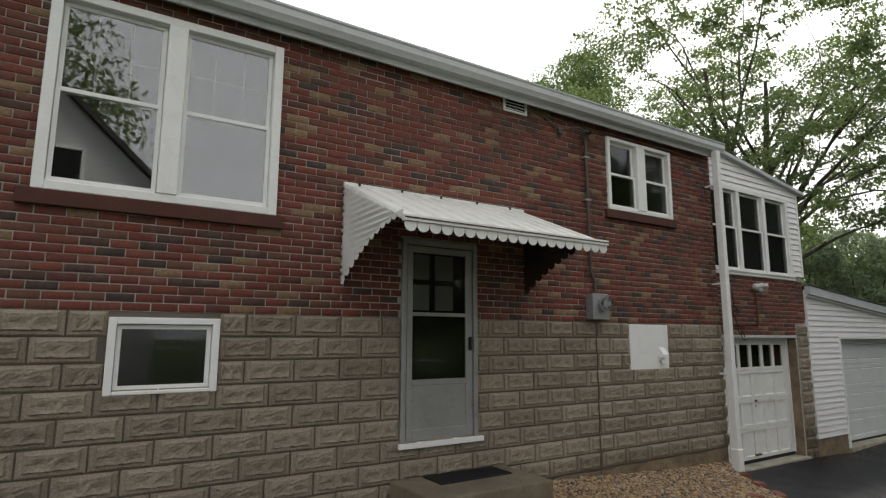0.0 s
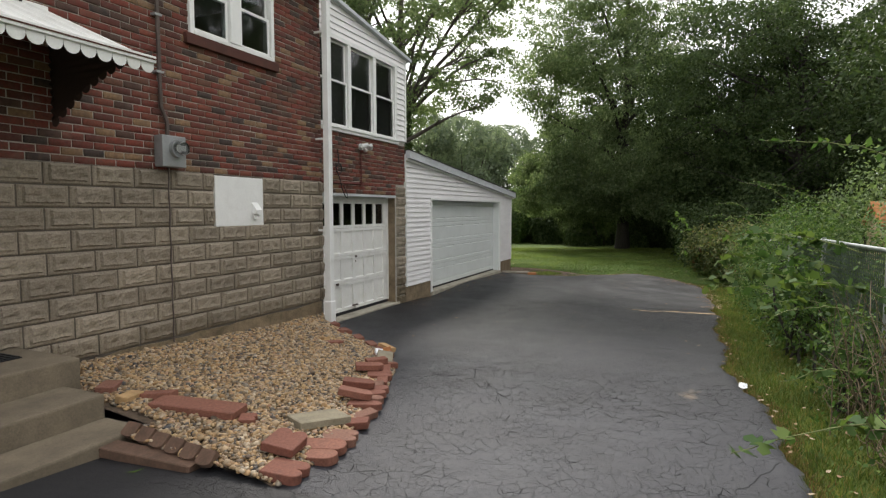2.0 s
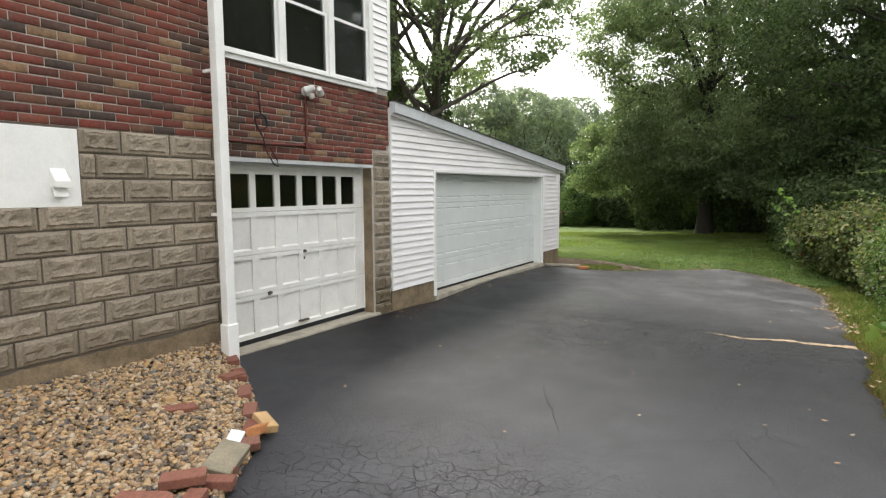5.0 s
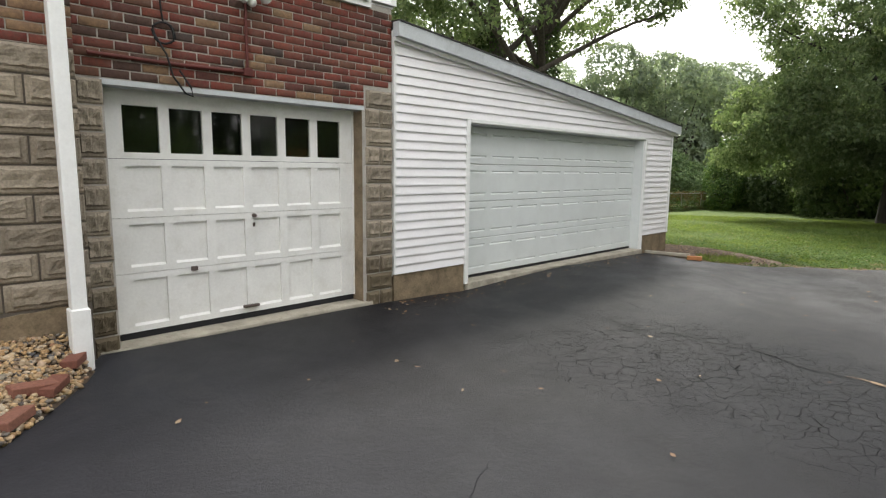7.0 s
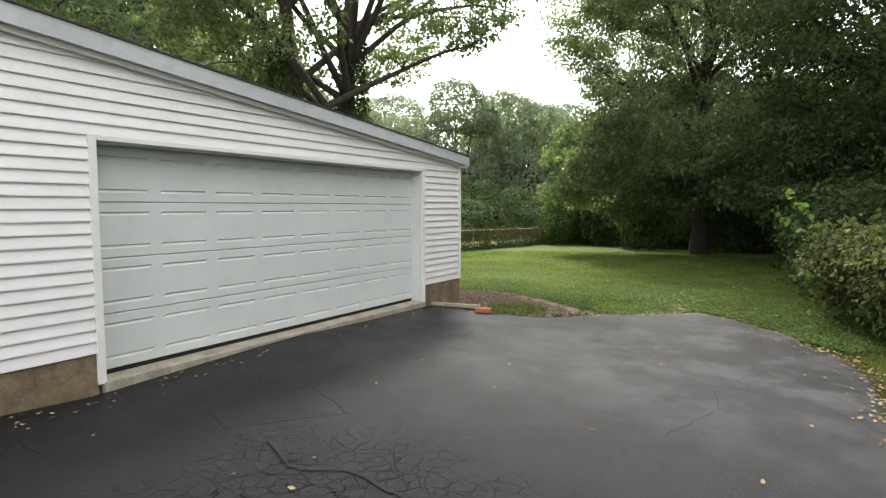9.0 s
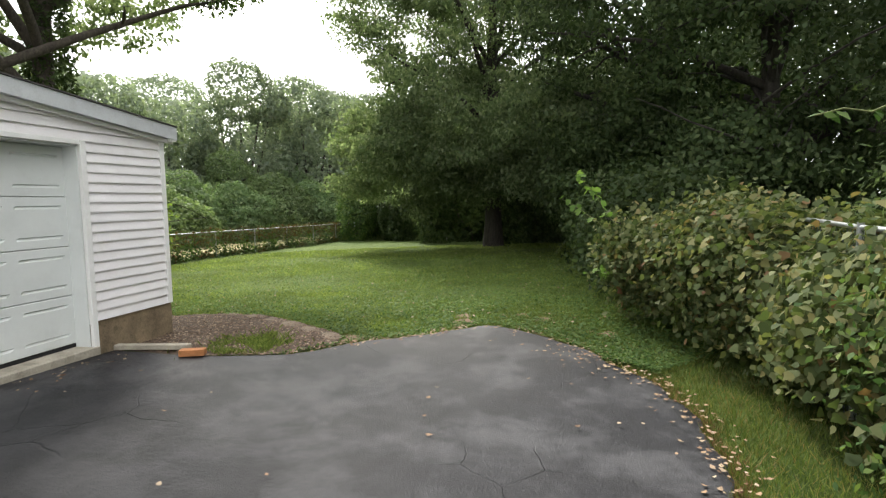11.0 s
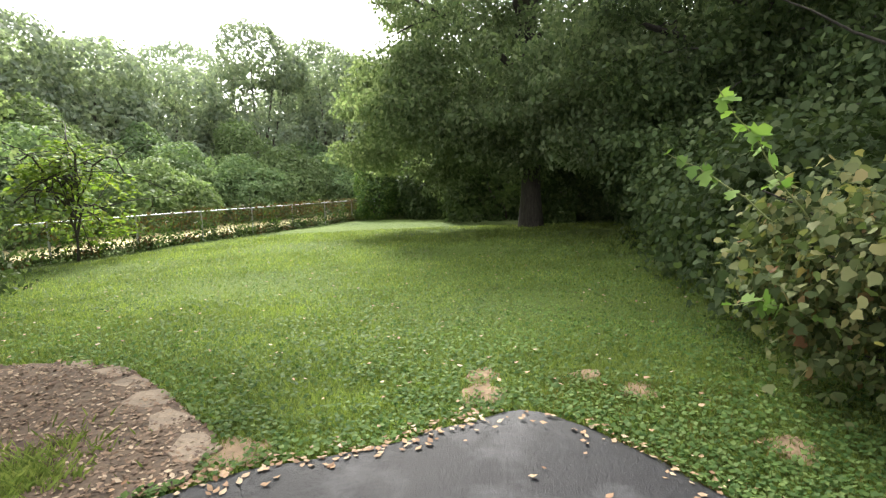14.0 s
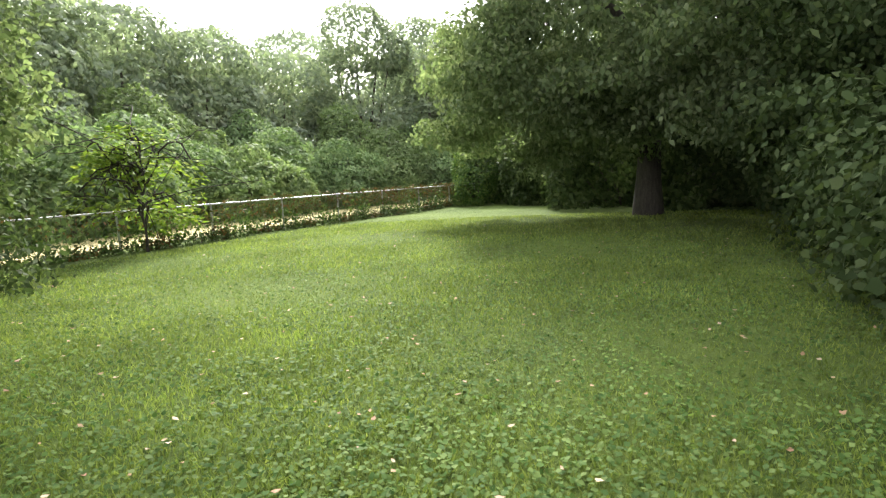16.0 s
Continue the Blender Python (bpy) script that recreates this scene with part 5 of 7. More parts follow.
for a, b, c, d in ((DX0 - 0.07, DX0, 0.02, DZ1 + 0.05), (DX1, DX1 + 0.07, 0.02, DZ1 + 0.05), (DX0, DX1, DZ1, DZ1 + 0.05)):
    one_box("casing", a, b, GAR_Y - 0.03, GAR_Y + 0.012, c, d, M_WHITE, trim, bevel=0.004, segments=1)
one_box("reveal", DX1 - 0.012, DX1 - 0.001, GAR_Y + 0.013, GAR_Y + 0.30, 0.02, DZ1 - 0.001, M_STEELWHITE, trim)
one_box("reveal", DX0 + 0.001, DX0 + 0.012, GAR_Y + 0.013, GAR_Y + 0.30, 0.02, DZ1 - 0.001, M_STEELWHITE, trim)
one_box("reveal", DX0 + 0.013, DX1 - 0.013, GAR_Y + 0.013, GAR_Y + 0.30, DZ1 - 0.012, DZ1 - 0.001, M_STEELWHITE, trim)


def wide_door():
    """Steel overhead door: four sections, eight cells each with two pressed grooves."""
    ob = thing("steel_garage_door", "wide pale grey steel sectional garage door with pressed panels", "garage door", at=(DX0 + 0.012, GAR_Y + 0.19, 0.075))
    W, H = DX1 - DX0 - 0.024, 2.06
    cw, sh = W / 8, H / 4
    bm = bmesh.new()
    xs = [0.0, 0.055, 0.085, cw - 0.085, cw - 0.055, cw]
    zs = [0.003, 0.010, 0.088, 0.112, 0.122, sh - 0.122, sh - 0.098, sh - 0.088, sh - 0.010, sh - 0.003]
    grid = []
    for a, x in enumerate(xs):
        col = []
        for b, z in enumerate(zs):
            y = 0.006 if b in (0, 9) else 0.0
            if a in (2, 3) and b in (3, 6):
                y = 0.019
            col.append(bm.verts.new((x, y, z)))
        grid.append(col)
    for a in range(len(xs) - 1):
        for b in range(len(zs) - 1):
            bm.faces.new((grid[a][b], grid[a + 1][b], grid[a + 1][b + 1], grid[a][b + 1]))
    tile = bpy.data.meshes.new("pressed_panel")
    bm.normal_update()
    bm.to_mesh(tile)
    bm.free()
    tile.materials.append(M_STEELWHITE)
    for r in range(4):
        sec = part("door_section", box(bmesh.new(), 0, W, 0.034, 0.055, r * sh + 0.002, (r + 1) * sh - 0.002), M_STEELWHITE, ob)
        for k in range(8):
            p = new("pressed_panel", tile)
            p.parent = sec
            p.location = (k * cw, 0, r * sh)
    one_box("bottom_seal", 0, W, 0.005, 0.05, -0.045, -0.001, M_BLACK, ob, "black rubber bottom seal")
    return ob


wide_door()
bm = box(bmesh.new(), DX0 - 0.02, DX1 + 0.05, 5.945, 6.32, -0.1, 0.036)
bevelled(bm, 0.012, 2)
tagged(part("addition_sill", bm, M_KERB), "worn concrete sill under the wide garage door", "sill", kind="structure")
# roof edge: fascia, drip edge, shingles
for nm, lo, hi, y0, y1, mt, lab in (("trim_rake", -0.10, 0.055, -0.13, -0.03, M_GREYTRIM, "grey metal rake fascia"), ("trim_rake_step", -0.145, -0.102, -0.07, -0.03, M_WHITE, "white rake moulding"), ("roof_addition", 0.058, 0.072, -0.145, 6.2, M_SHINGLE, "dark shingle roof edge of the garage")):
    bm = bmesh.new()
    prism(bm, [(AX0 - 0.02, 3.10 + lo), (AX1 + 0.13, 2.42 + lo), (AX1 + 0.13, 2.42 + hi), (AX0 - 0.02, 3.10 + hi)], y1 - y0, pose(0, GAR_Y + y0, 0))
    tagged(part(nm, bm, mt), lab, "roof", kind="structure")
tagged(one_box("gutter_addition", AX1 + 0.02, AX1 + 0.125, GAR_Y - 0.12, 12.2, 2.30, 2.40, M_WHITE), "white gutter on the low garage eaves", "gutter", kind="structure")


# ---- plants ----
def unit(v):
    return v / (np.linalg.norm(v, axis=-1, keepdims=True) + 1e-9)


def leaf_arrays(c, size, up=0.5, outward=None, droop=0.35, ratio=0.55, shape="oval"):
    """Leaves at the places c: each a small folded blade with its own direction."""
    n = len(c)
    nor = unit(rng.normal(size=(n, 3)) + np.array([0, 0, up * 2]) + (0 if outward is None else outward))
    ax = unit(np.cross(nor, rng.normal(size=(n, 3))))
    ax[:, 2] -= droop
    ax = unit(ax)
    sd = unit(np.cross(nor, ax))
    nor = np.cross(ax, sd)
    s = (size * rng.uniform(0.6, 1.25, n))[:, None]
    if shape == "oval":
        v = np.stack([c, c + ax * s * 0.45 + sd * s * ratio * 0.5 + nor * s * 0.08, c + ax * s, c + ax * s * 0.45 - sd * s * ratio * 0.5 + nor * s * 0.08], 1)
        k = 4
    else:
        prof = {"vine": [(0.0, 0.05), (0.12, 0.42), (0.50, 0.50), (0.62, 0.28), (1.0, 0.0), (0.62, -0.28), (0.50, -0.50), (0.12, -0.42)],
                "maple": [(0.0, 0.0), (0.10, 0.35), (0.32, 0.62), (0.40, 0.26), (0.72, 0.40), (1.0, 0.0), (0.72, -0.40), (0.40, -0.26), (0.32, -0.62), (0.10, -0.35)]}[shape]
        bend = rng.uniform(-0.15, 0.25, n)[:, None]
        v = np.stack([c + ax * s * a + sd * s * b + nor * s * (0.16 * abs(b) - bend * a * a) for a, b in prof], 1)
        k = len(prof)
    f = np.arange(n * k).reshape(n, k)
    return v.reshape(-1, 3), f


def leaf_mesh(name, c, size, mat, parent=None, label="", **kw):
    v, f = leaf_arrays(np.asarray(c, float), size, **kw)
    return finish(name, mesh_np(name, v, f), mat, parent, label)


def lumps(n, centre, radii, gap=0.0, scale=0.35, shell=0.55, seed=0):
    """Places of leafy clumps through an ellipsoid, thicker to the outside, with gaps."""
    out = []
    while len(out) < n:
        d = unit(rng.normal(size=(n, 3)))
        r = (shell + (1 - shell) * rng.random(n)) ** 0.7
        r = np.where(rng.random(n) < 0.25, rng.random(n) ** 0.5, r)
        p = np.asarray(centre) + d * r[:, None] * np.asarray(radii)
        for q in p:
            w = noise.noise(Vector((q[0] * scale + seed * 7.3, q[1] * scale, q[2] * scale * 1.3)))
            edge = np.linalg.norm((q - centre) / radii)
            if w > gap + 0.35 * (edge - 0.8):
                out.append(q)
            if len(out) >= n:
                break
    return np.array(out)


def limb(a, b, r0, r1, sag=0.0, wander=0.25, n=9):
    t = np.linspace(0, 1, n)[:, None]
    p = np.asarray(a) + (np.asarray(b) - np.asarray(a)) * t
    wob = np.cumsum(rng.normal(size=(n, 3)) * wander / n, 0)
    p = p + wob * t * (1.2 - t) * 2
    p[:, 2] += (np.sin(t[:, 0] * np.pi) * sag)
    return p, np.linspace(r0, r1, n)


def tree(name, x, y, height, crowns, label, leaf, bark, leaf_size=0.18, per=34, spread=0.45, trunk_r=0.3, trunks=((0, 0, 0, 0),), limbs=26, up=0.3, droop=0.5, gap=-0.12, scale=0.35, base=None):
    """Trunk with limbs to the clumps, and a crown of many single leaves."""
    g = float(gz(x, y)) if base is None else base
    ob = thing(name, label, "tree", at=(x, y, g))
    off = np.array([x, y, g])
    clumps = np.concatenate([lumps(n, np.array(c), np.array(r), gap, scale, 0.55, k + x) for k, (c, r, n) in enumerate(crowns)]) - off
    clumps = clumps[clumps[:, 2] > 0.25]
    lines = []
    tops = []
    for dx0, dy0, dx1, dy1 in trunks:
        p, r = limb((dx0, dy0, -0.2), (dx1, dy1, height * 0.78), trunk_r, trunk_r * 0.25, 0, 0.8, 14)
        r[0] *= 1.45
        r[1] *= 1.12
        lines.append((p, r))
        tops.append(p)
    tubes("trunk", lines, bark, ob, 10)
    lines = []
    for q in clumps[rng.choice(len(clumps), min(limbs, len(clumps)), False)]:
        p = tops[int(rng.integers(len(tops)))]
        k = int(np.clip(np.searchsorted(p[:, 2], q[2] * rng.uniform(0.45, 0.85)), 3, len(p) - 2))
        big = trunk_r * (1 - k / len(p)) * 0.55 + 0.02
        main = limb(p[k], q, big, 0.018, 0.4, 1.0, 9)
        lines.append(main)
        for _ in range(3):
            j = int(rng.integers(3, 8))
            tip = main[0][j] + rng.normal(size=3) * np.array([1.2, 1.2, 0.7])
            lines.append(limb(main[0][j], tip, main[1][j] * 0.6, 0.008, 0.1, 0.4, 6))
    tagged(tubes("branching", lines, bark, ob, 6), kind="stuff")
    k = len(clumps) * per
    ball = unit(rng.normal(size=(k, 3))) * rng.random((k, 1)) ** 0.4 * np.repeat(rng.uniform(0.7, 1.5, len(clumps)), per)[:, None]
    c = np.repeat(clumps, per, 0) + ball * np.array([spread, spread, spread * 0.38]) * 1.75
    c[:, 2] -= 0.30 * (ball[:, 0] ** 2 + ball[:, 1] ** 2) * spread
    out = unit(np.repeat(clumps, per, 0) - np.array([0, 0, height * 0.5])) * 0.8
    leaf_mesh("crown", c, leaf_size, leaf, ob, "", up=up, outward=out, droop=droop)
    return ob


def mounds(name, label, category, x, y, heaps, leaf, size, cover=2.4, trunk=0.0, seed=0.0):
    """A plant of billowing leafy heaps (place and radii of each), leaves lapped over their outsides, on stems."""
    g = float(gz(x, y))
    ob = thing(name, label, category, at=(x, y, g))
    heaps = [(np.array(c, float), np.array(r, float)) for c, r in heaps]
    cs, ns = [], []
    for k, (c, r) in enumerate(heaps):
        rad = float(np.prod(r)) ** (1 / 3)
        n = int(cover * 8.5 * rad * rad / (0.27 * size * size))
        d = unit(rng.normal(size=(n, 3)))
        w = np.array([1 + 0.26 * noise.noise(Vector(q) * 1.9 + Vector((seed + k * 3.7, 0, 0))) + 0.16 * noise.noise(Vector(q) * 4.6 + Vector((0, seed + k, 0))) for q in d])
        p = c + d * r * (w * (1 - 0.16 * rng.random(n) ** 2))[:, None]
        ok = p[:, 2] > 0.03
        for q, (c2, r2) in enumerate(heaps):
            if q != k:
                ok &= np.linalg.norm((p - c2) / r2, axis=1) > 0.82
        cs.append(p[ok])
        ns.append(d[ok])
    c, nrm = np.concatenate(cs), np.concatenate(ns)
    leaf_mesh("leaves", c, size, leaf, ob, "", up=0.45, outward=nrm * 1.7, droop=0.55)
    lines = [limb((rng.normal() * 0.2, rng.normal() * 0.2, -0.1), tuple(q), max(0.03, trunk), 0.02, 0.0, 0.6, 9) for q, _ in heaps]
    tubes("trunk", lines, M_BARKGREY, ob, 7)
    return ob


def shrub(name, label, x0, x1, ycen, depth, ztop, n, leaf, size, stems=14, shape="oval", seed=0, per=18, spread=0.16, up=0.4, bark=None, mid=0.25):
    """A bush or hedge: stems, and leaves over a lumpy body along x."""
    ob = thing(name, label, "hedge" if x1 - x0 > 3 else "bush", at=((x0 + x1) / 2, ycen(0.5), float(gz((x0 + x1) / 2))))
    off = np.array(ob.location)
    pts, outs = [], []
    while len(pts) < n:
        low = 0.25 if mid < 0.3 else 0.95
        t, a = rng.random(), rng.uniform(-low, math.pi + low)
        x = x0 + (x1 - x0) * t
        w = 1 + 0.42 * noise.noise(Vector((x * 0.9 + seed, a * 1.3, 3.1))) + 0.22 * noise.noise(Vector((x * 2.7 + seed, a * 2.9, 7.7)))
        taper = min(1, (t + 0.03) * (x1 - x0) / 0.7, (1.03 - t) * (x1 - x0) / 0.7) ** 0.5
        r = w * taper * (0.72 + 0.28 * rng.random() ** 0.5)
        g = float(gz(x))
        top = (ztop(t) - g)
        p = np.array([x, ycen(t) + math.cos(a) * depth(t) * r, g + mid * top + max(-0.2 if mid < 0.3 else -0.85, math.sin(a)) * top * (1 - mid) * r])
        if p[2] > g + 0.05:
            pts.append(p)
            outs.append((0.0, math.cos(a), max(0.1, math.sin(a))))
    pts, outs = np.array(pts) - off, np.array(outs)
    c = np.repeat(pts, per, 0) + rng.normal(size=(n * per, 3)) * spread
    leaf_mesh("leaves", c, size, leaf, ob, "", up=up, outward=np.repeat(outs, per, 0) * 1.2, droop=0.5, shape=shape)
    lines = []
    for _ in range(stems):
        q = pts[int(rng.integers(len(pts)))]
        b = np.array([q[0] + rng.normal() * 0.3, ycen(0.5) - off[1] + rng.normal() * 0.1, float(gz(q[0] + off[0])) - off[2] - 0.05])
        lines.append(limb(b, q, 0.022, 0.006, 0.1, 0.6, 8))
    tagged(tubes("woody_growth", lines, bark or M_BARK, ob, 5), kind="stuff")
    return ob


def spray(name, label, a, b, leaf, size, mat, count=26, sag=0.25, shape="oval", r=0.007):
    """One long arching shoot with leaves set along it."""
    ob = thing(name, label, "branch", at=tuple(a))
    p, rad = limb((0, 0, 0), np.array(b) - np.array(a), r, r * 0.4, sag, 0.25, 14)
    tubes("shoot", [(p, rad)], mat, ob, 5)
    t = rng.uniform(0.15, 1.0, count)
    c = np.stack([np.interp(t, np.linspace(0, 1, len(p)), p[:, k]) for k in range(3)], 1)
    leaf_mesh("leaves", c, size, leaf, ob, "", up=0.6, droop=0.3, shape=shape)
    return ob


OAK_LABEL = "tall broad oak with dark drooping lower branches"
tree("oak_tree", 35.0, 4.4, 21.0, [((35, 5.2, 17.0), (5.0, 5.0, 4.6), 330), ((35, 4.8, 7.8), (6.4, 5.8, 6.6), 680), ((33.6, 8.0, 3.4), (3.6, 3.2, 2.5), 420), ((33.4, 4.0, 4.4), (5.0, 4.6, 2.2), 340), ((31.8, 0.4, 4.0), (4.4, 4.0, 2.5), 340), ((33.8, 5.2, 2.9), (3.4, 3.0, 1.4), 260), ((32.0, 1.2, 2.5), (3.4, 3.0, 1.3), 220), ((35, 5.0, 13), (5.8, 5.6, 4.2), 400), ((34.2, 6.4, 9.5), (5.0, 4.6, 3.4), 310)], OAK_LABEL, G_OAK, M_BARK, 0.165, 66, 0.38, 0.34, droop=0.8, gap=0.03, scale=0.45)
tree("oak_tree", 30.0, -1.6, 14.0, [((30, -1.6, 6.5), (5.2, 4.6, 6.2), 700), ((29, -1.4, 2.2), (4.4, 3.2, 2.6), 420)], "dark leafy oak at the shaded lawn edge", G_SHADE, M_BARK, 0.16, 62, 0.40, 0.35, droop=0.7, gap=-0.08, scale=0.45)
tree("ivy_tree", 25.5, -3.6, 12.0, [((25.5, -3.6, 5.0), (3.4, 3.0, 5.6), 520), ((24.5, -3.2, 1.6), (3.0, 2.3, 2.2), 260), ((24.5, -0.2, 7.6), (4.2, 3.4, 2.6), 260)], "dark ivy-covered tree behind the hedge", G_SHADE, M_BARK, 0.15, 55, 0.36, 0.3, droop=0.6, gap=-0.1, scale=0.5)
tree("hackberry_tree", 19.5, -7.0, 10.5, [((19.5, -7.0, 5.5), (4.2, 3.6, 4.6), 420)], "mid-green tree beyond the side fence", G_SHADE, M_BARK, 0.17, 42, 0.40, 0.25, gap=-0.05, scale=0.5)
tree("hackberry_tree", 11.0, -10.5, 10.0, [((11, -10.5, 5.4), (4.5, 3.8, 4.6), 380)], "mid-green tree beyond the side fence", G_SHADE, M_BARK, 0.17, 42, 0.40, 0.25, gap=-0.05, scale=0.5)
tree("yard_tree", 20.6, 12.8, 17.5, [((20.8, 13.0, 11.5), (8.4, 7.2, 6.5), 980), ((16.0, 14, 8.0), (3.6, 3.2, 2.8), 200), ((21.5, 15.2, 3.6), (2.4, 2.2, 3.2), 190)], "tall open-crowned tree with two trunks behind the garage", G_OAK, M_BARKGREY, 0.17, 58, 0.29, 0.29, ((0.5, -0.3, 1.6, -0.2), (-0.8, 0.2, -1.6, 0.8)), 36, gap=0.045, scale=0.30)
tree("yard_tree", 24.5, 26.0, 23.0, [((24.5, 26, 16.5), (4.2, 4.2, 6.0), 520)], "tall tree in the wood behind the house", G_WOOD, M_BARKGREY, 0.20, 70, 0.55, 0.3, gap=0.0)
tree("yard_tree", 16.0, 24.0, 13.0, [((16, 24, 8), (4.5, 4.5, 4.5), 300)], "tree in the wood behind the house", G_WOOD, M_BARKGREY, 0.20, 70, 0.55, 0.3, gap=0.0)
tree("sapling", 25.7, 14.7, 4.2, [((25.7, 14.7, 0.9), (1.5, 1.0, 1.6), 46), ((25.5, 14.5, 2.2), (0.8, 0.7, 1.0), 26)], "young yellow-green sapling growing through the fence", G_YELLOW, M_BARK, 0.18, 26, 0.30, 0.035, limbs=14, up=1.2, droop=0.1, gap=-0.1, scale=0.8)
mounds("draped_tree", "vine-draped small tree where the back fence ends", "tree", 42.8, 13.5, [((0, 0, 1.5), (1.5, 1.3, 1.7)), ((0.3, -0.2, 3.2), (1.3, 1.2, 1.3)), ((-1.5, -0.2, 0.9), (0.9, 0.8, 1.0)), ((1.2, 0.1, 2.0), (1.0, 1.0, 1.2))], G_HEDGE, 0.16, 2.0, 0.08, 5.0)

ivy = thing("trunk_ivy", "dark ivy climbing the two trunks behind the garage", "ivy", at=(20.6, 12.8, float(gz(20.6, 12.8))))
for dx0, dy0, dx1, dy1, top in ((0.5, -0.3, 1.6, -0.2, 7.0), (-0.8, 0.2, -1.6, 0.8, 6.5)):
    q = rng.random(6500) ** 1.2
    a = rng.uniform(0, 2 * np.pi, 6500)
    rr = 0.30 + 0.55 * rng.random(6500) * (1.15 - q) + 0.7 * rng.random(6500) * (q < 0.2)
    at_q = q * top / (17.5 * 0.78)
    leaf_mesh("climber", np.stack([dx0 + (dx1 - dx0) * at_q + np.cos(a) * rr, dy0 + (dy1 - dy0) * at_q + np.sin(a) * rr, q * top], 1), 0.13, G_SHADE, ivy, "", up=0.3, droop=0.6)

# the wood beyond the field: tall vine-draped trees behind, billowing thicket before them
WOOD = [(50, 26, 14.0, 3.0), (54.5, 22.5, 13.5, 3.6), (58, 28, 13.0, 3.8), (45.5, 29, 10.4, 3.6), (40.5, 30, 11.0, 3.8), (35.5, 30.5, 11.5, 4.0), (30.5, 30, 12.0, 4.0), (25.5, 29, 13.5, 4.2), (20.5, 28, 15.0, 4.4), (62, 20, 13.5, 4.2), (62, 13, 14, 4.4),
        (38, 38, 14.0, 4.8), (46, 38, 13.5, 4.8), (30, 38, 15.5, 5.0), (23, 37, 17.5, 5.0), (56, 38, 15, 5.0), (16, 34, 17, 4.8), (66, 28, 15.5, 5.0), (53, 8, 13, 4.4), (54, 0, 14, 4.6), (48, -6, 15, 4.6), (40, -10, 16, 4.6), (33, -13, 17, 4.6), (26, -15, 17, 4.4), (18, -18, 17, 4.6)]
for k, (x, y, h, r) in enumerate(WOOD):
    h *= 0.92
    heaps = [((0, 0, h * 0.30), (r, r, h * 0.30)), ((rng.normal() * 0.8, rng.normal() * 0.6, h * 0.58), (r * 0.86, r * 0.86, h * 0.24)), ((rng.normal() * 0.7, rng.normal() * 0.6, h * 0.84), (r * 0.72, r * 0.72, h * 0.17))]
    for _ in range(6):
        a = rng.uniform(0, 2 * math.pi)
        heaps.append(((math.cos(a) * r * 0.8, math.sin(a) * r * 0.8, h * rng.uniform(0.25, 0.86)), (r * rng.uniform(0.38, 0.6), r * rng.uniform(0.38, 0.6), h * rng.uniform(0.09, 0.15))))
    mounds("wood_tree", "leafy vine-draped tree in the wood beyond the lawn", "tree", x, y, heaps, G_FAR_HAZE if y > 12 else G_SHADE, 0.33 if y > 12 else 0.32, 1.8, 0.2, k * 1.7)
THICKET = [(24.0, 22.0, 4.6, 2.5), (28.0, 21.0, 3.8, 2.3), (31.5, 22.5, 4.6, 2.6), (35.0, 21.0, 3.4, 2.3), (38.5, 22.5, 4.4, 2.6), (42.0, 21.0, 3.8, 2.3), (45.5, 20.5, 4.6, 2.5), (49.5, 19.5, 4.2, 2.6), (20.0, 21.5, 4.8, 2.6), (33.5, 25.5, 6.2, 2.8), (40.0, 26.0, 5.6, 2.8), (27.0, 25.5, 6.8, 2.8), (46.5, 24.5, 6.4, 2.7), (52.5, 22.5, 5.6, 2.6), (21.5, 25.0, 7.0, 2.8), (16.5, 22.5, 5.6, 2.6), (54, 16, 5.2, 3.0), (48.0, 15.5, 3.4, 2.2)]
for k, (x, y, h, r) in enumerate(THICKET):
    heaps = [((0, 0, h * 0.36), (r, r * 0.9, h * 0.46)), ((-r * 0.62, -r * 0.35, h * 0.26), (r * 0.66, r * 0.6, h * 0.34)), ((r * 0.55, -r * 0.4, h * 0.30), (r * 0.62, r * 0.56, h * 0.36)), ((rng.normal() * 0.4, 0.2, h * 0.72), (r * 0.52, r * 0.5, h * 0.24))]
    mounds("thicket_bush", "rounded leafy bush at the wood edge", "bush", x, y, heaps, G_BUSH if k % 3 else G_WOOD, 0.22, 1.9, 0.05, k * 2.3)
# dense dark bushes added to fill and deepen the shade under the oaks
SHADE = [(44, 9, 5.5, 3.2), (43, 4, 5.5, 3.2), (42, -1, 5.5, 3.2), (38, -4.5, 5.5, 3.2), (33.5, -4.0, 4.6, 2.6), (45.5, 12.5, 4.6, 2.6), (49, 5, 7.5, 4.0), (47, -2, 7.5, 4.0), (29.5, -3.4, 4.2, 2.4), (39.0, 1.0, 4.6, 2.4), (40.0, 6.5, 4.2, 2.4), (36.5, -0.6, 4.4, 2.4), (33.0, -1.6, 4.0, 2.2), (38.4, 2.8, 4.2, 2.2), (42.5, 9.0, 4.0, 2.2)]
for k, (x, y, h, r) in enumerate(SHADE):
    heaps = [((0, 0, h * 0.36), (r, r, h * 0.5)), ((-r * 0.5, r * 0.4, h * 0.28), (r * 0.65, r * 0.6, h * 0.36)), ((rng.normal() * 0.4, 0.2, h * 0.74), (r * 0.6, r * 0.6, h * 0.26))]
    mounds("shade_bush", "dark bush added to deepen the shade under the oaks", "bush", x, y, heaps, G_SHADE, 0.24, 1.9, 0.05, k * 3.1)

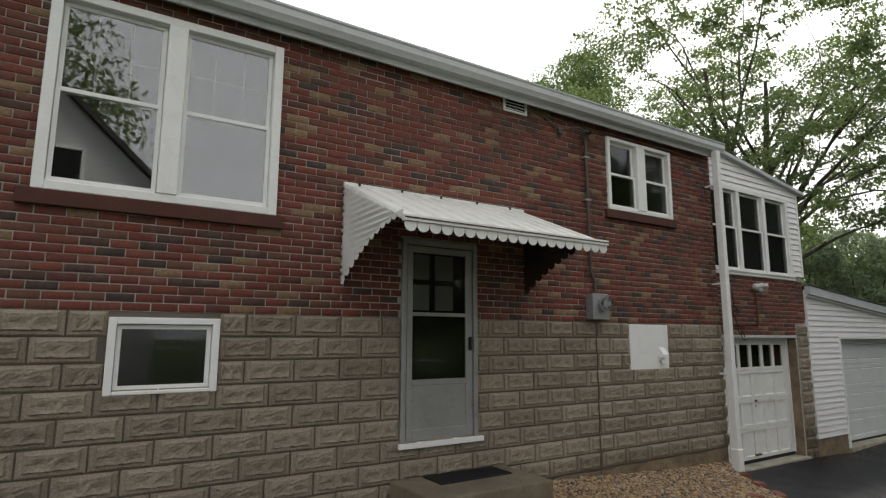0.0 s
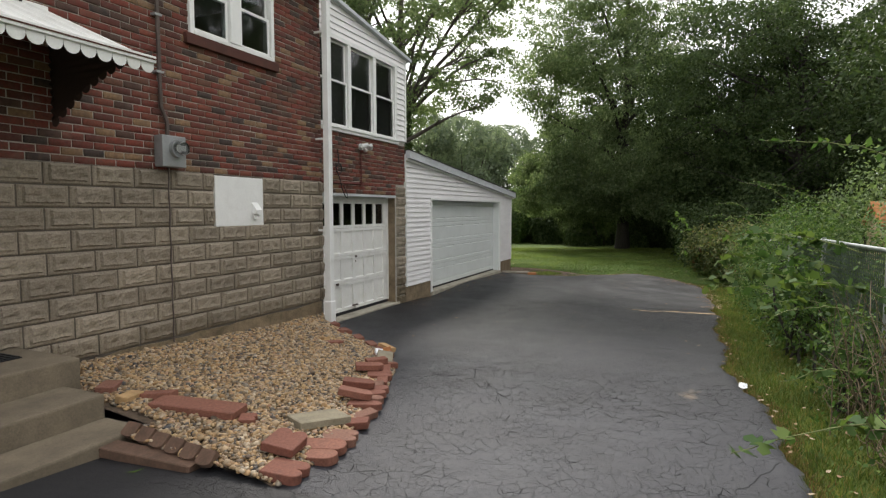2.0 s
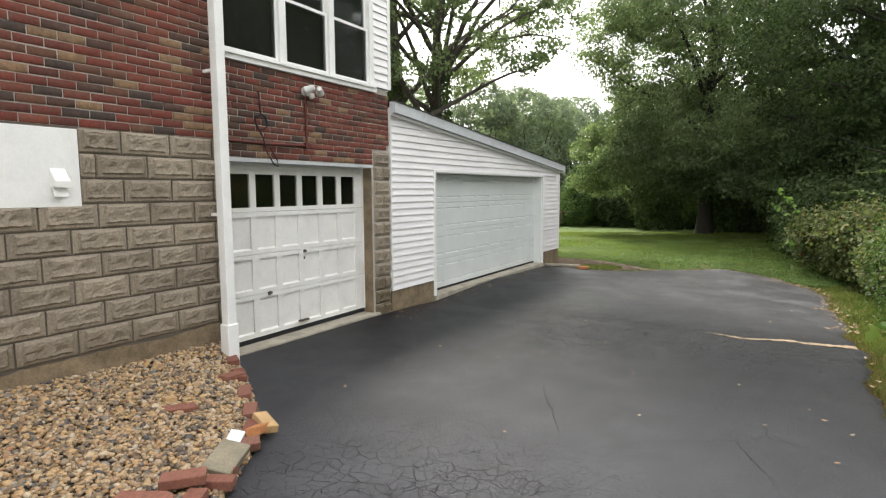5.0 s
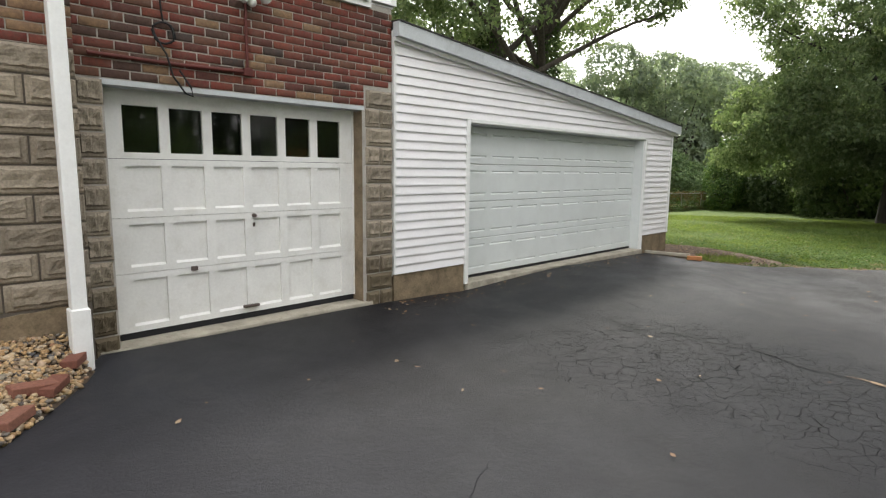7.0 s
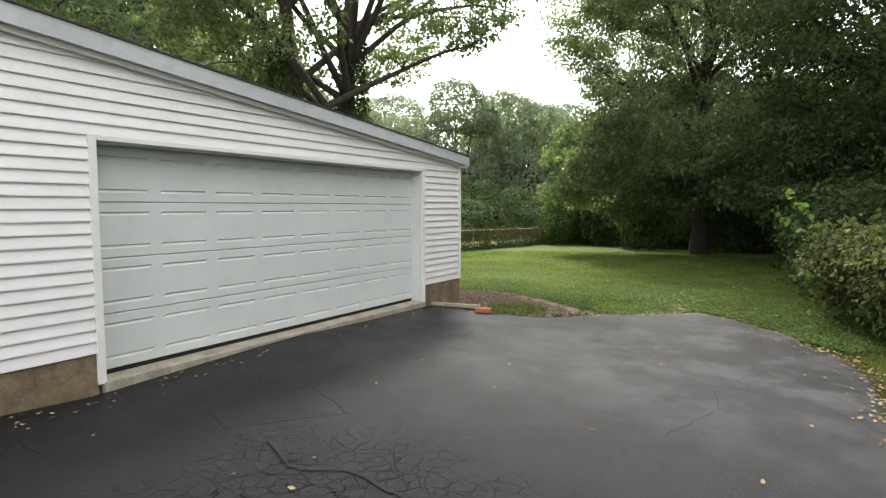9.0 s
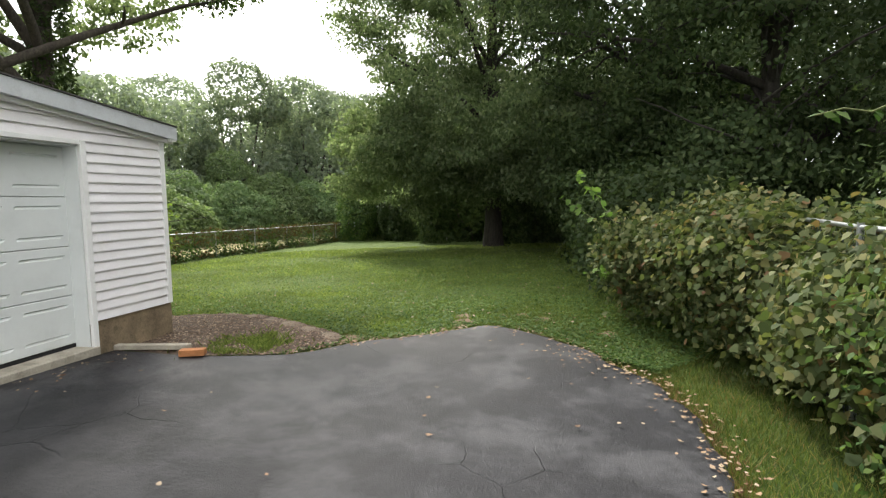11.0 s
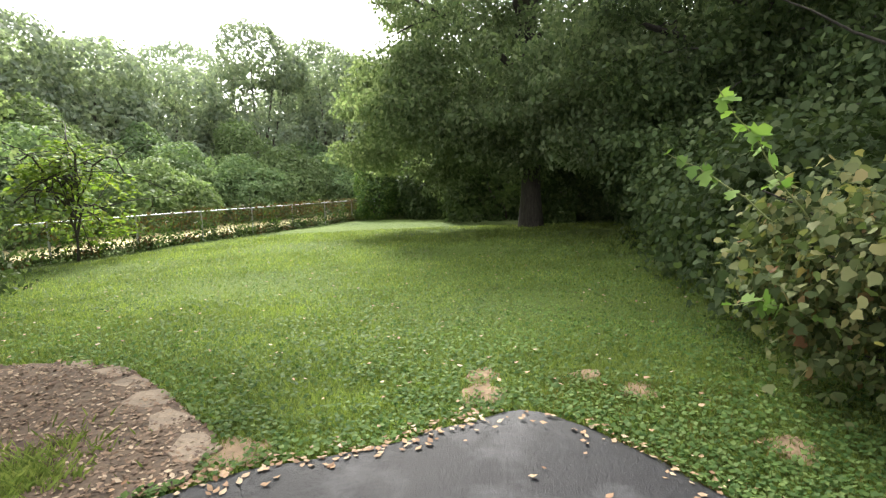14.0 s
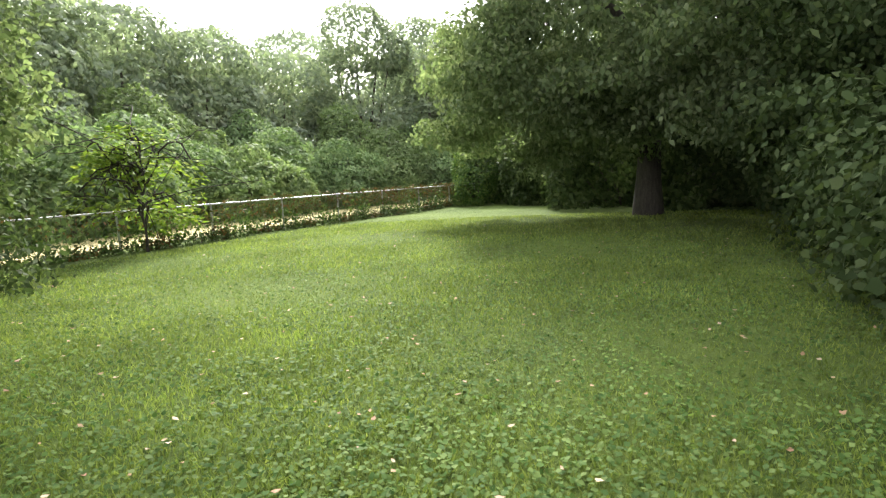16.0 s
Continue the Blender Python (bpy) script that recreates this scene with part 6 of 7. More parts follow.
# trees across the street side, seen only in the window glass
for x, y, h, r in ((-4.6, -17.5, 18.0, 3.6), (9.5, -19.0, 12.0, 4.0)):
    tree("street_tree", x, y, h, [((x, y, h * 0.62), (r, r, h * 0.36), 260)], "dark tree across from the brick house", G_OAK, M_BARK, 0.30, 30, 0.7, 0.3, limbs=14, gap=-0.1)

# neighbour's house, mirrored in the large window
nb = thing("neighbour_house", "pale-sided neighbour house with a dark gable roof", "house", at=(-4.6, -9.0, 0.5))
bm = bmesh.new()
prism(bm, [(-4.2, 0), (4.2, 0), (4.2, 6.2), (0, 10.2), (-4.2, 6.2)], -7.5)
part("wall", bm, M_NEIGHBOUR, nb)
for k in range(61):
    z = 0.3 + k * 0.16
    w = 4.2 if z < 6.1 else 4.2 * (10.2 - z - 0.13) / 4.0
    one_box("siding_board", -w, w, 0.004, 0.024, z, z + 0.13, M_NEIGHBOUR, nb)
for sgn in (-1, 1):
    bm = bmesh.new()
    prism(bm, [(sgn * 4.65, 5.80), (sgn * 4.65, 6.02), (0, 10.45), (0, 10.23)], -8.1, pose(0, 0.3, 0))
    part("roof", bm, M_SHINGLE, nb)
w = one_box("window", 0.6, 1.9, 0.026, 0.06, 5.6, 7.4, M_WHITE, nb)
one_box("pane", 0.7, 1.8, 0.06, 0.07, 5.7, 7.3, M_UNLIT, w)

# small shed far beyond the fence
shed = thing("garden_shed", "small tan shed with an orange-brown roof", "shed", at=(14.5, -3.3, -0.12))
bm = bmesh.new()
prism(bm, [(-0.6, 0), (0.6, 0), (0.6, 1.75), (0, 2.15), (-0.6, 1.75)], -1.2)
part("wall", bm, M_TANWALL, shed)
for sgn in (-1, 1):
    bm = bmesh.new()
    prism(bm, [(sgn * 0.7, 1.66), (sgn * 0.7, 1.72), (0, 2.22), (0, 2.16)], -1.4, pose(0, 0.1, 0))
    part("roof", bm, M_ORANGEBRICK, shed)


# ---- fences ----
def chain_link(name, label, pts, height, post_gap, wire=0.0022, cell=0.062, rail_r=0.021, mesh_from=0.0, mesh_to=1.0):
    """Posts, top rail and diamond mesh between two ends."""
    a, b = np.array(pts[0]), np.array(pts[1])
    L = np.linalg.norm(b - a)
    ob = thing(name, label, "fence", at=(a[0], a[1], 0))
    n = max(2, int(L / post_gap) + 1)
    tops = []
    for k in range(n):
        q = a + (b - a) * k / (n - 1)
        g = float(gz(q[0], q[1]))
        tube("post", [(q[0] - a[0], q[1] - a[1], g - 0.1), (q[0] - a[0], q[1] - a[1], g + height + 0.02)], 0.028, M_GALV, ob)
        tops.append((q[0] - a[0], q[1] - a[1], g + height - 0.02))
    tube("top_rail", tops, rail_r, M_GALV, ob)
    d = (b - a) / L
    s0, s1 = L * mesh_from, L * mesh_to
    lines = []
    rows = int(height / cell)
    v, f = [], []
    o = 0
    for k in np.arange(int(s0 / cell), int(s1 / cell)):
        for sgn in (0, 1):
            p = []
            for r in range(rows + 1):
                s = (k + ((r + sgn) % 2) * 0.5) * cell
                x, y = d * s
                p.append((x + 0.004 * (r % 2) * d[1], y + 0.006 * (r % 2), float(gz(a[0] + x, a[1] + y)) + 0.03 + r * (height - 0.07) / rows))
            p = np.array(p)
            w = np.array([d[0], d[1], 0]) * wire
            m = len(p)
            v.append(np.concatenate([p - w, p + w, p + np.array([-d[1], d[0], 0]) * wire * 1.6]))
            i_ = np.arange(m - 1)
            f.append(np.concatenate([np.stack([o + i_, o + i_ + m, o + i_ + m + 1, o + i_ + 1], 1), np.stack([o + i_ + m, o + i_ + 2 * m, o + i_ + 2 * m + 1, o + i_ + m + 1], 1)]))
            o += 3 * m
    wires = finish("wire_mesh", mesh_np("wire_mesh", np.concatenate(v), np.concatenate(f)), M_MESHWIRE, ob)
    tagged(wires, kind="stuff")
    return ob


chain_link("chain_link_fence", "grey chain-link side fence half grown over", [(-3.0, -1.15), (21.0, -1.05)], 1.55, 2.6, 0.0034)
chain_link("chain_link_fence", "low chain-link back fence hung with dry vines", [(20.0, 15.3), (43.6, 14.2)], 1.02, 2.6, 0.003, 0.10)

# vines on the back fence, in ragged clumps
for k in range(34):
    t = (k + 0.3 * rng.random()) / 34
    x = 22.5 + 20.5 * t
    y = np.interp(x, [20, 43.6], [15.3, 14.2])
    hgt = rng.uniform(0.35, 1.15) if k % 3 else rng.uniform(0.15, 0.4)
    g = float(gz(x, y))
    vn = thing("fence_vine", "dry reddish vine climbing the back fence" if k % 2 else "green creeper along the back fence", "vine", "fence vines", at=(x, y, g))
    w = rng.uniform(0.3, 0.8)
    c = np.stack([rng.normal(size=150) * w * 0.4, rng.normal(size=150) * 0.10, np.abs(rng.normal(size=150)) * hgt * 0.5 + 0.03], 1)
    nd = int(30 + 90 * t)
    leaf_mesh("leaves", c, 0.12, G_DRYVINE if k % 3 == 0 else G_HEDGE, vn, "", up=0.2, droop=0.6)
    c = np.stack([rng.normal(size=nd) * w * 0.7, rng.normal(size=nd) * 0.08, rng.uniform(0.55, 1.14, nd)], 1)
    leaf_mesh("dry_leaves", c, 0.10, G_DRYVINE, vn, "", up=0.2, droop=0.6)
fx, fy = np.arange(10, 62, 2.0), np.array([15.9, 18.5, 22.0])
V = np.array([[(x, y, float(gz(x, y)) + 0.02) for y in fy] for x in fx]).reshape(-1, 3)
k = np.array([(a * 3 + b, a * 3 + 3 + b, a * 3 + 4 + b, a * 3 + 1 + b) for a in range(len(fx) - 1) for b in range(2)])
tagged(finish("field", mesh_np("field", V, k), M_FIELD), "dry straw-coloured field beyond the back fence", "field", kind="structure")
for k in range(22):
    x = 21 + k * 1.05 + rng.normal() * 0.3
    y = float(np.interp(x, [20, 43.6], [15.3, 14.2])) - 0.12
    c = np.stack([rng.normal(size=260) * 0.5, rng.normal(size=260) * 0.12, np.abs(rng.normal(size=260)) * 0.20], 1)
    wd = thing("weed_tuft", "dark weeds along the foot of the back fence", "weeds", "fence weeds", at=(x, y, float(gz(x, y))))
    leaf_mesh("leaves", c, 0.09, G_SHADE, wd, "", up=0.5)

# hedge and bushes along the side fence
shrub("privet_hedge", "overgrown green privet hedge along the side fence", 8.0, 14.5, lambda t: -1.25, lambda t: 0.75 + 0.1 * math.sin(t * 9), lambda t: 1.70 + 0.25 * math.sin(t * 7 + 1), 800, G_HEDGE, 0.055, 40, seed=2, per=26, spread=0.13)
shrub("vine_hedge", "dense hedge overgrown with broad grape-vine leaves", 13.2, 19.6, lambda t: -1.65 + 1.62 * t * t, lambda t: 0.84 + 0.10 * math.sin(t * 8), lambda t: 1.28 + 0.10 * math.sin(t * 11), 2500, G_VINE, 0.076, 50, "vine", seed=5, per=13, spread=0.13, mid=0.55)
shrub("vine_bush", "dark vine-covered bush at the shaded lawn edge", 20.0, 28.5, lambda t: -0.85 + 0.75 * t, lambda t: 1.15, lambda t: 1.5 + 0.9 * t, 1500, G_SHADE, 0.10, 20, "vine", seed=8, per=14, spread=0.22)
shrub("privet_bush", "loose green bushes growing behind the side fence", -2.0, 8.6, lambda t: -2.5, lambda t: 0.60, lambda t: 1.25 + 0.3 * math.sin(t * 13), 330, G_HEDGE, 0.055, 40, seed=12, per=26, spread=0.16)
shrub("shade_bush", "dark undergrowth behind the side fence", 2.0, 20.0, lambda t: -3.6, lambda t: 1.1, lambda t: 2.3 + 0.5 * math.sin(t * 19), 900, G_WOOD, 0.11, 30, seed=15, per=26, spread=0.28)
for a, b, sz, cnt in (((6.8, -1.2, 1.2), (6.3, 0.15, 1.35), 0.09, 34), ((5.9, -1.15, 0.7), (5.5, -0.15, 0.85), 0.08, 30), ((4.9, -1.1, 0.9), (4.6, -0.2, 1.0), 0.07, 30), ((4.2, -1.1, 0.5), (3.7, -0.15, 0.62), 0.07, 26), ((7.4, -1.2, 1.3), (7.0, -0.1, 1.55), 0.08, 34),
                      ((6.4, -1.2, 1.0), (6.0, 0.46, 1.10), 0.10, 30), ((5.8, -1.2, 1.45), (6.6, 0.05, 1.62), 0.10, 28), ((3.3, -1.1, 0.55), (2.6, 0.28, 0.42), 0.085, 22), ((3.6, -1.25, 2.0), (3.95, -0.05, 2.45), 0.06, 30), ((4.6, -1.2, 1.1), (4.5, -0.1, 1.25), 0.09, 24), ((7.2, -1.2, 0.7), (7.3, 0.25, 0.85), 0.09, 26),
                      ((8.4, -1.5, 1.8), (7.9, -0.3, 2.35), 0.05, 40), ((9.3, -1.3, 1.6), (8.6, 0.0, 1.75), 0.06, 40), ((10.2, -1.2, 1.9), (9.6, -0.2, 2.4), 0.05, 40), ((11.5, -0.9, 1.6), (11.3, 0.15, 2.0), 0.05, 34), ((12.8, -0.8, 1.5), (13.0, 0.25, 1.75), 0.05, 34)):
    spray("hedge_branch", "long leafy shoot reaching out over the driveway", a, b, G_HEDGE, sz * 1.2, M_TWIG, int(cnt * 1.2), 0.12, "maple" if sz > 0.075 else "oval")
spray("maple_branch", "bright green maple shoot standing out of the hedge", (18.85, 0.40, 1.05), (18.56, 0.99, 1.90), G_MAPLE, 0.115, M_TWIG, 18, 0.05, "maple")
spray("maple_branch", "bright green maple shoot standing out of the hedge", (19.1, 0.55, 1.0), (19.48, 1.18, 1.50), G_MAPLE, 0.115, M_TWIG, 14, 0.05, "maple")
spray("maple_branch", "bright green maple shoot standing out of the hedge", (18.6, 0.2, 0.35), (18.72, 0.88, 0.48), G_MAPLE, 0.115, M_TWIG, 12, 0.05, "maple")
shrub("weed_bush", "leafy weeds grown up before the side fence", 6.9, 8.3, lambda t: -0.85, lambda t: 0.36, lambda t: 1.45 - 0.4 * t, 150, G_HEDGE, 0.075, 16, seed=21, per=18, spread=0.13)
shrub("weed_bush", "leafy weeds grown up before the side fence", 4.6, 5.8, lambda t: -0.95, lambda t: 0.26, lambda t: 0.95, 90, G_HEDGE, 0.065, 14, seed=23, per=16, spread=0.12)
for k in range(6):
    x = 1.2 + k * 0.75
    ds = thing("dry_brush", "tangle of bare twigs and stalks before the fence", "brush", "dry brush", at=(x, -0.95, float(gz(x))))
    lines = [limb((rng.normal() * 0.25, rng.normal() * 0.12, 0), (rng.normal() * 0.5, rng.normal() * 0.25, rng.uniform(0.5, 1.3)), 0.006, 0.002, 0.0, 0.5, 7) for _ in range(26)]
    tagged(tubes("dry_growth", lines, M_DRYTWIG, ds, 4), kind="stuff")
    c = np.stack([rng.normal(size=260) * 0.35, rng.normal(size=260) * 0.22, np.abs(rng.normal(size=260)) * 0.45], 1)
    leaf_mesh("leaves", c, 0.06, G_HEDGE, ds, "", up=0.4)

# ---- gravel bed and its edging ----
BED = [(1.44, 4.05), (1.43, 3.3), (1.47, 2.70), (2.05, 2.74), (2.62, 2.86), (3.55, 3.17), (4.4, 3.52), (5.0, 3.92), (5.3, 4.25), (5.8, 4.95), (6.15, 5.5), (6.2, 5.78)]
bed_x = np.array([p[0] for p in BED[2:]])
bed_y = np.array([p[1] for p in BED[2:]])


def bed_lo(x):
    return np.interp(x, bed_x, bed_y)


def bed_z(x, y):
    lo = bed_lo(x)
    t = np.clip((y - lo) / (5.8 - lo + 1e-6), 0, 1)
    h = np.clip((y - lo) / 0.15, 0, 1)
    return gz(x) + 0.03 + 0.035 * h + 0.22 * t ** 1.2


bx = np.arange(1.44, 6.2, 0.08)
vs = []
for x in bx:
    hi = 5.79 if x > 1.76 else 4.05
    y = np.linspace(bed_lo(x), hi, 30)
    vs.append(np.stack([np.full(30, x), y, bed_z(x, y) - 0.012], -1))
i, j = np.meshgrid(np.arange(len(bx) - 1), np.arange(29), indexing="ij")
F = np.stack([i * 30 + j, (i + 1) * 30 + j, (i + 1) * 30 + j + 1, i * 30 + j + 1], -1).reshape(-1, 4)
tagged(finish("gravel_bed", mesh_np("gravel_bed", np.array(vs).reshape(-1, 3), F), M_MULCH, None, "", True), "brown soil under the gravel", "ground", kind="structure")
bm = bmesh.new()
bmesh.ops.create_icosphere(bm, subdivisions=1, radius=1.0)
ico_v = np.array([v.co[:] for v in bm.verts])
ico_f = np.array([[v.index for v in f.verts] for f in bm.faces])
bm.free()
px, py = rng.uniform(1.44, 6.22, 52000), rng.uniform(2.6, 5.8, 52000)
keep = (py > bed_lo(px) + 0.02) & ((px > 1.78) | (py < 4.05)) & (px < 6.2)
px, py = px[keep][:23000], py[keep][:23000]
n = len(px)
s = rng.uniform(0.012, 0.023, n) * np.where(rng.random(n) < 0.12, 1.5, 1.0)
sc = s[:, None] * np.stack([rng.uniform(0.9, 1.5, n), rng.uniform(0.7, 1.1, n), rng.uniform(0.5, 0.8, n)], 1)
an = rng.uniform(0, 2 * np.pi, n)
tl = rng.normal(size=n) * 0.35
v = ico_v[None] * sc[:, None] * rng.uniform(0.85, 1.15, (n, 12, 1))
v = np.stack([v[..., 0] * np.cos(tl)[:, None] - v[..., 2] * np.sin(tl)[:, None], v[..., 1], v[..., 0] * np.sin(tl)[:, None] + v[..., 2] * np.cos(tl)[:, None]], -1)
v = np.stack([v[..., 0] * np.cos(an)[:, None] - v[..., 1] * np.sin(an)[:, None], v[..., 0] * np.sin(an)[:, None] + v[..., 1] * np.cos(an)[:, None], v[..., 2]], -1)
v += np.stack([px, py, bed_z(px, py) + rng.uniform(-0.006, 0.016, n)], -1)[:, None]
pb = finish("pebbles", mesh_np("pebbles", v.reshape(-1, 3), (ico_f[None] + 12 * np.arange(n)[:, None, None]).reshape(-1, 3)), M_PEBBLE, None, "", True)
tagged(pb, "tan and grey river pebbles filling the bed", "gravel", kind="stuff")


def paver_outline(kind):
    if kind == "round":  # one rounded end
        return [(-0.15, -0.07), (0.08, -0.07)] + [(0.08 + 0.07 * math.sin(q), -0.07 * math.cos(q)) for q in np.linspace(0.2, math.pi - 0.2, 8)] + [(0.08, 0.07), (-0.15, 0.07)]
    if kind == "heart":  # two rounded lobes at one end
        o = [(-0.14, -0.115), (0.06, -0.115)]
        o += [(0.06 + 0.058 * math.sin(q), -0.0575 - 0.0575 * math.cos(q)) for q in np.linspace(0.15, math.pi - 0.1, 7)]
        o += [(0.06 + 0.058 * math.sin(q), 0.0575 - 0.0575 * math.cos(q)) for q in np.linspace(0.1, math.pi - 0.15, 7)]
        return o + [(0.06, 0.115), (-0.14, 0.115)]
    return [(-0.12, -0.055), (0.12, -0.055), (0.12, 0.055), (-0.12, 0.055)]


PAVERS = {}


def paver(kind, x, y, rz, mat, label, lift=0.0, tilt=(0, 0), scale=(1, 1, 1), name="edging_brick", cat="brick"):
    key = (kind, mat.name)
    if key not in PAVERS:
        bm = bmesh.new()
        prism(bm, paver_outline(kind), 0.06)
        bmesh.ops.rotate(bm, verts=bm.verts[:], cent=(0, 0, 0), matrix=Matrix.Rotation(radians(90), 3, "X"))
        bmesh.ops.bevel(bm, geom=bm.edges[:], offset=0.005, segments=1, affect="EDGES")
        for v in bm.verts:
            v.co += Vector(noise.noise_vector(v.co * 11)) * 0.003
        me = bpy.data.meshes.new(name)
        bm.normal_update()
        bm.to_mesh(me)
        bm.free()
        zs = [q.co.z for q in me.vertices]
        for q in me.vertices:
            q.co.z -= min(zs)
        me.materials.append(mat)
        PAVERS[key] = me
    ob = new(name, PAVERS[key])
    inside = y > bed_lo(x) + 0.04 and 1.44 < x < 6.2
    z = float(bed_z(x, y)) if inside else float(gz(x)) + 0.03
    ob.matrix_basis = pose(x, y, z + lift - 0.006, tilt[0], tilt[1], rz) @ Matrix.Diagonal((*scale, 1))
    return tagged(ob, label, cat, "bed edging" if name == "edging_brick" else "")


RED = "red scalloped concrete edging brick along the gravel bed"
# rim of the bed, from the near tip round to the garage: nose of each brick points to the asphalt
RIM = [(1.62, 2.66, -75, "heart"), (1.93, 2.66, -80, "round"), (2.08, 2.70, -74, "round"), (2.30, 2.72, -70, "heart"), (2.60, 2.80, -65, "brick"), (2.83, 2.86, -20, "brick"), (3.02, 2.96, -70, "round"), (3.17, 3.03, -62, "round"), (3.31, 3.08, -62, "round"),
       (3.45, 3.13, -60, "round"), (3.60, 3.17, 25, "brick"), (3.82, 3.25, 28, "brick"), (3.98, 3.36, -60, "heart"), (4.22, 3.44, 30, "brick"), (4.45, 3.55, -52, "brick"), (4.66, 3.67, 38, "brick"), (4.90, 3.85, -35, "brick"), (5.12, 4.02, 42, "brick"), (5.35, 4.30, 50, "brick"), (5.60, 4.66, 55, "brick"), (5.86, 5.05, 58, "brick"), (6.06, 5.40, 62, "brick")]
for k, (x, y, rz, kind) in enumerate(RIM):
    paver(kind, x - 0.03, y + 0.10, rz + rng.normal() * 4, M_PAVER, RED, 0.0, (rng.normal() * 3, rng.normal() * 3))
for x, y, rz, kind in ((1.86, 2.86, 10, "heart"), (3.08, 3.10, -65, "round"), (3.38, 3.25, -62, "round"), (4.02, 3.52, -55, "round"), (4.30, 3.60, -40, "brick")):
    paver(kind, x - 0.03, y + 0.10, rz, M_PAVER, RED, 0.058, (rng.normal() * 4, rng.normal() * 5))
paver("brick", 3.28, 3.42, 20, M_PAVER, "loose red brick lying on the pebbles", 0.0, (12, 10))
paver("brick", 4.95, 4.75, -20, M_PAVER, "loose red brick lying on the pebbles", -0.02, (4, 6), name="loose_brick")
paver("brick", 4.98, 4.92, 70, M_TANBRICK, "small tan brick lying on the pebbles", -0.01, (6, 10), (0.6, 0.8, 1), name="loose_brick")
paver("brick", 5.72, 5.12, 15, M_PAVER, "loose red brick lying on the pebbles", 0.0, (5, 8), (1.1, 1, 1), name="loose_brick")
paver("brick", 5.20, 4.10, 70, M_TANBRICK, "tan brick lying on the bed edging", 0.055, (10, -8), name="loose_brick")
paver("brick", 5.08, 4.02, 30, M_ORANGEBRICK, "orange-red brick lying on the bed edging", 0.06, (-10, 14), name="loose_brick")
paver("brick", 4.86, 4.02, 35, M_PAPER, "white painted brick in the bed edging", 0.01, (14, -8), (0.7, 0.9, 1), name="loose_brick")
paver("brick", 4.62, 3.80, 28, M_GREYPAVER, "grey broken paver lying on the edging", 0.03, (14, -6), (1.35, 1.7, 1), name="loose_paver", cat="paver")
paver("brick", 2.43, 3.14, -30, M_GREYPAVER, "grey concrete paving slab lying on the pebbles", 0.004, (-4, 5), (1.75, 2.8, 1.0), name="paving_slab", cat="paver")
paver("brick", 2.06, 4.02, -78, M_PAVER, "long red slab lying on the pebbles", 0.005, (3, 2), (3.1, 1.9, 1.2), name="paving_slab", cat="paver")
paver("heart", 2.12, 3.56, -60, M_PAVER, "broken red edging piece on the pebbles", 0.0, (8, 4), (0.5, 0.5, 0.9), name="loose_brick")
paver("brick", 1.38, 3.72, -84, M_OLDPAVER, "weathered brown slab edging the bed by the steps", 0.0, (2, 2), (3.2, 1.3, 1.2), name="paving_slab", cat="paver")
for k in range(6):
    paver("round", 1.50 - 0.01 * k, 4.02 - 0.15 * k, 180, M_OLDPAVER, "weathered brown scalloped edging leaning on the slab", 0.01, (0, 40), (0.36, 0.9, 0.7))
paver("brick", 1.98, 4.95, 40, M_PAVER, "dark red brick beside the steps", 0.0, (6, 4), (1.2, 1.3, 1), name="loose_brick")
paver("brick", 1.92, 4.62, 20, M_TANBRICK, "tan brick beside the steps", 0.0, (6, 4), (0.9, 1, 1), name="loose_brick")
paver("round", 2.08, 4.50, 110, M_PAVER, "red edging brick beside the steps", 0.0, (6, 4), name="loose_brick")

# ---- leaf-strewn bed at the garage corner ----
lb_x = np.linspace(15.98, 18.28, 40)
lb_lo = np.interp(lb_x, [15.98, 16.3, 16.9, 17.4, 18.28], [5.02, 4.2, 3.74, 3.95, 5.5])
lb_hi = np.interp(lb_x, [15.98, 16.88, 16.9, 17.7, 18.28], [5.98, 5.98, 7.4, 7.3, 6.2])
vs = [np.stack([np.full(24, x), np.linspace(a, b, 24), gz(x, np.linspace(a, b, 24)) + 0.016], -1) for x, a, b in zip(lb_x, lb_lo, lb_hi)]
vs = np.array(vs)
vs[..., 2] += rng.uniform(-0.004, 0.010, vs.shape[:2])
i, j = np.meshgrid(np.arange(39), np.arange(23), indexing="ij")
F = np.stack([i * 24 + j, (i + 1) * 24 + j, (i + 1) * 24 + j + 1, i * 24 + j + 1], -1).reshape(-1, 4)
tagged(finish("leaf_bed", mesh_np("leaf_bed", vs.reshape(-1, 3), F), M_MULCH, None, "", True), "brown leaf-strewn soil bed beside the garage", "ground", kind="structure")
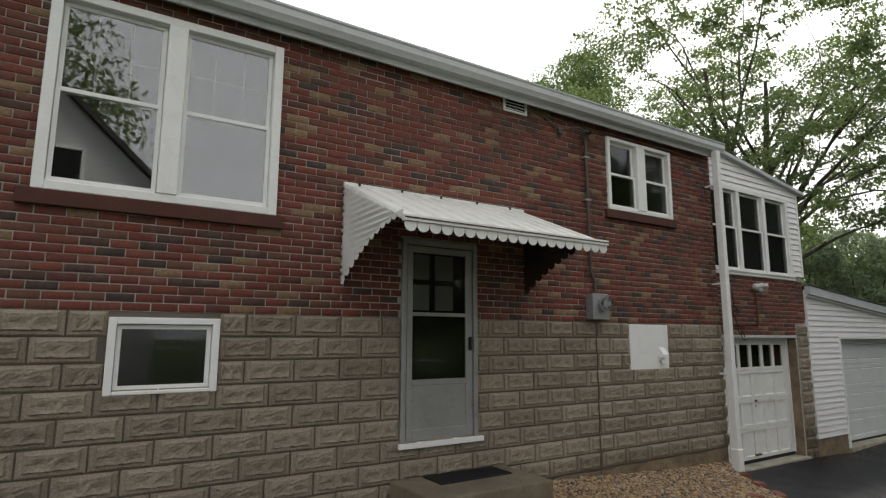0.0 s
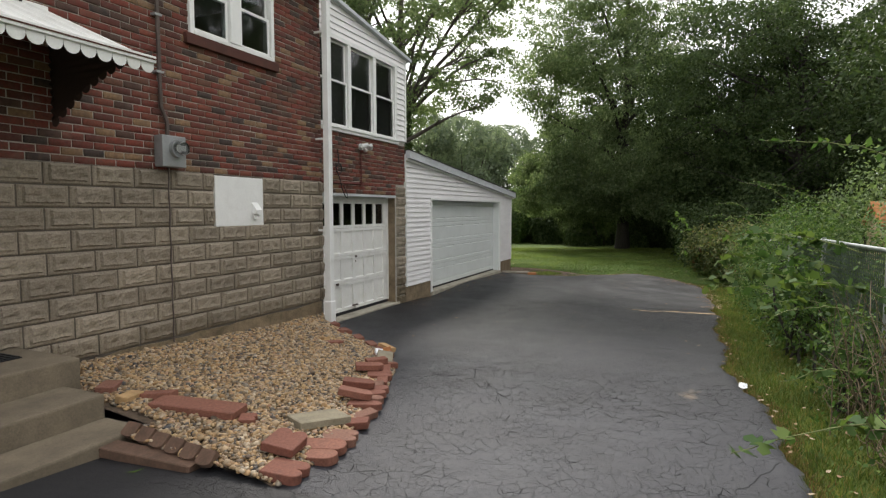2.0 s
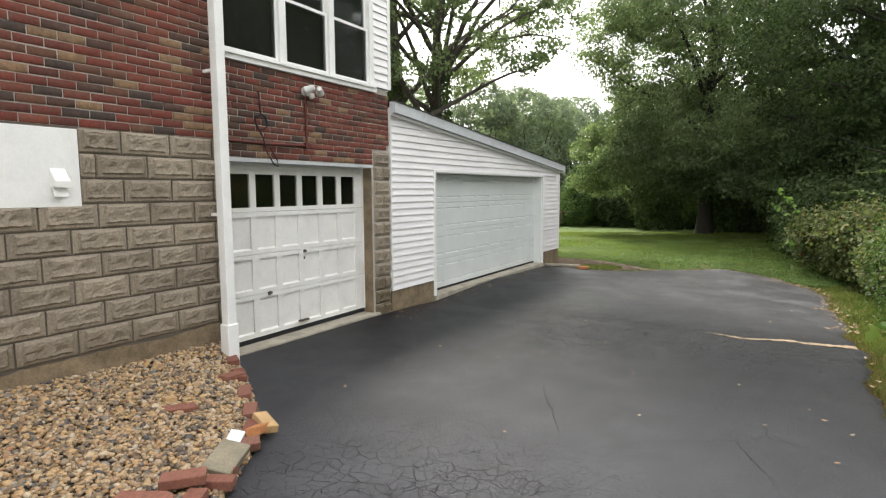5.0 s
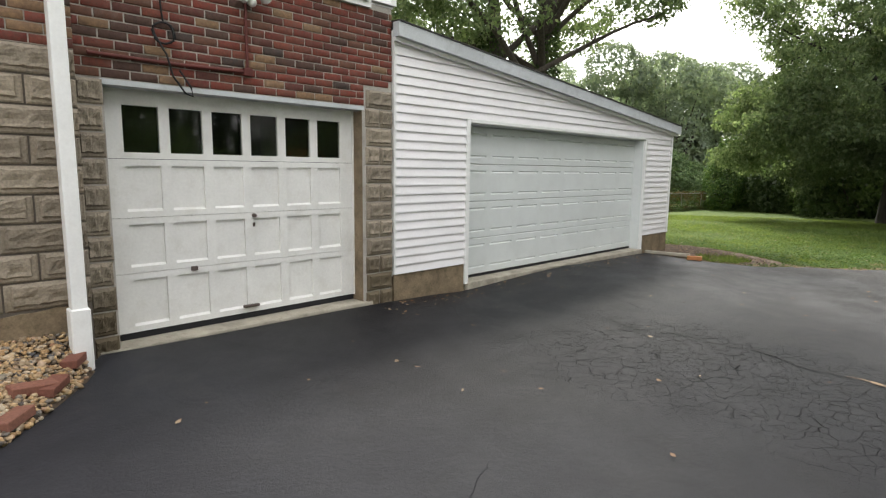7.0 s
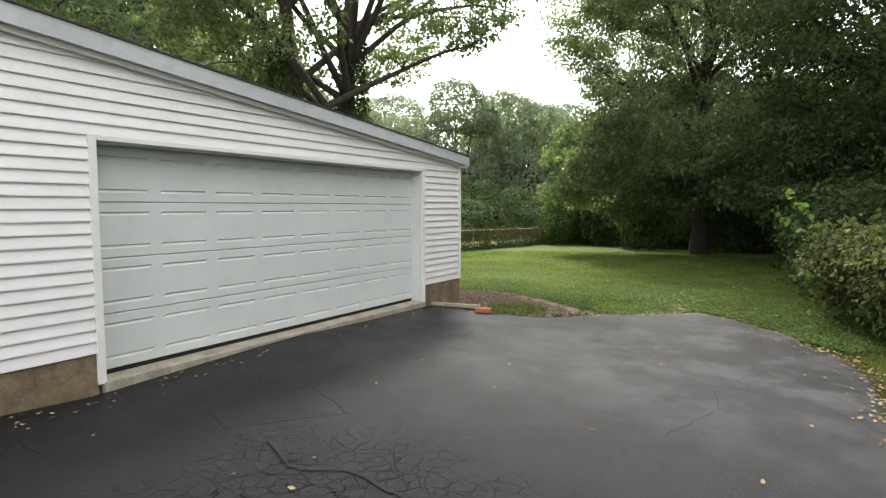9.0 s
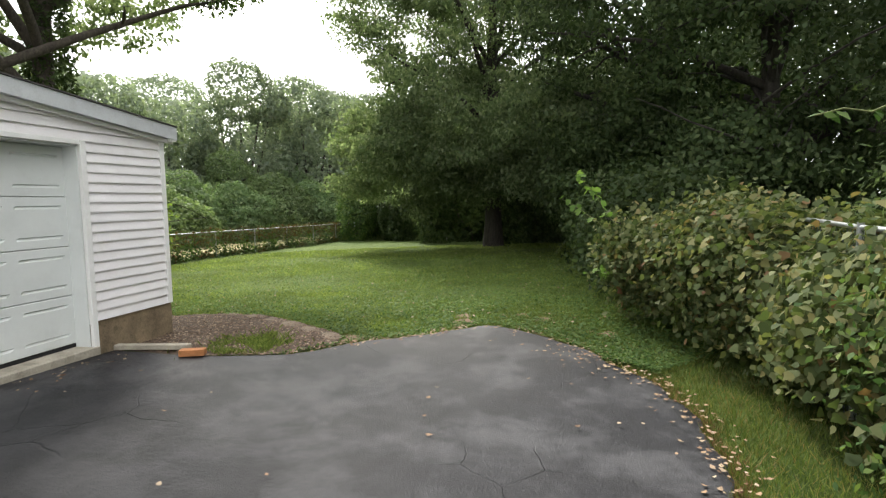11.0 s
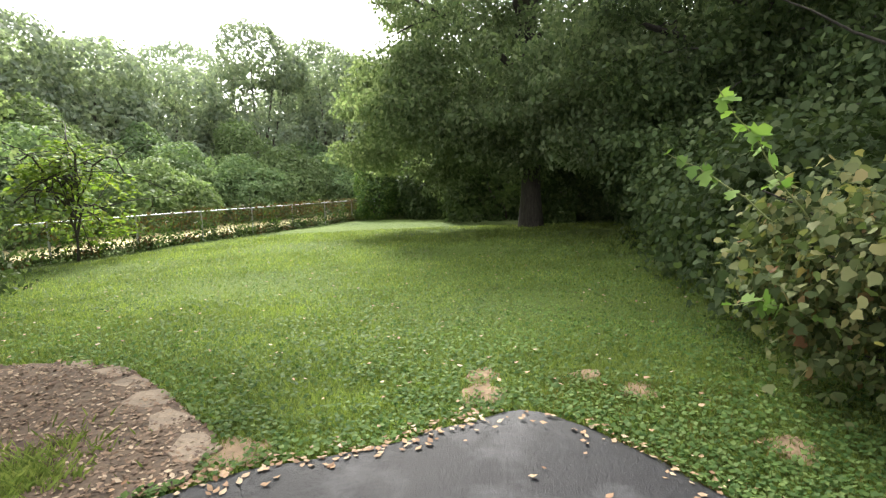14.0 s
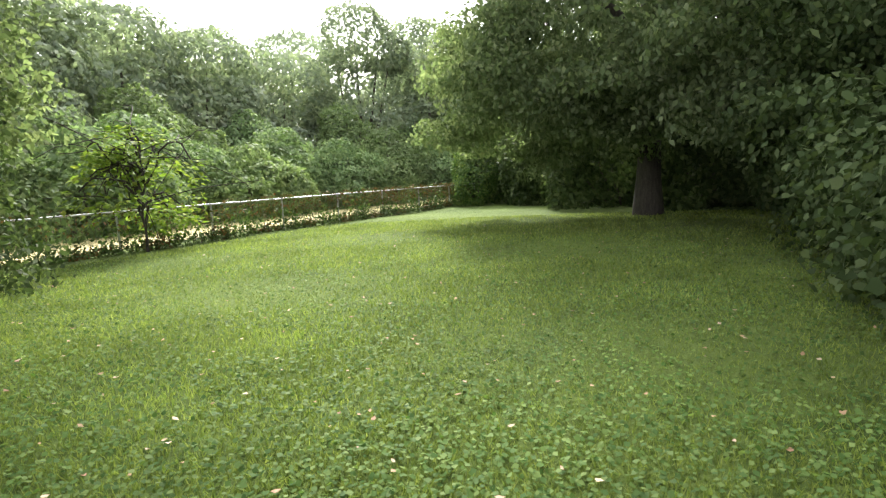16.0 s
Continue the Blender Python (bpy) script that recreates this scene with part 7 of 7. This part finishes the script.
for k, (x, y, w, d, rz) in enumerate(((17.22, 3.98, 0.34, 0.28, 30), (17.50, 4.38, 0.36, 0.28, 50), (17.74, 4.80, 0.34, 0.28, 60), (17.97, 5.18, 0.34, 0.26, 70), (18.17, 5.56, 0.36, 0.28, 75), (18.26, 6.02, 0.34, 0.24, 100))):
    bm = bmesh.new()
    out = [(w * 0.55 * math.cos(q) * f, d * 0.55 * math.sin(q) * f) for q, f in zip(np.sort(rng.uniform(0, 2 * math.pi, 7) * 0.25 + np.linspace(0, 5.4, 7) * 0.9), rng.uniform(0.85, 1.2, 7))]
    prism(bm, out, 0.05)
    bmesh.ops.rotate(bm, verts=bm.verts[:], cent=(0, 0, 0), matrix=Matrix.Rotation(radians(90), 3, "X"))
    bmesh.ops.bevel(bm, geom=bm.edges[:], offset=0.006, segments=1, affect="EDGES")
    st = part("flagstone", bm, M_FLAG)
    st.matrix_basis = pose(x, y, float(gz(x, y)) - 0.024, 2, -2, rz)
    tagged(st, "flat tan flagstone sunk along the leaf bed", "stone", "bed flagstones")
ob = one_box("loose_brick", -0.13, 0.13, -0.055, 0.055, 0, 0.07, M_ORANGEBRICK, None, "", 0.005, 1)
ob.matrix_basis = pose(15.98, 5.02, float(gz(16, 5.02)) + 0.028, 0, 0, -70)
tagged(ob, "orange brick at the end of the bed edging", "brick")
ob = one_box("edging_strip", -0.50, 0.50, -0.04, 0.04, 0, 0.06, M_KERB, None, "", 0.008, 1)
ob.matrix_basis = pose(16.05, 5.66, float(gz(16, 5.66)) + 0.028, 0, 0, -80)
tagged(ob, "pale concrete edging strip beside the garage", "edging")

M_SOIL = plain("bare_soil", (0.17, 0.115, 0.068), 0.95, var=0.3, scale=8, fine=60, bump=0.6, dirt=0.4)

# ---- small litter, fallen leaves and grass ----
lt = thing("paper_scrap", "crumpled white paper scrap on the drive edge", "litter", at=(5.52, -0.05, float(gz(5.5)) + 0.03))
bm = bmesh.new()
bmesh.ops.create_icosphere(bm, subdivisions=2, radius=0.09)
for v in bm.verts:
    v.co = Vector((v.co.x * 1.2, v.co.y * 0.5, abs(v.co.z) * 0.14)) + Vector(noise.noise_vector(v.co * 18)) * 0.03
part("scrap", bm, M_PAPER, lt)


def strewn(name, label, c, size, mat, lift=0.012, curl=0.35):
    """Curled fallen leaves lying about."""
    c = np.asarray(c, float)
    n = len(c)
    a = rng.uniform(0, 2 * np.pi, n)
    ax = np.stack([np.cos(a), np.sin(a), rng.normal(size=n) * 0.15], 1)
    sd = np.stack([-np.sin(a), np.cos(a), rng.normal(size=n) * 0.15], 1)
    s = (size * rng.uniform(0.6, 1.4, n))[:, None]
    up = np.array([[0, 0, 1.0]]) * s * curl * rng.uniform(0.3, 1, n)[:, None]
    v = np.stack([c - ax * s * 0.5 + up * 0.6, c - ax * s * 0.1 + sd * s * 0.3 + up * 0.5, c + ax * s * 0.12 + sd * s * 0.26, c + ax * s * 0.5 + up, c + ax * s * 0.12 - sd * s * 0.3 + up * 0.6, c - ax * s * 0.15 - sd * s * 0.24], 1)
    return tagged(finish(name, mesh_np(name, v.reshape(-1, 3), np.arange(n * 6).reshape(n, 6)), mat), label, "leaves", kind="stuff")


spots = []
for _ in range(420):  # drifts along the far drive edges
    x = rng.uniform(12, 18.2)
    y = edge_lo(x) + rng.normal() * 0.14
    spots.append((x, y, float(gz(x, y)) + 0.035))
for _ in range(300):
    x = rng.uniform(16.1, 18.2)
    y = edge_hi(x) + rng.normal() * 0.12
    spots.append((x, y, float(gz(x, y)) + 0.035))
for _ in range(120):
    x = rng.uniform(9.0, 15.8)
    y = 5.86 - abs(rng.normal()) * 0.22
    spots.append((x, y, float(gz(x, y)) + 0.04))
for _ in range(80):
    x, y = rng.uniform(6, 18), rng.uniform(0.3, 5.6)
    if y < edge_hi(x) and y > edge_lo(x):
        spots.append((x, y, float(gz(x, y)) + 0.042))
for _ in range(70):
    x, y = rng.normal() * 0.35 + 17.0, rng.normal() * 0.3 + 0.9
    spots.append((x, y, float(gz(x, y)) + 0.042))
for _ in range(70):
    x = rng.uniform(-1, 14)
    spots.append((x, edge_lo(x) - abs(rng.normal()) * 0.16 + 0.03, float(gz(x)) + 0.045))
for _ in range(50):
    x = rng.uniform(0, 9)
    spots.append((x, rng.uniform(-1.3, -0.5), float(gz(x)) + 0.05))
bed_spots = []
for _ in range(9000):
    x, y = rng.uniform(16.0, 18.3), rng.uniform(3.7, 7.3)
    if np.interp(x, lb_x, lb_lo) < y < np.interp(x, lb_x, lb_hi):
        bed_spots.append((x, y, float(gz(x, y)) + 0.022))
lawn_spots = []
for _ in range(620):
    x, y = 18 + 14 * rng.random() ** 1.4, rng.uniform(0.2, 12)
    lawn_spots.append((x, y, float(gz(x, y)) + 0.05))
M_LITTER = varied("leaf_litter", [(0, (0.060, 0.038, 0.026)), (0.45, (0.125, 0.080, 0.050)), (0.8, (0.21, 0.145, 0.095)), (1, (0.33, 0.26, 0.18))], 0.85, False, 30, 0.2)
strewn("bed_litter", "brown leaf litter lying thick on the soil bed", bed_spots, 0.036, M_LITTER, curl=0.3)
strewn("lawn_leaves", "scattered brown leaves fallen on the lawn", lawn_spots, 0.042, M_DRYLEAF, curl=0.3)
strewn("fallen_leaves", "curled tan fallen leaves along the drive and on the lawn", spots, 0.042, M_DRYLEAF, curl=0.22)
for x, y, sz in ((2.30, 0.12, 0.085), (1.2, 3.62, 0.07)):
    lf = leaf_mesh("fallen_leaf", [(x, y, float(gz(x, y)) + 0.040)], sz, G_MAPLE, None, "", up=6.0, droop=0.0, shape="maple")
    tagged(lf, "fresh fallen yellow-green leaf on the asphalt", "leaf")


def off_asphalt(x, y):
    return (y < edge_lo(x)) | (y > np.maximum(edge_hi(x), edge_lo(x))) | (x > 18.25)


def grass(name, label, x, y, h, w, mat, bent=True):
    n = len(x)
    a = rng.uniform(0, 2 * np.pi, n)
    lean = rng.normal(size=(n, 2)) * 0.45
    hh = h * rng.uniform(0.5, 1.3, n)
    z = gz(x, y) - 0.02
    sx, sy = np.cos(a) * w, np.sin(a) * w
    v = np.stack([np.stack([x - sx, y - sy, z], 1), np.stack([x + sx, y + sy, z], 1), np.stack([x + lean[:, 0] * hh * 0.4 + sx * 0.7, y + lean[:, 1] * hh * 0.4 + sy * 0.7, z + hh * 0.62], 1), np.stack([x + lean[:, 0] * hh, y + lean[:, 1] * hh, z + hh], 1)], 1)
    if not bent:
        v = v[:, [0, 1, 3]]
    k = v.shape[1]
    return tagged(finish(name, mesh_np(name, v.reshape(-1, 3), np.arange(n * k).reshape(n, k)), mat), label, "grass", kind="stuff")


PATCHES = [(18.51, 2.53, 0.17), (18.88, 2.61, 0.13), (18.80, 1.43, 0.13), (19.05, 1.80, 0.12), (18.15, 0.62, 0.14), (17.25, 3.72, 0.18)]
for k, (x, y, r) in enumerate(PATCHES):
    a = np.linspace(0, 2 * np.pi, 40, endpoint=False)
    rr = r * (1 + 0.16 * np.sin(3 * a + k) + 0.10 * np.sin(5 * a + 2 * k) + 0.04 * rng.normal(size=40))
    v = np.concatenate([[[x, y, float(gz(x, y)) + 0.016]], np.stack([x + rr * np.cos(a) * 1.3, y + rr * np.sin(a), gz(x + rr * np.cos(a), y + rr * np.sin(a)) - 0.004], 1)])
    f = np.stack([np.zeros(40, int), np.arange(1, 41), np.roll(np.arange(1, 41), -1)], 1)
    tagged(finish("bare_patch", mesh_np("bare_patch", v, f), M_SOIL), "bare reddish soil patch in the lawn", "soil", kind="structure")
n = 330000
r = 2.0 + 19 * rng.random(n) ** 1.9
a = rng.uniform(-0.75, 1.5, n)
lx, ly = 15.2 + r * np.cos(a), 1.6 + r * np.sin(a)
in_bed = (lx > 15.9) & (lx < 18.2) & (ly > np.interp(lx, lb_x, lb_lo)) & (ly < np.interp(lx, lb_x, lb_hi) + 0.02)
ok = off_asphalt(lx, ly) & ~in_bed & (ly < 14.2) & (lx > 15.3) & ~((lx < 17.0) & (ly > 5.9))
for x, y, q in PATCHES:
    ok &= (((lx - x) / 1.2) ** 2 + (ly - y) ** 2 > (q * rng.uniform(0.1, 1.25, n)) ** 2)
lx, ly, rr = lx[ok], ly[ok], r[ok]
grass("grass", "short mown grass blades on the lawn", lx, ly, 0.05 + 0.0008 * rr, 0.0028 + 0.0006 * rr, G_GRASS, False)
n = 95000
r = 2.0 + 13 * rng.random(n) ** 1.8
a = rng.uniform(-0.75, 1.5, n)
lx, ly = 15.2 + r * np.cos(a), 1.6 + r * np.sin(a)
in_bed = (lx > 15.9) & (lx < 18.2) & (ly > np.interp(lx, lb_x, lb_lo)) & (ly < np.interp(lx, lb_x, lb_hi) + 0.02)
ok = off_asphalt(lx, ly) & ~in_bed & (lx > 15.3) & ~((lx < 17.0) & (ly > 5.9))
for x, y, q in PATCHES:
    ok &= (((lx - x) / 1.2) ** 2 + (ly - y) ** 2 > (q * rng.uniform(0.1, 1.25, n)) ** 2)
patch = np.array([noise.noise(Vector((p * 0.8, q * 0.8, 5.0))) for p, q in zip(lx, ly)]) > -0.7 + 0.6 * rng.random(len(lx))
lx, ly = lx[ok & patch], ly[ok & patch]
cl = leaf_mesh("clover", np.stack([lx, ly, gz(lx, ly) + rng.uniform(0.015, 0.06, len(lx))], 1), 0.036, G_CLOVER, None, "", up=1.5, droop=0.05, ratio=0.9)
tagged(cl, "clover and broad-leaved weeds in the lawn", "clover", kind="stuff")
n = 60000
lx = rng.uniform(-2, 19, n)
ly = edge_lo(lx) - rng.random(n) ** 1.3 * 1.3
G_THATCH = leaf_material("dry_thatch", [(0, (0.12, 0.065, 0.030)), (0.5, (0.22, 0.135, 0.070)), (1, (0.34, 0.24, 0.135))], 0.7, 0.2, 1.5)
tx = rng.uniform(-1.5, 18.0, 14000)
grass("dry_thatch", "brown dead thatch along the drive edge", tx, edge_lo(tx) - np.abs(rng.normal(size=14000)) * 0.07 + 0.015, 0.05, 0.005, G_THATCH, False)
grass("verge_grass", "ragged green grass between drive and fence", lx, ly, 0.075, 0.0042, G_VERGE, False)
n = 9000
lx = 16.55 + rng.normal(size=n) * 0.28
ly = 4.72 + rng.normal(size=n) * 0.20
okp = np.array([noise.noise(Vector((p * 3.2, q * 3.2, 1.0))) for p, q in zip(lx, ly)]) > rng.normal(size=n) * 0.3 + 0.12
okp &= (ly > np.interp(lx, lb_x, lb_lo) + 0.03) & (ly < 5.9)
grass("bed_grass", "patch of fresh grass in the leaf bed", lx[okp], ly[okp], 0.085, 0.004, G_GRASS)

# ---- bricks and blocks, laid last ----
lay_blocks(lower, X0 + 3.2, X1, BRICK_Z, 11, 0.208, 0.4545, WALL_Y + 0.002, HOLES, 0.409, lambda x: 0.5 if x > 1.8 else -9.0)
rects = lay_bricks(X0, X1, BRICK_Z + 0.004, 5.30, HOLES)
near = [r for r in rects if -0.9 < r[0] < 3.2 and 2.37 < r[2] < 2.37 + 0.0733 * 15]
near = near[:300]
chosen = {id(r) for r in near}
joined_bricks("bricks", [r for r in rects if id(r) not in chosen], WALL_Y, wall)
single_bricks(near, WALL_Y, wall)
grects = lay_bricks(6.25, 9.37, 2.222, 3.245, [(8.98, 9.37, -1, 2.40), (6.2, 6.46, -1, 2.22)])
gchosen = grects[:300]
single_bricks(gchosen, GAR_Y, gw)
if len(grects) > 300:
    joined_bricks("bricks", grects[300:], GAR_Y, gw)
lay_blocks(gw, 9.0, 9.37, 2.40, 12, 0.205, 0.38, GAR_Y + 0.002, [], 0.0)
lay_blocks(gw, 6.25, 6.455, 2.21, 11, 0.205, 0.40, GAR_Y + 0.002, [], 0.0)
